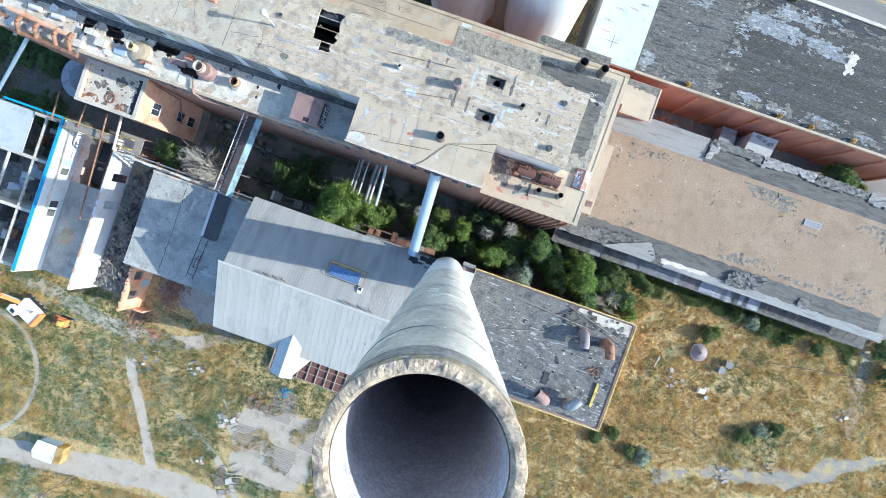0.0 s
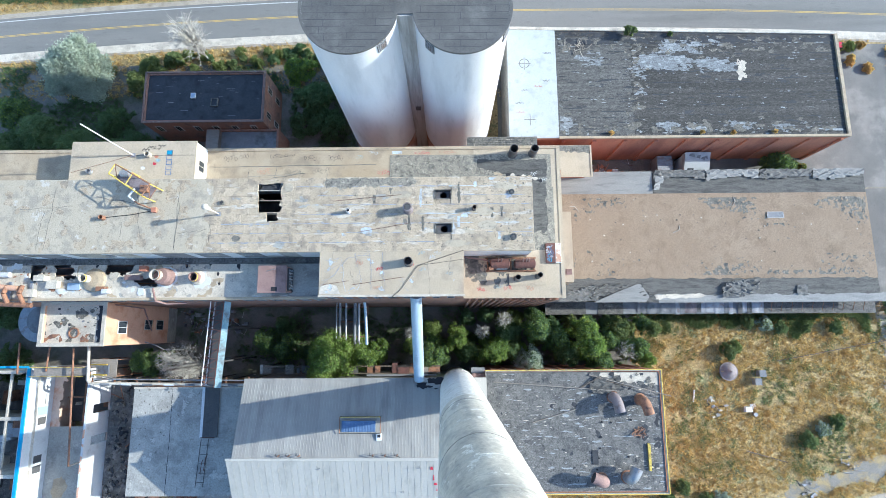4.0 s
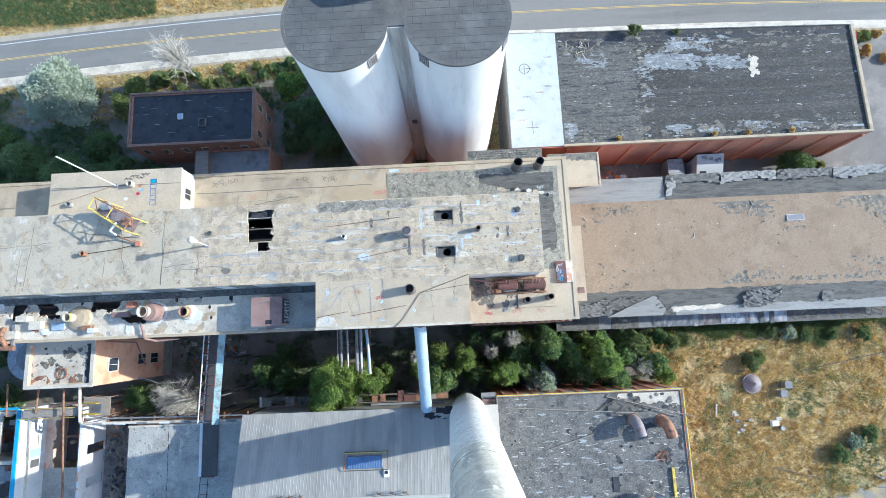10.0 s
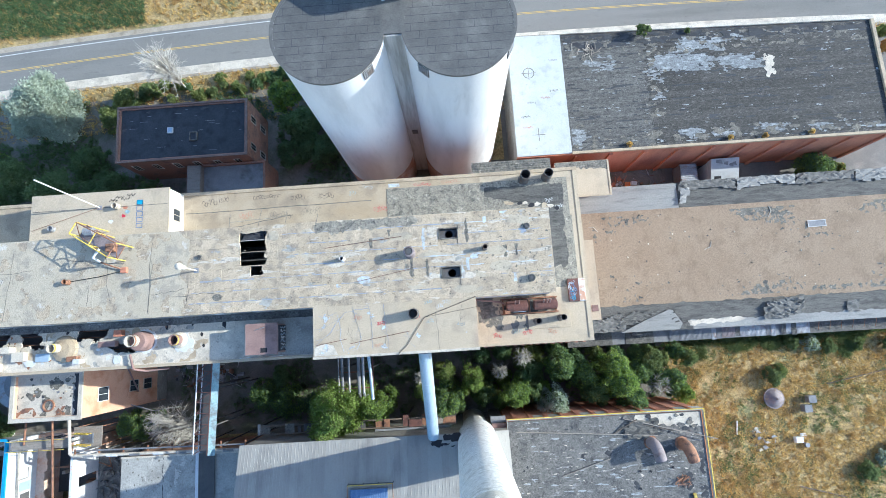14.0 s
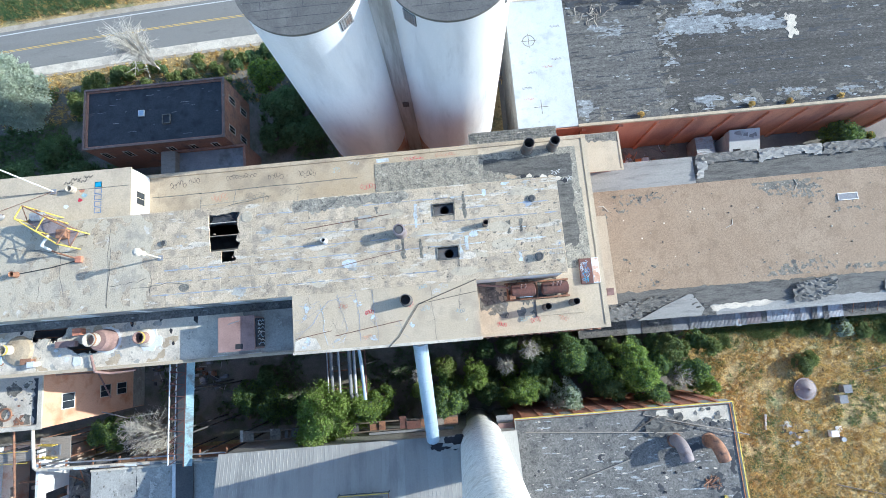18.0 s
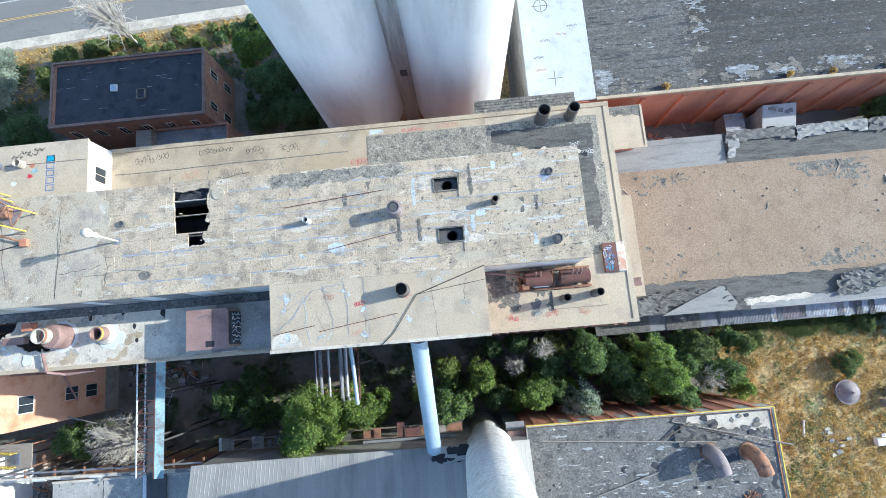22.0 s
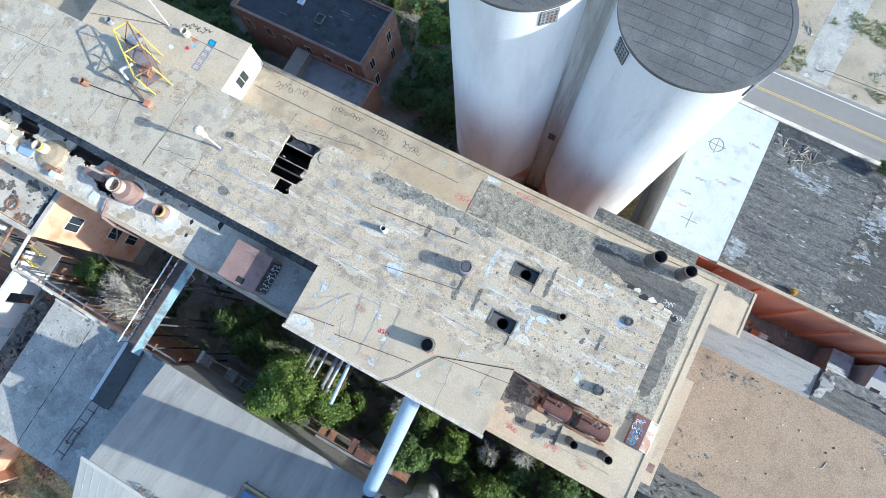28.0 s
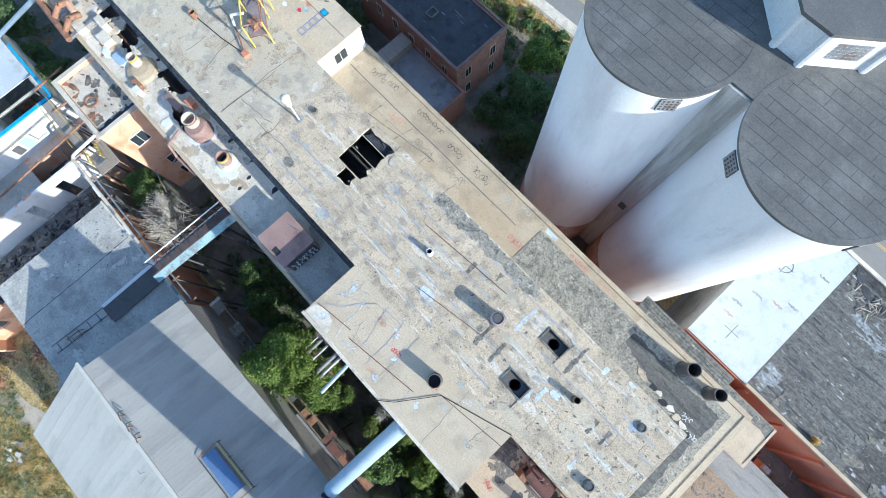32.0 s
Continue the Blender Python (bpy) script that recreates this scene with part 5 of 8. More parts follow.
def elbow(name, x, y, r, mat, ang, label):
    """A wide bent exhaust: an upright neck that turns over towards ang."""
    g = grp(name, (x, y, DZ), label, "exhaust duct", "bent exhaust ducts")
    bm, prev, n = bmesh.new(), None, 20
    a = radians(ang)
    d = Vector((math.cos(a), math.sin(a), 0))
    s = Vector((-d.y, d.x, 0))
    path = [(Vector((x, y, DZ)), Vector((0, 0, 1)))] + [(Vector((x, y, DZ + 1.0)) + d * (1.3 - 1.3 * math.cos(t)) + Vector((0, 0, 1.3 * math.sin(t))), Vector((0, 0, math.cos(t))) + d * math.sin(t)) for t in [k * math.pi / 2 / 8 for k in range(9)]]
    path.append((path[-1][0] + d * .9, d))
    for c, nrm in path:
        u = nrm.cross(s)
        cur = [bm.verts.new(c + r * (math.cos(2 * math.pi * k / n) * s + math.sin(2 * math.pi * k / n) * u)) for k in range(n)]
        if prev:
            for k in range(n):
                bm.faces.new((prev[k], prev[(k + 1) % n], cur[(k + 1) % n], cur[k]))
        prev = cur
    part("duct", bm, mat, g, smooth=True)
    c = path[-1][0]
    part("mouth", tube(c - d * .6, c - d * .05, r * .93, 20), "black", g, "dark open mouth")
    part("flange", lathe((x, y), [(r * 1.25, DZ), (r * 1.2, DZ + .15), (r, DZ + .2)], 20), "rust", g)


elbow("exhaust_elbow", 29.9, -5.2, .85, "mauve", -78, "grey bent exhaust duct on the dark roof")
elbow("exhaust_elbow", 34.6, -5.6, .85, "rust", -75, "rusty orange bent exhaust duct on the dark roof")
elbow("exhaust_elbow", 27.3, -18.6, .95, "pinkrust", 155, "mauve rusted bent exhaust duct on the dark roof")
elbow("exhaust_elbow", 31.6, -18.2, .9, "steel", 62, "grey white bent exhaust duct lying over")
sc = grp("scrap_heap", (33.9, -11, DZ), "tangle of rusted scrap rods", "scrap")
for i in range(16):
    a = rng.uniform(0, 6.3)
    part("rod", tube((33.9 + rng.uniform(-1, 1), -11 + rng.uniform(-.8, .8), DZ + .1), (33.9 + 1.3 * math.cos(a), -11 + 1.0 * math.sin(a), DZ + rng.uniform(.1, .7)), .06, 5), "rust", sc)
yb = grp("yellow_beam", (35.6, -14.6, DZ), "yellow painted beam lying on the roof", "beam")
part("beam", boxes((35.3, 35.7, -17.2, -12.8, DZ + .01, DZ + .35)), "yellow", yb)
for x0, y0, x1, y1, z1 in ((9.5, -2.6, 31, -4.2, .3), (26, -1.5, 39.6, -5.0, 1.0), (24.5, -3.6, 28, -1.6, .6), (16, -9.4, 23.5, -7.2, .15), (27.5, -2.2, 33.5, -3.6, .4)):
    c = grp("fallen_pole", ((x0 + x1) / 2, (y0 + y1) / 2, DZ), "long fallen pole lying across the dark roof", "pole", "fallen poles")
    part("pole", tube((x0, y0, DZ + .12), (x1, y1, DZ + .1 + z1), .08, 6), rng.choice(["bark", "wood"]), c)
for i in range(18):
    x, y = rng.uniform(26, 37.6), rng.uniform(-4.6, -1.2)
    k = rng.randint(4, 6)
    c = grp("roof_scrap", (x, y, DZ), "torn dark felt scrap on the roof", "scrap", "felt scraps")
    part("scrap", prism([(x + rng.uniform(.2, .8) * math.cos(6.28 * q / k), y + rng.uniform(.15, .5) * math.sin(6.28 * q / k)) for q in range(k)], DZ + .004, DZ + rng.uniform(.03, .15)), rng.choice(["tar", "gravel", "wetfelt"]), c)
part("pale_corner", contour(lambda u, v: min(u - 29 + 2 * rough(u, v, .3), v + 3.1 + .8 * rough(u, v, .7, 4)), 27, 37.9, -4, -1.1, .14, DZ + .02, .015), "palecon", dh)
part("white_scuff", contour(lambda u, v: rough(u * .3, v * 1.8, 1.3, 9) - .60 + .16 * max(0, 1 - min(37.8 - u, v + 20.3) / 1.6) + .3 * blot(u, v), 8.4, 37.8, -20.3, -1.2, .11, DZ + .006, .0), "peelpale", dh, kind="stuff")
part("white_fleck", contour(lambda u, v: rough(u * .35, v * 1.5, 2.6, 29) - .58 + .3 * blot(u * 1.3, v) - .006 * (37 - u), 8.4, 37.8, -20.3, -1.2, .085, DZ + .009, .0), "palecon", dh, kind="stuff")
folds(25.8, 31.6, -4.6, -1.6, DZ + .3, "feltband", 51, dh, "torn felt rucked up on the roof", .45, lambda u, v: 1.3 - abs(v + 3.1 - .1 * (u - 28.6)) - max(0, abs(u - 28.6) - 1.8), .2)
part("dark_felt", contour(lambda u, v: rough(u, v, .5, 19) - .62 + .012 * (u - 22), 10, 37.8, -20.3, -1.4, .16, DZ + .012, .008), "tar", dh, kind="stuff")
for x, y in ((27.8, -9.3), (29.4, -9.4), (32.8, -9), (27.6, -11.8), (27.3, -13.6), (27, -15.2), (32, -15), (26.6, -17.0), (32.9, -17.4)):
    b = grp("roof_drain", (x, y, DZ), "small dark drain on the roof", "drain", "roof drains")
    part("drain", lathe((x, y), [(.16, DZ), (.16, DZ + .15)], 8), "black", b)
pl = grp("roof_panel", (26.3, -14.8, DZ), "dark sheet panel lying on the roof", "panel")
part("panel", boxes((25.9, 26.9, -16.2, -13.9, DZ + .03, DZ + .12)), "tar", pl)

# ---------------------------------------------------------------- south aisle roof
hut = grp("roof_hut", (-25, 14, AZ), "pink-brown rusted sheet hut on the aisle roof", "hut")
part("body", boxes((-27.1, -22.9, 12.1, 15.9, AZ, 30.3)), "pinkrust", hut)
part("roof", boxes((-27.25, -22.9, 11.95, 16.05, 30.304, 30.45)), "pinkrust", hut, "pink-brown flat sheet roof")
part("roof_hole", boxes((-25.2, -24.3, 12.2, 12.8, 30.45, 30.47)), "black", hut, "square dark hole")
part("graffiti_panel", boxes((-22.89, -22.7, 12.3, 15.7, AZ + .3, 30.2)), "tar", hut, "dark sprayed panel")
for k in range(7):
    y = 12.5 + k * .46
    pts = [(y + .4 * rng.random(), AZ + .5 + 1.9 * q / 7 + rng.uniform(-.1, .1)) for q in range(8)]
    part("scrawl", pipe([(-22.68, u, w) for u, w in pts], .05, 4), "white" if k % 2 else "duct", hut)
for z in (28.1, 28.8):
    part("rail", tube((-28.7, 11.6, z), (-27.4, 11.6, z), .04, 5), "white", hut)
    part("rail", tube((-24.4, 11.6, z), (-23.2, 11.6, z), .04, 5), "white", hut)
for x in (-28.7, -28.1, -27.4, -24.4, -23.8, -23.2):
    part("rail_post", tube((x, 11.6, AZ + .25), (x, 11.6, 28.8), .04, 5), "white", hut)
part("lamp_bracket", pipe([(-26, 15.2, 30.45), (-24.6, 15.5, 30.7)], .05), "steel", hut)

hut.location.x += .4


def aisle_stack(x, y, r, h, mat, base, label, sleeve=None):
    g = grp("aisle_stack", (x, y, AZ), label, "stack", "stacks on the aisle roof")
    part("barrel", lathe((x, y), [(r, AZ), (r, AZ + h), (r * .84, AZ + h), (r * .84, AZ + .2)], 28), mat, g)
    part("mouth", lathe((x, y), [(r * .83, AZ + .21), (r * .83, AZ + h - 1.15)], 20), "black", g, "dark mouth")
    part("skirt", lathe((x, y), [(r * 1.7, AZ), (r * 1.5, AZ + .25), (r * 1.02, AZ + .4)], 20), base, g)
    part("hoop", lathe((x, y), [(r * 1.02, AZ + h - .3), (r * 1.06, AZ + h - .2), (r * 1.06, AZ + h - .08), (r * 1.02, AZ + h)], 24, caps=(False, False)), sleeve or "yellow", g)
    return g


aisle_stack(-54.4, 14.5, .62, 1.7, "palecon", "tanroof", "white banded stack on a yellow-brown mound")
g = aisle_stack(-42.6, 14.8, .8, 2.9, "palecon", "pinkrust", "tall white and brick-red stack", "rust")
part("peeled_skin", contour(lambda u, v: .25 - abs(math.hypot(u + 42.2, v - 14.7) - 1.42) + .3 * rough(u, v, 1.2, 4), -44.2, -40.2, 12.7, 16.7, .09, AZ + .02, .01), "white", g, "white peeled insulation")
part("jacket", lathe((-42.2, 14.7), [(1.35, AZ), (1.3, AZ + 1.6), (1.1, AZ + 1.9)], 24), "pinkrust", g, "brick-red flaking jacket")
aisle_stack(-37.4, 14.6, .72, 1.6, "pinkrust", "palecon", "short brick-red stack on a pale mound")
crust = grp("crust", (-37.1, 14.2, AZ), "white crusty ring spilled round a short stack", "crust")
part("crust", contour(lambda u, v: 1.55 - math.hypot(u + 37.0, (v - 14.2) * 1.25) + .5 * rough(u, v, 1.0, 6), -39.2, -34.8, 12.4, 16.2, .08, AZ + .05, .04), "white", crust)
md = grp("mound", (-54, 14, AZ), "low yellow-brown insulation mound on the roof", "mound")
part("mound", lathe((-53.6, 14.3), [(1.9, AZ), (1.7, AZ + .3), (1.0, AZ + .5)], 14), "tanroof", md)
for x, y, sx, sy, h, m in ((-59.6, 13.6, 1.6, 1.2, .9, "palecon"), (-52, 12.9, 1.3, .6, .8, "rust"), (-51.2, 12.5, .8, .6, 1.0, "white"), (-56.6, 13.3, 1.8, 1.0, .25, "duct"), (-61.5, 14.6, 1.6, .8, 1.1, "palecon"), (-47.2, 14.6, 2.4, .7, .7, "pinkrust"), (-45.6, 16.0, 1.0, .8, .9, "redwall"), (-63.2, 12.3, 1.6, 1.1, .8, "palecon")):
    b = grp("roof_box", (x, y, AZ), "weathered box of old plant on the aisle roof", "box", "old plant boxes")
    part("body", boxes((x - sx / 2, x + sx / 2, y - sy / 2, y + sy / 2, AZ, AZ + h), bevel=.04), m, b)
    part("lid", boxes((x - sx / 2 - .05, x + sx / 2 + .05, y - sy / 2 - .05, y + sy / 2 + .05, AZ + h + .003, AZ + h + .06)), m, b)
for n_, (hx0, hx1, hy0, hy1) in enumerate(HOLES):
    part("torn_edge", contour(lambda u, v: .45 - min(u - hx0, hx1 - u, v - hy0, hy1 - v) + 1.0 * rough(u, v, .7, n_ * 9 + 3), hx0, hx1, hy0, hy1, .1, AZ - .01, .2), "palecon", factory, "torn concrete edge")
    for q in range(2):
        y = hy0 + (hy1 - hy0) * (q + .8) / 2.6
        part("joist", boxes((hx0, hx1, y - .05, y + .05, AZ - .9, AZ - .7)), "rust", factory)
for q, (o, thr, m) in enumerate(((5, .5, "conc"), (15, .45, "tanroof"), (27, .55, "rust"), (33, .62, "white"))):
    part("stained_area", contour(lambda u, v: rough(u, v, .5, o) - thr - (1 if any(h[0] - .1 < u < h[1] + .1 and h[2] - .1 < v < h[3] + .1 for h in HOLES) else 0) - (.012 * (u + 60) if m == "rust" else 0), -79, -33.3, 11.6, 17, .12, AZ + .006 + .002 * q, .004), m, factory, kind="stuff")
for x, y, r in ((-34.2, 15.2, .3), (-31.0, 16.5, .5), (-35.5, 16.7, .3), (-39.2, 16.4, .35), (-33.9, 13.6, .22), (-57.6, 16.8, .3), (-53.4, 16.6, .3)):
    part("small_hole", prism([(x + r * rng.uniform(.4, 1.2) * math.cos(k), y + r * rng.uniform(.4, 1.5) * math.sin(k)) for k in range(6)], AZ + .004, AZ + .01), "black", factory, "small torn hole")
# grey tone laid on the aisle roof where the raised pad's shadow falls
part("felt_margin", contour(lambda u, v: u + 24.5 + 3 * rough(u, v, .3, 5), -32, -16.8, 11.6, 17, .15, AZ + .012, .008), "conc", factory, "grey patch coloured in for the raised pad's shadow on the aisle roof")
part("gutter", boxes((-74, -16.8, 16.7, 17.65, AZ + .014, AZ + .1)), "wetfelt", factory, "dark valley gutter under the clerestory")
for i in range(22):
    x = -72 + i * 2.5 + rng.uniform(-.4, .4)
    if rng.random() < .6:
        window(factory, "y", 17.7, x, x + rng.uniform(1.0, 1.7), 30.2, 30.2 + rng.uniform(.9, 1.8), -1, frame_mat="conc", bars=2)
for i in range(9):
    x = -73 + i * 6.2
    part("render_panel", boxes((x, x + rng.uniform(2, 5), 17.66, 17.69, AZ + .6, NZ - .5 - rng.uniform(0, 1.5))), rng.choice(["conc", "palecon", "bluegrey"]), factory)
part("downpipe", pipe([(-44.0, 13.0, AZ + .5), (-43.4, 11.0, AZ + .6), (-42.4, 10.6, AZ - .8), (-39.4, 10.8, AZ - 1.2)], .16), "pinkrust", factory, "bent rusty pipe over the eave")
# big rusted pipes at the west end
wp = grp("pipe_manifold", (-68.5, 12, AZ), "rusted orange pipe manifold on the roof edge", "pipework")
part("main", tube((-75, 13.9, AZ + 1.0), (-64.6, 13.0, AZ + 1.0), .42, 14), "orange", wp, "orange main pipe")
part("header", tube((-73, 10.9, AZ + .7), (-62.5, 10.4, AZ + .7), .36, 12), "rust", wp)
for x in (-72.6, -69.6, -66.4, -64.0):
    part("branch", pipe([(x, 13.4, AZ + 1.0), (x, 12.2, AZ + 1.5), (x + .2, 10.7, AZ + .7)], .33, 12), "rust", wp)
for x in (-73.5, -70, -66.5, -63.2):
    part("saddle", boxes((x - .2, x + .2, 10.3, 14.1, AZ, AZ + .35)), "steel", wp)
for x, y in ((-71.4, 15.4), (-67.5, 15.2)):
    g = grp("roof_drum", (x, y, AZ), "pale horizontal drum on the aisle roof", "drum", "roof drums")
    part("drum", merge(None, lathe((0, 0), [(.2, 0), (.42, .1), (.42, 1.9), (.2, 2.0)], 14), Matrix.Translation((x - 1, y, AZ + .5)) @ Matrix.Rotation(math.pi / 2, 4, "Y")), "white", g)
    part("cradle", boxes((x - .6, x - .4, y - .4, y + .4, AZ, AZ + .3), (x + .4, x + .6, y - .4, y + .4, AZ, AZ + .3)), "steel", g)
for x, y in ((-66, 16.5), (-69, 16.4), (-58.6, 12.6), (-50.4, 15.0), (-46, 12.4)):
    b = grp("roof_rag", (x, y, AZ), "crumpled pale sheet on the aisle roof", "sheet", "crumpled sheets")
    k = 9
    part("sheet", prism([(x + rng.uniform(.5, 1.1) * math.cos(6.28 * q / k), y + rng.uniform(.4, .8) * math.sin(6.28 * q / k)) for q in range(k)], AZ + .004, AZ + .12), rng.choice(["palecon", "white", "tanroof"]), b)

# ---------------------------------------------------------------- brick fabric of the south wall: windows, buttresses
for i in range(26):
    x = -76 + i * 2.35
    if not -17.5 < x < -16:
        window(factory, "y", 11.3, x, x + 1.2, 22.6, 25.4, -1, frame_mat="steel", bars=1)
for i in range(14):
    x = 5 + i * 1.05
    part("buttress", boxes((x, x + .35, 10.9, 11.29, 0, AZ - 1.2)), "brick", factory)
for i in range(9):
    x = -16 + i * 2.2
    window(factory, "y", 11.2, x, x + 1.1, 28.5, 31.2, -1, frame_mat="steel", bars=1)
# ---------------------------------------------------------------- penthouse details
for i, m in enumerate(("bluepaint", "bluemetal", "bluemetal", "bluemetal", "bluemetal")):
    part("painted_frame", kerb(-41.6, -40.7, 30.0 + (4 - i) * .82, 30.7 + (4 - i) * .82, 31.504, 31.512, .09), m, pent)
part("painted_block", boxes((-41.6, -40.7, 33.3, 33.95, 31.504, 31.512)), "bluepaint", pent, "blue sprayed block")
for x, y, m in ((-43.1, 33.0, "redwall"), (-43.4, 31.8, "redpaint"), (-42.9, 32.4, "teal"), (-45.2, 31.2, "white")):
    part("painted_blot", prism([(x + .5 * rng.uniform(.4, 1) * math.cos(k), y + .35 * rng.uniform(.5, 1) * math.sin(k)) for k in range(6)], 31.504, 31.51), m, pent)
part("roof_seam", boxes((-56.2, -37.3, 33.15, 33.22, 31.504, 31.53)), "gravel", pent)


def scrawl(x0, y0, w, h, z, mat, parent, n=10):
    """An unreadable sprayed scrawl: a row of small looping strokes."""
    bm = None
    for k in range(n):
        cx, cy, s = x0 + w * (k + .5) / n, y0 + h * (.5 + .15 * math.sin(k * 1.7 + x0)), w / n * .62
        a0, turn, p = rng.uniform(0, 6.28), rng.choice((-1, 1)) * rng.uniform(.7, 1.1), None
        for q in range(7):
            a = a0 + turn * q
            r = Vector((cx + s * math.cos(a) * rng.uniform(.5, 1), cy + min(h * .5, s * 1.7) * math.sin(a) * rng.uniform(.5, 1), z))
            if p:
                d = (r - p).cross(Vector((0, 0, 1))).normalized() * .022
                bm = quad(bm, tuple(p - d), tuple(p + d), tuple(r + d), tuple(r - d))
            p = r
    return part("scrawl", bm, mat, parent)


for x, y in ((-45.5, 33.8), (-44.6, 34.2), (-43.8, 33.9), (-43, 34.4)):
    scrawl(x, y, 1.2, .7, 31.515, "black", pent, 9)
strip = next(o for o in factory.children if o.name.startswith("roof_north_aisle"))
for x, y, w, h, m in ((-34.5, 33.2, 2.2, 1.6, "black"), (-27, 34.0, 4, .7, "black"), (-21.5, 33.4, 2, 1.2, "black"), (-17.6, 33.3, 2.4, 1.2, "black"), (-13, 33.6, 1, .9, "teal"), (-6.4, 32.6, 2, 1.4, "black"), (-29, 31.2, 2.2, 1.2, "redwall"), (-24.5, 30.6, 3, 1.8, "gravel"),
                      (-9.5, 31.0, 3.2, .9, "redpaint"), (-3.5, 34.4, 2.4, .5, "redpaint"), (.5, 34.5, 2.6, .5, "redwall"), (-20, 31, 3, 1.6, "gravel"), (-32, 33.8, 1.5, .9, "black"), (-11, 34.5, 1.5, .5, "seal")):
    scrawl(x, y, w, h, AZ + .012, m, strip, max(3, int(w * 2.6)))
part("blue_blot", boxes((-7.2, -5.6, 34.5, 35.0, AZ + .004, AZ + .012)), "seal", strip)
crack(wander(-36.8, 32.6, 27, .2, 14, .05), AZ + .012, .12, "gravel", strip)
for x, y, dx, dy in ((-30.6, 29.4, .3, 2.9), (-26.4, 29.2, .4, 3.2), (-22.3, 29.4, .2, 2.7), (-30.4, 30.9, 8.2, .3), (-18.0, 29.2, .2, 2.2)):
    crack(wander(x, y, dx, dy, 7, .07), AZ + .011, .1, "chippings", strip)
crack(wander(-33, 29.6, 12, 1.8, 8, .1), AZ + .012, .1, "gravel", strip)
pnl = [(-8.6, 14.7, "redpaint"), (-2.6, 17.0, "teal"), (-2.4, 14.6, "teal"), (-4.2, 15.2, "redpaint"), (-1, 16.4, "seal"), (-.2, 16.9, "seal"), (-11.5, 15.6, "redwall"), (-9, 12, "orange"), (1.4, 14, "teal")]
for x, y, m in pnl:
    scrawl(x, y, 1.0, .6, NZ + .009, m, pad_roof, 4)
for x, y, m in ((6.2, 12.1, "redpaint"), (10.4, 12.3, "redpaint"), (9.0, 12.5, "teal"), (13.8, 12.2, "redwall"), (12.6, 28, "white"), (15, 30.6, "white"), (16.4, 29.6, "white")):
    scrawl(x, y, 1.2, .8, AZ + .07, m, strip, 4)
for i in range(9):
    x, y = 9.5 + i * .9 + rng.uniform(-.3, .3), 31.0 - i * .12 + rng.uniform(-.5, .5)
    k = 8
    part("torn_felt", prism([(x + rng.uniform(.2, .6) * math.cos(6.28 * q / k), y + rng.uniform(.15, .4) * math.sin(6.28 * q / k)) for q in range(k)], AZ + .054, AZ + .09), rng.choice(["tanroof", "black", "palecon", "tan"]), strip)

# ---------------------------------------------------------------- ducts and bridges over the alley
duct = grp("air_duct", (-3.1, 4.8, 25), "wide pale blue sloping duct bridging two buildings", "duct")
part("pipe", tube((-3.0, 11.3, 31.2), (-3.15, -1.6, 20.2), .85, 28), "duct", duct, smooth=False)
for t in (.02, .33, .66, .98):
    p = Vector((-3.0, 11.3, 31.2)).lerp(Vector((-3.15, -1.6, 20.2)), t)
    q = Vector((-3.0, 11.3, 31.2)).lerp(Vector((-3.15, -1.6, 20.2)), t + .012)
    part("band", tube(p, q, .87, 28), "duct", duct)
bridge = grp("pipe_bridge", (-15.8, 5, 14), "bundle of grey pipes on a steel bridge", "pipe bridge")
for i, (x, r) in enumerate(((-18.3, .1), (-17.7, .24), (-16.6, .18), (-15.0, .28), (-14.3, .24))):
    part("pipe", pipe([(x, 11.3, 14.6), (x, 4.6, 14.4), (x, 3.9, 13.7), (x, 3.8, 0)], r, 10), "bluegrey" if i % 2 else "steel", bridge)
for y in (10.4, 7.8, 5.2):
    part("cross_beam", boxes((-18.6, -12.9, y, y + .18, 13.6, 13.85)), "rust", bridge)
for x in (-18.6, -13.0):
    part("girder", boxes((x, x + .15, 4, 11.2, 13.2, 13.59)), "darkred", bridge)
for x in (-18.5, -13.0):
    for y in (2.6, 8.4):
        part("post", boxes((x, x + .2, y, y + .2, 0, 13.2)), "dark", bridge)
part("vent_pipe", pipe([(-12.4, 11.0, 20), (-12.3, 9.0, 19.4), (-12.1, 4.0, 18.8)], .24, 10), "duct", bridge)
conv = grp("conveyor_bridge", (-36.8, 4, 17), "lattice conveyor bridge with teal side sheets", "conveyor")
A0, B0 = Vector((-35.9, 11.3, 19.4)), Vector((-38.6, -3.2, 15.2))
side = Vector((2.2, -.25, 0))
for s in (0, 1):
    for dz in (0, 1.6):
        part("chord", tube(A0 - side * s + Vector((0, 0, dz)), B0 - side * s + Vector((0, 0, dz)), .1, 6), "white" if s else "darkred", conv)
N_ = 9
for i in range(N_):
    p, q = A0.lerp(B0, i / N_), A0.lerp(B0, (i + 1) / N_)
    part("brace", tube(p + Vector((0, 0, 1.6)), q - side + Vector((0, 0, 1.6)), .07, 5), "darkred", conv)
    part("strut", tube(p + Vector((0, 0, 1.6)), p - side + Vector((0, 0, 1.6)), .07, 5), "darkred", conv)
    part("upright", tube(p, p + Vector((0, 0, 1.6)), .06, 5), "darkred", conv)
    part("upright", tube(p - side, p - side + Vector((0, 0, 1.6)), .06, 5), "darkred", conv)
part("belt_floor", quad(None, A0 - side * .1, B0 - side * .1, B0 - side * .9, A0 - side * .9), "dark", conv)
bm = bmesh.new()
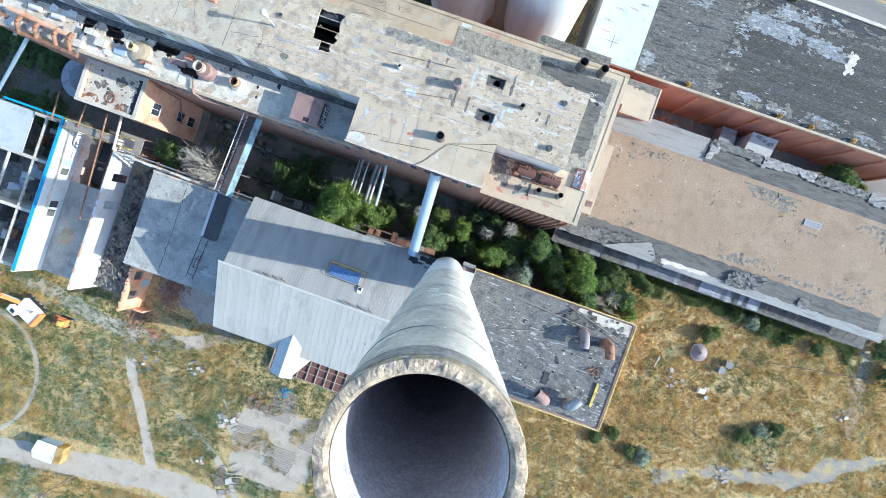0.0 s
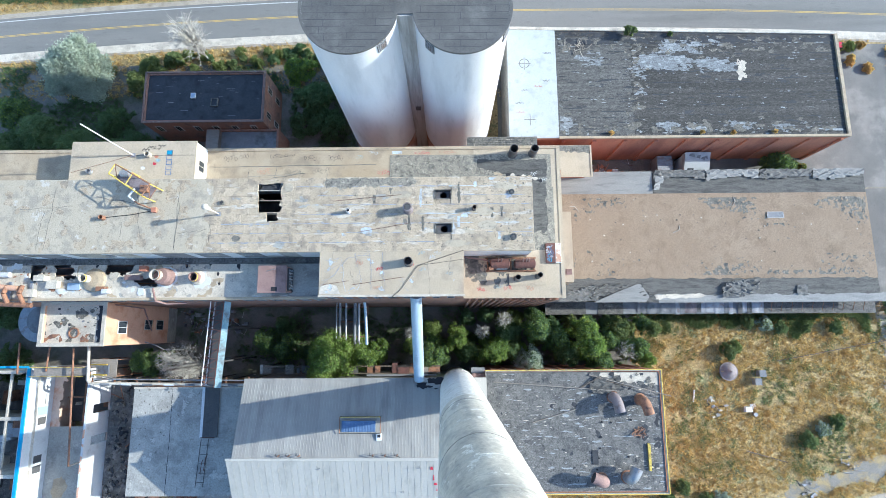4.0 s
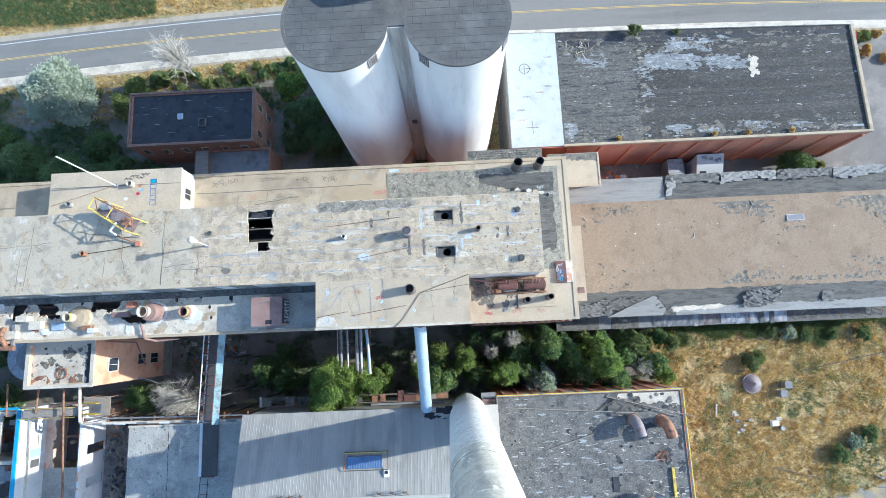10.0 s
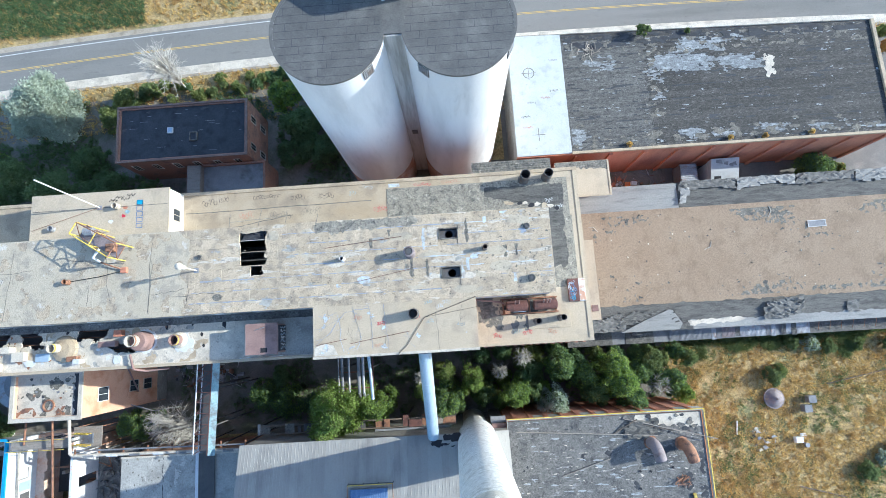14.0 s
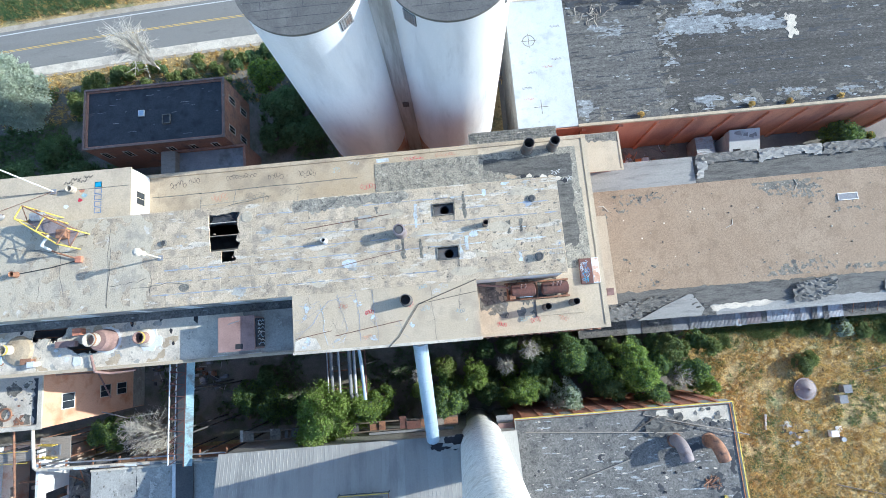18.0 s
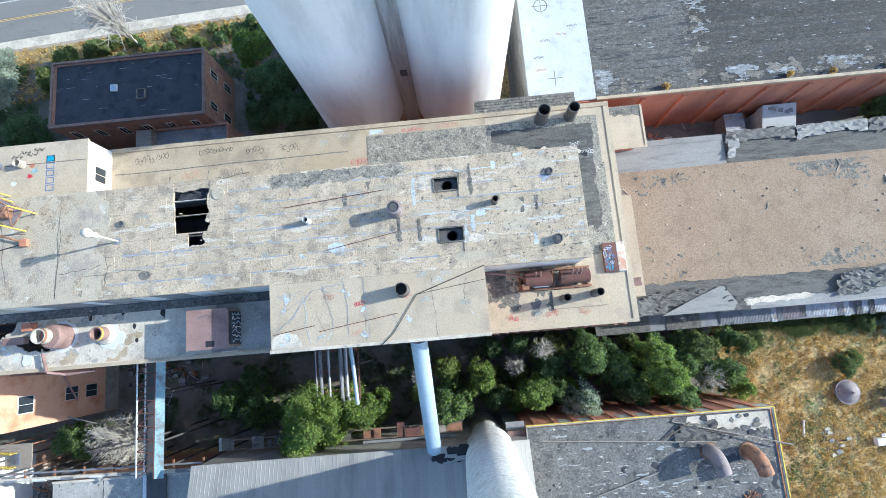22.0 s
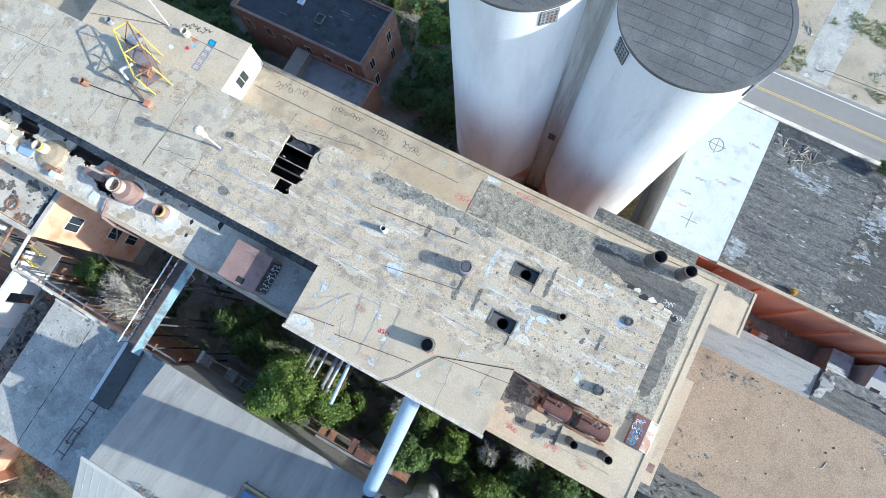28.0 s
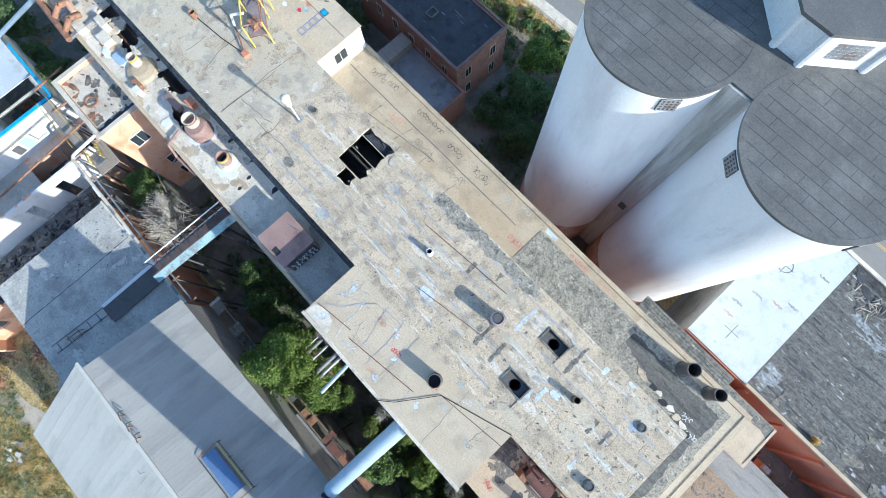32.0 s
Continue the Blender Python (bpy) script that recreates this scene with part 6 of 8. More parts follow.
quad(bm, A0 + Vector((.15, 0, 1.7)), A0 + Vector((1.05, -.1, 1.2)), B0 + Vector((1.05, -.1, 1.2)), B0 + Vector((.15, 0, 1.7)))
part("side_sheet", bm, "teal", conv, "pale teal side sheet")
for t in (.3, .7):
    p = A0.lerp(B0, t)
    part("trestle_leg", tube(p, (p.x, p.y, 0), .14, 6), "dark", conv)
    part("trestle_leg", tube(p - side, ((p - side).x, (p - side).y, 0), .14, 6), "dark", conv)
part("pits", contour(lambda u, v: rough(u, v, 1.5, 91) - .5 - .02 * (u + 54) - .03 * max(0, -8 - v), -54.3, -42.2, -21.6, -3.6, .1, 13.056, .0), "gravel", cr, "dark pits in the concrete", kind="stuff")
part("long_crack", contour(lambda u, v: .05 - abs(u + 47.6 + .15 * rough(u, v, .4, 2)) + .05 * rough(u, v, 1.2), -48.4, -46.8, -21.7, -3.5, .07, 13.058, .0), "tar", cr)
trough = grp("hopper_trough", (-40.7, -7.5, 11), "dark red sunken conveyor trough in the concrete roof", "trough")
part("floor", boxes((-41.98, -39.62, -12.05, -3.4, 10.9, 11.1)), "darkred", trough, "dark red trough floor")
part("side", boxes((-42.1, -41.98, -12.1, -3.4, 10.9, 13.35)), "white", trough)
part("side", boxes((-39.62, -39.5, -12.1, -3.4, 10.9, 13.2)), "darkred", trough)
part("cover", boxes((-41.6, -39.0, -12.0, -3.5, 13.3, 13.4)), "dark", trough, "brown-black sheet cover")
part("edge_rail", boxes((-42.1, -41.62, -12.0, -3.4, 13.36, 13.44)), "white", trough, "white edge rail")
part("end", boxes((-41.98, -39.62, -12.17, -12.05, 10.9, 13.3)), "darkred", trough)
lad = grp("ladder_track", (-41.4, -16, 13.06), "dark rail ladder lying on the concrete roof", "ladder")
for x in (-41.9, -40.6):
    part("rail", tube((x - .5, -20.3, 13.12), (x, -12.3, 13.12), .05, 5), "dark", lad)
for i in range(5):
    part("rung", boxes((-42.2 + i * .12, -40.85 + i * .12, -19.6 + i * 1.55, -19.53 + i * 1.55, 13.07, 13.14)), "dark", lad)
for x, y in ((-41.5, -17.0), (-40.9, -16.4)):
    part("hoop", pipe([(x, y - 1.2, 13.1), (x, y - 1.0, 13.6), (x + .2, y + 1.0, 13.6), (x + .2, y + 1.2, 13.1)], .05, 5), "darkred", lad)
part("roof_kerb", boxes((-54.5, -34, -3.7, -3.4, 13.05, 13.3)), "palecon", cr)
gan = grp("pipe_gantry", (-50, -2.6, 14), "white pipe run on posts along the alley", "pipe run")
part("pipe", pipe([(-62.7, 4.0, 14.3), (-62.3, -2.2, 14.2), (-61.8, -2.6, 14.2), (-34, -3.0, 14.2)], .24, 10), "palecon", gan)
part("pipe", pipe([(-61.5, -1.9, 13.9), (-34, -2.3, 13.9)], .13, 8), "steel", gan)
for i in range(7):
    x = -60 + i * 3.8
    part("wrap", tube((x, -2.68 - .014 * (x + 60), 14.2), (x + 1.7, -2.7 - .014 * (x + 61.7), 14.2), .27, 10), "white" if i % 2 else "bluegrey", gan)
for x in range(-62, -33, 4):
    part("bracket", boxes((x, x + .2, -2.9, -1.7, 13.5, 13.68)), "rust", gan)
    part("post", boxes((x, x + .18, -2.4, -2.2, 0, 13.5)), "dark", gan)
# yellow stair and platforms
st = grp("yellow_stair", (-62, 0, 0), "yellow steel stair and landing", "stair")
part("landing", boxes((-64.4, -59.6, -1.9, 1.4, 10.6, 10.75)), "wood", st)
for i in range(8):
    part("tread", boxes((-63.4 + i * .42, -63.1 + i * .42, -1.2, .4, 10.75 + i * .16, 10.81 + i * .16)), "steel", st)
for y in (-1.3, .5):
    part("stringer", tube((-63.6, y, 11.4), (-60.0, y, 12.8), .1, 6), "yellow", st)
    part("hand_rail", tube((-63.6, y, 12.3), (-60.0, y, 13.7), .09, 6), "yellow", st)
    for i in range(5):
        part("baluster", tube((-63.5 + i * .85, y, 11.4 + i * .33), (-63.5 + i * .85, y, 12.3 + i * .33), .06, 5), "yellow", st)
for x, y in ((-64.3, -1.8), (-59.8, -1.8), (-64.3, 1.2), (-59.8, 1.2)):
    part("post", boxes((x, x + .15, y, y + .15, 0, 10.6)), "rust", st)
wk = grp("walkway", (-67.5, -.6, 14), "tan timber walkway on steel beams", "walkway")
part("deck", boxes((-72.5, -62.8, -1.3, 0.2, 13.6, 13.8)), "wood", wk)
for y in (-1.4, .2):
    part("rail", tube((-72.5, y, 14.8), (-62.8, y, 14.8), .05, 5), "yellow", wk)
for x in (-72.4, -69.4, -66.2, -63):
    part("post", boxes((x, x + .18, -.7, -.5, 0, 13.6)), "dark", wk)
for (x0, y0, x1, y1, z) in ((-64.9, 3.5, -64.0, -16.5, 15.0), (-69.5, 3.9, -70.2, -.5, 14.6), (-75.5, 4.5, -75.8, -1, 14)):
    b = grp("pole_beam", (x0, y0, z), "long steel pole spanning the yard", "beam", "yard beams")
    part("beam", tube((x0, y0, z), (x1, y1, z - .6), .16, 8), "rust", b)
    part("post", tube((x1, y1, z - .6), (x1, y1, 0), .14, 6), "dark", b)
wp2 = grp("sloping_pipe", (-80, 5, 20), "long pale blue sloping pipe", "pipe")
part("pipe", tube((-72.0, 10.8, 27.0), (-88.5, -1.5, 12.5), .3, 10), "duct", wp2)
pit = grp("tank", (-79, 9.5, 0), "wide low grey round tank in the shaded yard", "tank")
part("shell", lathe((-78.5, 8.8), [(4.2, 0), (4.2, 6), (3.9, 6.1), (0.6, 6.9)], 36), "bluegrey", pit)
part("rail", lathe((-78.5, 8.8), [(4.25, 6.3), (4.3, 6.4)], 36), "steel", pit)

# orange annex: windows on its east wall, roof debris
for y, z in ((6.0, 16.2), (6.7, 8.6), (6.7, 4.8)):
    window(oa, "x", -55.0, y, y + (2.2 if z > 15 else 1.9), z, z + 2.4, 1, frame_mat="white" if z > 15 else "palecon")
part("lichen", contour(lambda u, v: rough(u, v, .6, 6) - .3, -65.2, -55.6, 4.7, 10.6, .15, 21.512, .008), "gravel", oa, "dark lichen on the roof", kind="stuff")
part("rust_stain", contour(lambda u, v: rough(u, v, .5, 16) - .25, -65.2, -55.6, 4.7, 6.0, .12, 21.518, .008), "rust", oa, kind="stuff")
part("grey_base", boxes((-54.996, -54.9, 4.2, 11.1, 0, 3.0)), "conc", oa, "grey patched base")
part("drain", pipe([(-54.8, 10.9, 20), (-54.7, 10.6, 12), (-54.7, 6.5, 9)], .12), "pinkrust", oa)
part("dark_gutter", contour(lambda u, v: u + 56.5 + .4 * rough(u, v, .9, 3), -57.5, -55.52, 4.65, 10.68, .1, 21.522, .01), "tar", oa)
for i in range(26):
    x, y = rng.uniform(-65, -56.5), rng.uniform(4.9, 10.5)
    k, r = 7, rng.uniform(.08, .28)
    part("debris", prism([(x + r * rng.uniform(.5, 1.3) * math.cos(6.28 * q / k), y + r * rng.uniform(.4, .9) * math.sin(6.28 * q / k)) for q in range(k)], 21.504, 21.52 + rng.uniform(0, .1)), rng.choice(["gravel", "tar", "rust", "tan", "bluegrey"]), oa)
lampp = grp("bent_pipe", (-54.8, 4.6, 0), "thin bent grey pipe rising beside the orange annex", "pipe")
part("pipe", pipe([(-52.4, 2.6, 0), (-52.6, 3.0, 8.0), (-53.2, 3.9, 10.2), (-54.9, 4.5, 10.6)], .09, 6), "steel", lampp)
sp = grp("wooden_spool", (-60.3, 6.2, 21.5), "round rusted spool on the annex roof", "spool")
part("ring", lathe((-60.3, 6.2), [(.9, 21.52), (.9, 21.7), (.7, 21.7), (.65, 21.55)], 24, caps=(False, False)), "rust", sp)

# western sheds
for y in (-10.6, -17.4, -19.2):
    part("wall_window", boxes((-74.5, -74.44, y, y + 1.3, 7.2, 9.0)), "dark", bs_, "dark broken window")
part("curtain_sheet", boxes((-74.49, -74.4, -8.9, -7.4, 7.0, 9.3)), "duct", bs_, "pale hanging sheet")
part("eave_ledge", boxes((-74.5, -74.1, -30.5, -.2, 9.9, 10.05)), "palecon", bs_)
part("bright_stain", contour(lambda u, v: 1 - ((u + 71.5) / 1.4) ** 2 - ((v + 22.5) / 2) ** 2 + .5 * rough(u, v, .7), -74, -69, -26, -19, .15, 5.92, .01), "tanroof", bs_)
part("room_floor", boxes((-74, -63.9, -11.2, -.6, 1.0, 1.2)), "dark", bs_)
part("room_beam", boxes((-72, -63.8, -6.2, -5.9, 5.2, 5.5), (-69, -68.7, -11.4, -.6, 5.0, 5.19)), "rust", bs_)
part("room_slab", prism([(-67.5, -11.2), (-64, -11.2), (-64, -9.0), (-66.5, -9.6)], 5.3, 5.5), "peach", bs_)
for i in range(10):
    x, y = rng.uniform(-73, -64.6), rng.uniform(-10.6, -1)
    part("fallen_block", boxes((x, x + rng.uniform(.5, 1.3), y, y + rng.uniform(.4, 1.5), 1.2, 1.4 + rng.uniform(.2, 1.5))), rng.choice(["orange", "palecon", "rust", "conc"]), bs_)
part("peeled_paint", contour(lambda u, v: rough(u, v, .6, 8) - .15, -63.8, -63.42, -30.4, -.3, .1, 12.006, .0), "orange", bs_, kind="stuff")
ob_ = grp("open_bay", (-82, -15, 0), "roofless bay with bare white walls and old plant", "ruin")
part("floor", boxes((-95, -75.2, -31, -.2, 2.0, 2.2)), "rubble", ob_)
part("wall", boxes((-75.6, -75.2, -31, -.2, 0, 11.6)), "white", ob_, "white plastered wall")
for y in (-1.2, -9.5, -19.5, -30.5):
    part("cross_wall", boxes((-95, -75.6, y, y + .6, 0, 10.6)), "palecon", ob_)
for x in (-79.5, -84.5, -89):
    part("beam", boxes((x, x + .35, -30.9, -.3, 10.0, 10.4)), "palecon", ob_)
for i in range(26):
    x, y = rng.uniform(-92, -76), rng.uniform(-30, -2)
    b = (x, x + rng.uniform(.8, 3.2), y, y + rng.uniform(.8, 3), 2.2, 2.6 + rng.uniform(.3, 4.5))
    part("plant_block", boxes(b, bevel=.08), rng.choice(["palecon", "steel", "dark", "conc", "rust", "white"]), ob_)
part("bright_roof", boxes((-95, -81.5, -9, -.6, 10.6, 10.8)), "whiteroof", ob_)
# rubble slabs in the ruined bay
for i in range(290):
    x, y = rng.uniform(-63, -56.6), rng.uniform(-29.6, -4)
    if y > -21 and rng.random() < .3:
        x += 1.6
    r, k, z = rng.uniform(.15, .55) if i % 9 else rng.uniform(.8, 1.5), rng.randint(4, 6), 5.9 + rng.uniform(0, .8)
    own = prism([(r * rng.uniform(.6, 1.3) * math.cos(6.28 * q / k), (r if i % 9 else r * .35) * rng.uniform(.5, .9) * math.sin(6.28 * q / k)) for q in range(k)], -.09, .09)
    part("slab_fragment", merge(None, own, Matrix.Translation((x, y, z)) @ Euler((rng.uniform(-.5, .5), rng.uniform(-.6, .6), rng.uniform(0, 6))).to_matrix().to_4x4()), rng.choice(["rubble", "rubble", "gravel", "tar"]), rb)
for i in range(8):
    x, y = rng.uniform(-61, -56), rng.uniform(-28, -6)
    part("bent_beam", tube((x, y, 6.4), (x + rng.uniform(-2.4, 1.2), y + rng.uniform(-3, 3), 6.7 + rng.uniform(0, .8)), .1, 6), "rust", rb)
ow = grp("ruined_wall", (-55.8, -27, 0), "broken orange brick wall fragment with two window gaps", "ruined wall")
part("wall", boxes((-56.0, -55.6, -32.6, -22.0, 0, 3.4), (-56.0, -55.6, -32.6, -30.4, 3.4, 7.4), (-56.0, -55.6, -28.6, -26.2, 3.4, 7.4), (-56.0, -55.6, -24.4, -22.0, 3.4, 7.4), (-56.0, -55.6, -30.4, -28.6, 6.2, 7.4), (-56.0, -55.6, -26.2, -24.4, 6.2, 7.4)), "orange", ow)
# thin dark sheet put behind the gaps in place of an unlit room
part("backing", boxes((-56.05, -56.0, -30.6, -24.2, 3.2, 6.4)), "dark", ow, "dark sheet for the unlit space behind the window gaps")
part("return_wall", boxes((-55.6, -53.4, -33.0, -32.6, 0, 3.2)), "orange", ow)
part("pale_sheet", boxes((-55.59, -55.5, -27.9, -26.4, .6, 3.0)), "duct", ow, "pale blue sheet leaning on the wall")
for i in range(15):
    y = -32.6 + i * .7
    part("broken_course", boxes((-56.02, -55.58, y, y + .55, 7.4, 7.5 + rng.uniform(.0, .5))), "orange", ow)
# loose bricks
verts, faces = [], []
for i in range(700):
    x, y = rng.gauss(-55.6, 1.8), rng.gauss(-35.2, 1.4) if i % 3 == 0 else rng.gauss(-26.5, 2.4)
    if i % 3:
        x = rng.gauss(-50.5, 1.4)
    m = Matrix.Translation((x, y, .1 + abs(rng.gauss(0, .25)))) @ Euler((rng.uniform(-1, 1), rng.uniform(-1, 1), rng.uniform(0, 6))).to_matrix().to_4x4()
    b0 = len(verts)
    verts += [m @ Vector((sx * .17, sy * .09, sz * .07)) for sz in (-1, 1) for sy in (-1, 1) for sx in (-1, 1)]
    faces += [tuple(b0 + k for k in f) for f in ((0, 2, 3, 1), (4, 5, 7, 6), (0, 1, 5, 4), (2, 6, 7, 3), (0, 4, 6, 2), (1, 3, 7, 5))]
me = bpy.data.meshes.new("loose_bricks")
me.from_pydata(verts, [], faces)
me.materials.append(M["brick"])
tagged(new("loose_bricks", me), "spilled heap of loose orange-red bricks", "bricks", kind="stuff")

# junk on the alley floor by the annex
heap_at = [(-46.5, 8.6), (-49.5, 7.4), (-43.6, 8.8), (-51.5, 9.4), (-41.5, 6.8)]
for k, (x, y) in enumerate(heap_at):
    g = grp("junk_heap", (x, y, 0), "heap of dark scrap and broken frames in the shade", "debris", "alley junk heaps")
    for i in range(16):
        p = Vector((x + rng.gauss(0, 1.1), y + rng.gauss(0, .8), .05 + rng.uniform(0, .9)))
        if i % 2:
            part("scrap", boxes((p.x, p.x + rng.uniform(.3, 1.1), p.y, p.y + rng.uniform(.3, .9), .03, p.z + .1)), rng.choice(["steel", "conc", "dark", "rust", "bluegrey"]), g)
        else:
            part("rod", tube(p, p + Vector((rng.uniform(-1.3, 1.3), rng.uniform(-1.3, 1.3), rng.uniform(0, .4))), .05, 5), rng.choice(["steel", "deadwood", "rust"]), g)
fr_ = grp("window_frame", (-46.9, 5.4, 0), "loose pale window frame lying on the ground", "window frame")
part("frame", merge(None, boxes((-.8, .8, -1.3, -1.15, .1, .2), (-.8, .8, 1.15, 1.3, .1, .2), (-.8, .8, -.07, .07, .1, .2), (-.8, -.65, -1.15, -.07, .1, .2), (.65, .8, -1.15, -.07, .1, .2), (-.8, -.65, .07, 1.15, .1, .2), (.65, .8, .07, 1.15, .1, .2)), Matrix.Translation((-46.9, 5.4, 0)) @ Matrix.Rotation(-.4, 4, "Z")), "white", fr_)

# ---------------------------------------------------------------- plants
def leaf_mesh(name, centres, n, size, mat, seed, flat=.75):
    """A crown of n folded leaf sprays scattered in clumps; centres: (x, y, z, r)."""
    g = np.random.default_rng(seed)
    w = np.array([c[3] ** 2 for c in centres])
    which = g.choice(len(centres), n, p=w / w.sum())
    c = np.array(centres)[which]
    d = g.normal(size=(n, 3))
    d /= np.linalg.norm(d, axis=1, keepdims=True)
    rad = c[:, 3:4] * (g.uniform(.1, 1, (n, 1)) ** .5 + np.abs(g.normal(0, .5, (n, 1))))
    p = c[:, :3] + d * rad * [1, 1, flat]
    u = g.normal(size=(n, 3)) + d * .3
    u /= np.linalg.norm(u, axis=1, keepdims=True)
    v = np.cross(u, g.normal(size=(n, 3)))
    v /= np.linalg.norm(v, axis=1, keepdims=True)
    s = size * g.uniform(.6, 1.4, (n, 1))
    k = np.cross(u, v) * s * .35
    vs = np.stack([p - u * s, p - v * s * .55 + k, p + u * s, p + v * s * .55 + k], 1).reshape(-1, 3)
    i = np.arange(n)[:, None] * 4
    fs = np.concatenate([i + [0, 1, 2], i + [0, 2, 3]]).tolist()
    me = bpy.data.meshes.new(name)
    me.from_pydata(vs.tolist(), [], fs)
    me.materials.append(M[mat])
    return me


def tree(x, y, r, h, mat, seed, label, cat="tree", dens=1.0, mix=None, leaf=.25, base=0.0):
    q = random.Random(seed)
    g = grp("tree" if cat == "tree" else "bush", (x, y, base), label, cat)
    trunk = tube((x, y, base), (x + q.uniform(-.3, .3), y + q.uniform(-.3, .3), base + h * .55), .05 + h * .022, 8, .03 + h * .01)
    part("trunk", trunk, "bark", g)
    cs = []
    lobes = [q.uniform(0, 6.28) for _ in range(3)]
    for k in range(int(26 + r * 12)):
        a, e = q.uniform(0, 6.28), q.uniform(.05, 1) ** .55
        cr_ = r * q.uniform(.06, .2) * (1.25 - .5 * e)
        rr = (r - cr_ * .5) * e * (.86 + .1 * math.sin(2 * a + lobes[0]) + .12 * math.sin(3 * a + lobes[1]) + .08 * math.sin(5 * a + lobes[2]))
        cs.append((x + rr * math.cos(a), y + rr * math.sin(a), base + h * (.5 + .45 * (1 - e ** 2) * q.uniform(.35, 1.2)) - .14 * h * e * q.random(), cr_))
    bm = None
    for c in cs[:9]:
        bm = tube((x, y, base + h * q.uniform(.25, .5)), (c[0], c[1], c[2]), .09, 5, .03, bm)
    part("limb", bm, "bark", g)
    n = int(900 * r * r ** .75 * dens)
    for j, (m, share) in enumerate(((mat, .75 if mix else 1.0), (mix, .25)) if mix else ((mat, 1.0),)):
        ob = new("crown" if j == 0 else "young_leaves", leaf_mesh("crown", cs, max(60, int(n * share)), leaf, m, seed * 3 + j))
        ob.parent, ob.matrix_parent_inverse = g, Matrix.Translation(-g.location)
    return g


def dead(x, y, r, h, seed, label, cat="bush", n=60, mat="deadwood", trunk=.12):
    """A bare plant: a fan of forking grey twigs."""
    q = random.Random(seed)
    g = grp("dead_tree" if cat == "tree" else "dead_shrub", (x, y, 0), label, cat)
    part("trunk", tube((x, y, 0), (x, y, h * .35), trunk, 6, trunk * .7), mat, g)
    bm = None
    for i in range(n):
        a = q.uniform(0, 6.28)
        p = Vector((x, y, h * q.uniform(.15, .4)))
        e = q.uniform(.35, 1)
        tip = Vector((x + r * e * math.cos(a), y + r * e * math.sin(a), h * (1.05 - .55 * e * e) * q.uniform(.75, 1.05)))
        mid = p.lerp(tip, .5) + Vector((q.uniform(-.4, .4), q.uniform(-.4, .4), .15 * h))
        bm = tube(p, mid, trunk * .4, 4, trunk * .28, bm, False)
        bm = tube(mid, tip, trunk * .28, 4, trunk * .1, bm, False)
        for k in range(4):
            s = mid.lerp(tip, q.uniform(.1, .9))
            bm = tube(s, s + Vector((q.uniform(-1, 1), q.uniform(-1, 1), q.uniform(0, .7))) * r * .3, trunk * .16, 3, trunk * .08, bm, False)
    part("branchwork", bm, mat, g, kind="stuff")
    return g


GL, DL, BL = "bright green leafy tree in the alley", "dark green leafy tree in the alley shade", "blue-green leafy tree beside the duct"
for k, (x, y, r, h, m, lab, mx) in enumerate((
        (-18.8, 1.6, 6.4, 20.5, "leaf", GL, "leafolive"), (-12.8, 2.0, 3.2, 16.5, "leaf", GL, "leafdark"), (-33.6, 4.6, 3.2, 9.5, "leafdark", DL, "leaf"), (-29.5, 3.2, 3.5, 10, "leafdark", DL, "leaf"),
        (-31.0, 7.4, 2.2, 7.5, "leafdark", DL, None), (-1.3, 1.8, 3.5, 16, "leafdark", BL, "leaf"), (-1.5, 6.3, 2.3, 11.5, "leafolive", GL, "leaf"), (-5.4, 3.4, 1.8, 12.5, "leafolive", GL, "leaf"), (3.6, 5.1, 2.7, 14, "leaf", GL, "leafolive"), (10.6, 2.4, 3.0, 15, "leaf", GL, "leafdark"),
        (5.6, 2.2, 2.3, 10, "leafdark", DL, "leafolive"), (13.6, 2.4, 2.0, 11.5, "leafdark", GL, "leafolive"), (18.7, 6.8, 3.1, 14, "leafdark", GL, "leaf"), (17.3, .6, 3.0, 13, "leafgrey", "grey-green tree in the alley", "leafdark"), (27.4, 6.3, 3.2, 14, "leaf", GL, "leafdark"),
        (28.0, 3.2, 3.4, 15.5, "leaf", GL, "leafdark"), (29.9, 1.1, 2.9, 14, "leafdark", GL, "leaf"), (34.9, 6.4, 2.5, 10, "weed", GL, "leafolive"), (38.4, 2.6, 2.7, 10, "leafdark", GL, "leaf"), (39.8, .5, 2.1, 8.5, "leaf", GL, "weed"), (24.6, 1.6, 2.8, 11.5, "leafdark", DL, "leafolive"),
        (22.6, 4.6, 3.0, 11, "leafdark", DL, "leaf"), (12.8, 5.6, 2.4, 10, "leafdark", DL, None), (32.6, 4.4, 2.6, 11, "leafdark", GL, "leaf"), (-57.4, .6, 3.1, 9.5, "leafdark", "dense green bush by the orange annex", "leaf"), (-54.4, 1.0, 2.4, 8.5, "leafdark", "dense green bush by the orange annex", "leaf"), (-25.4, 2.0, 2.3, 7, "leafdark", DL, None))):
    tree(x, y, r, h, m, 40 + k, lab, "tree", 1.7, mx, .18)
for k, (x, y) in enumerate(((14.8, 8.6), (18.4, 9.4), (22.2, 8.4), (25.8, 9.2), (29.6, 8.8), (33.2, 9.0), (37, 8.0), (9.2, 9.2), (5.6, 8.8), (41.5, 7.6))):
    tree(x, y - (1.3 if x > 20 else 0), rng.uniform(1.7, 2.3), rng.uniform(5, 8), "leafdark" if k % 3 else "leafolive", 600 + k, DL, "tree", 1.0, "weed" if k % 2 else None)
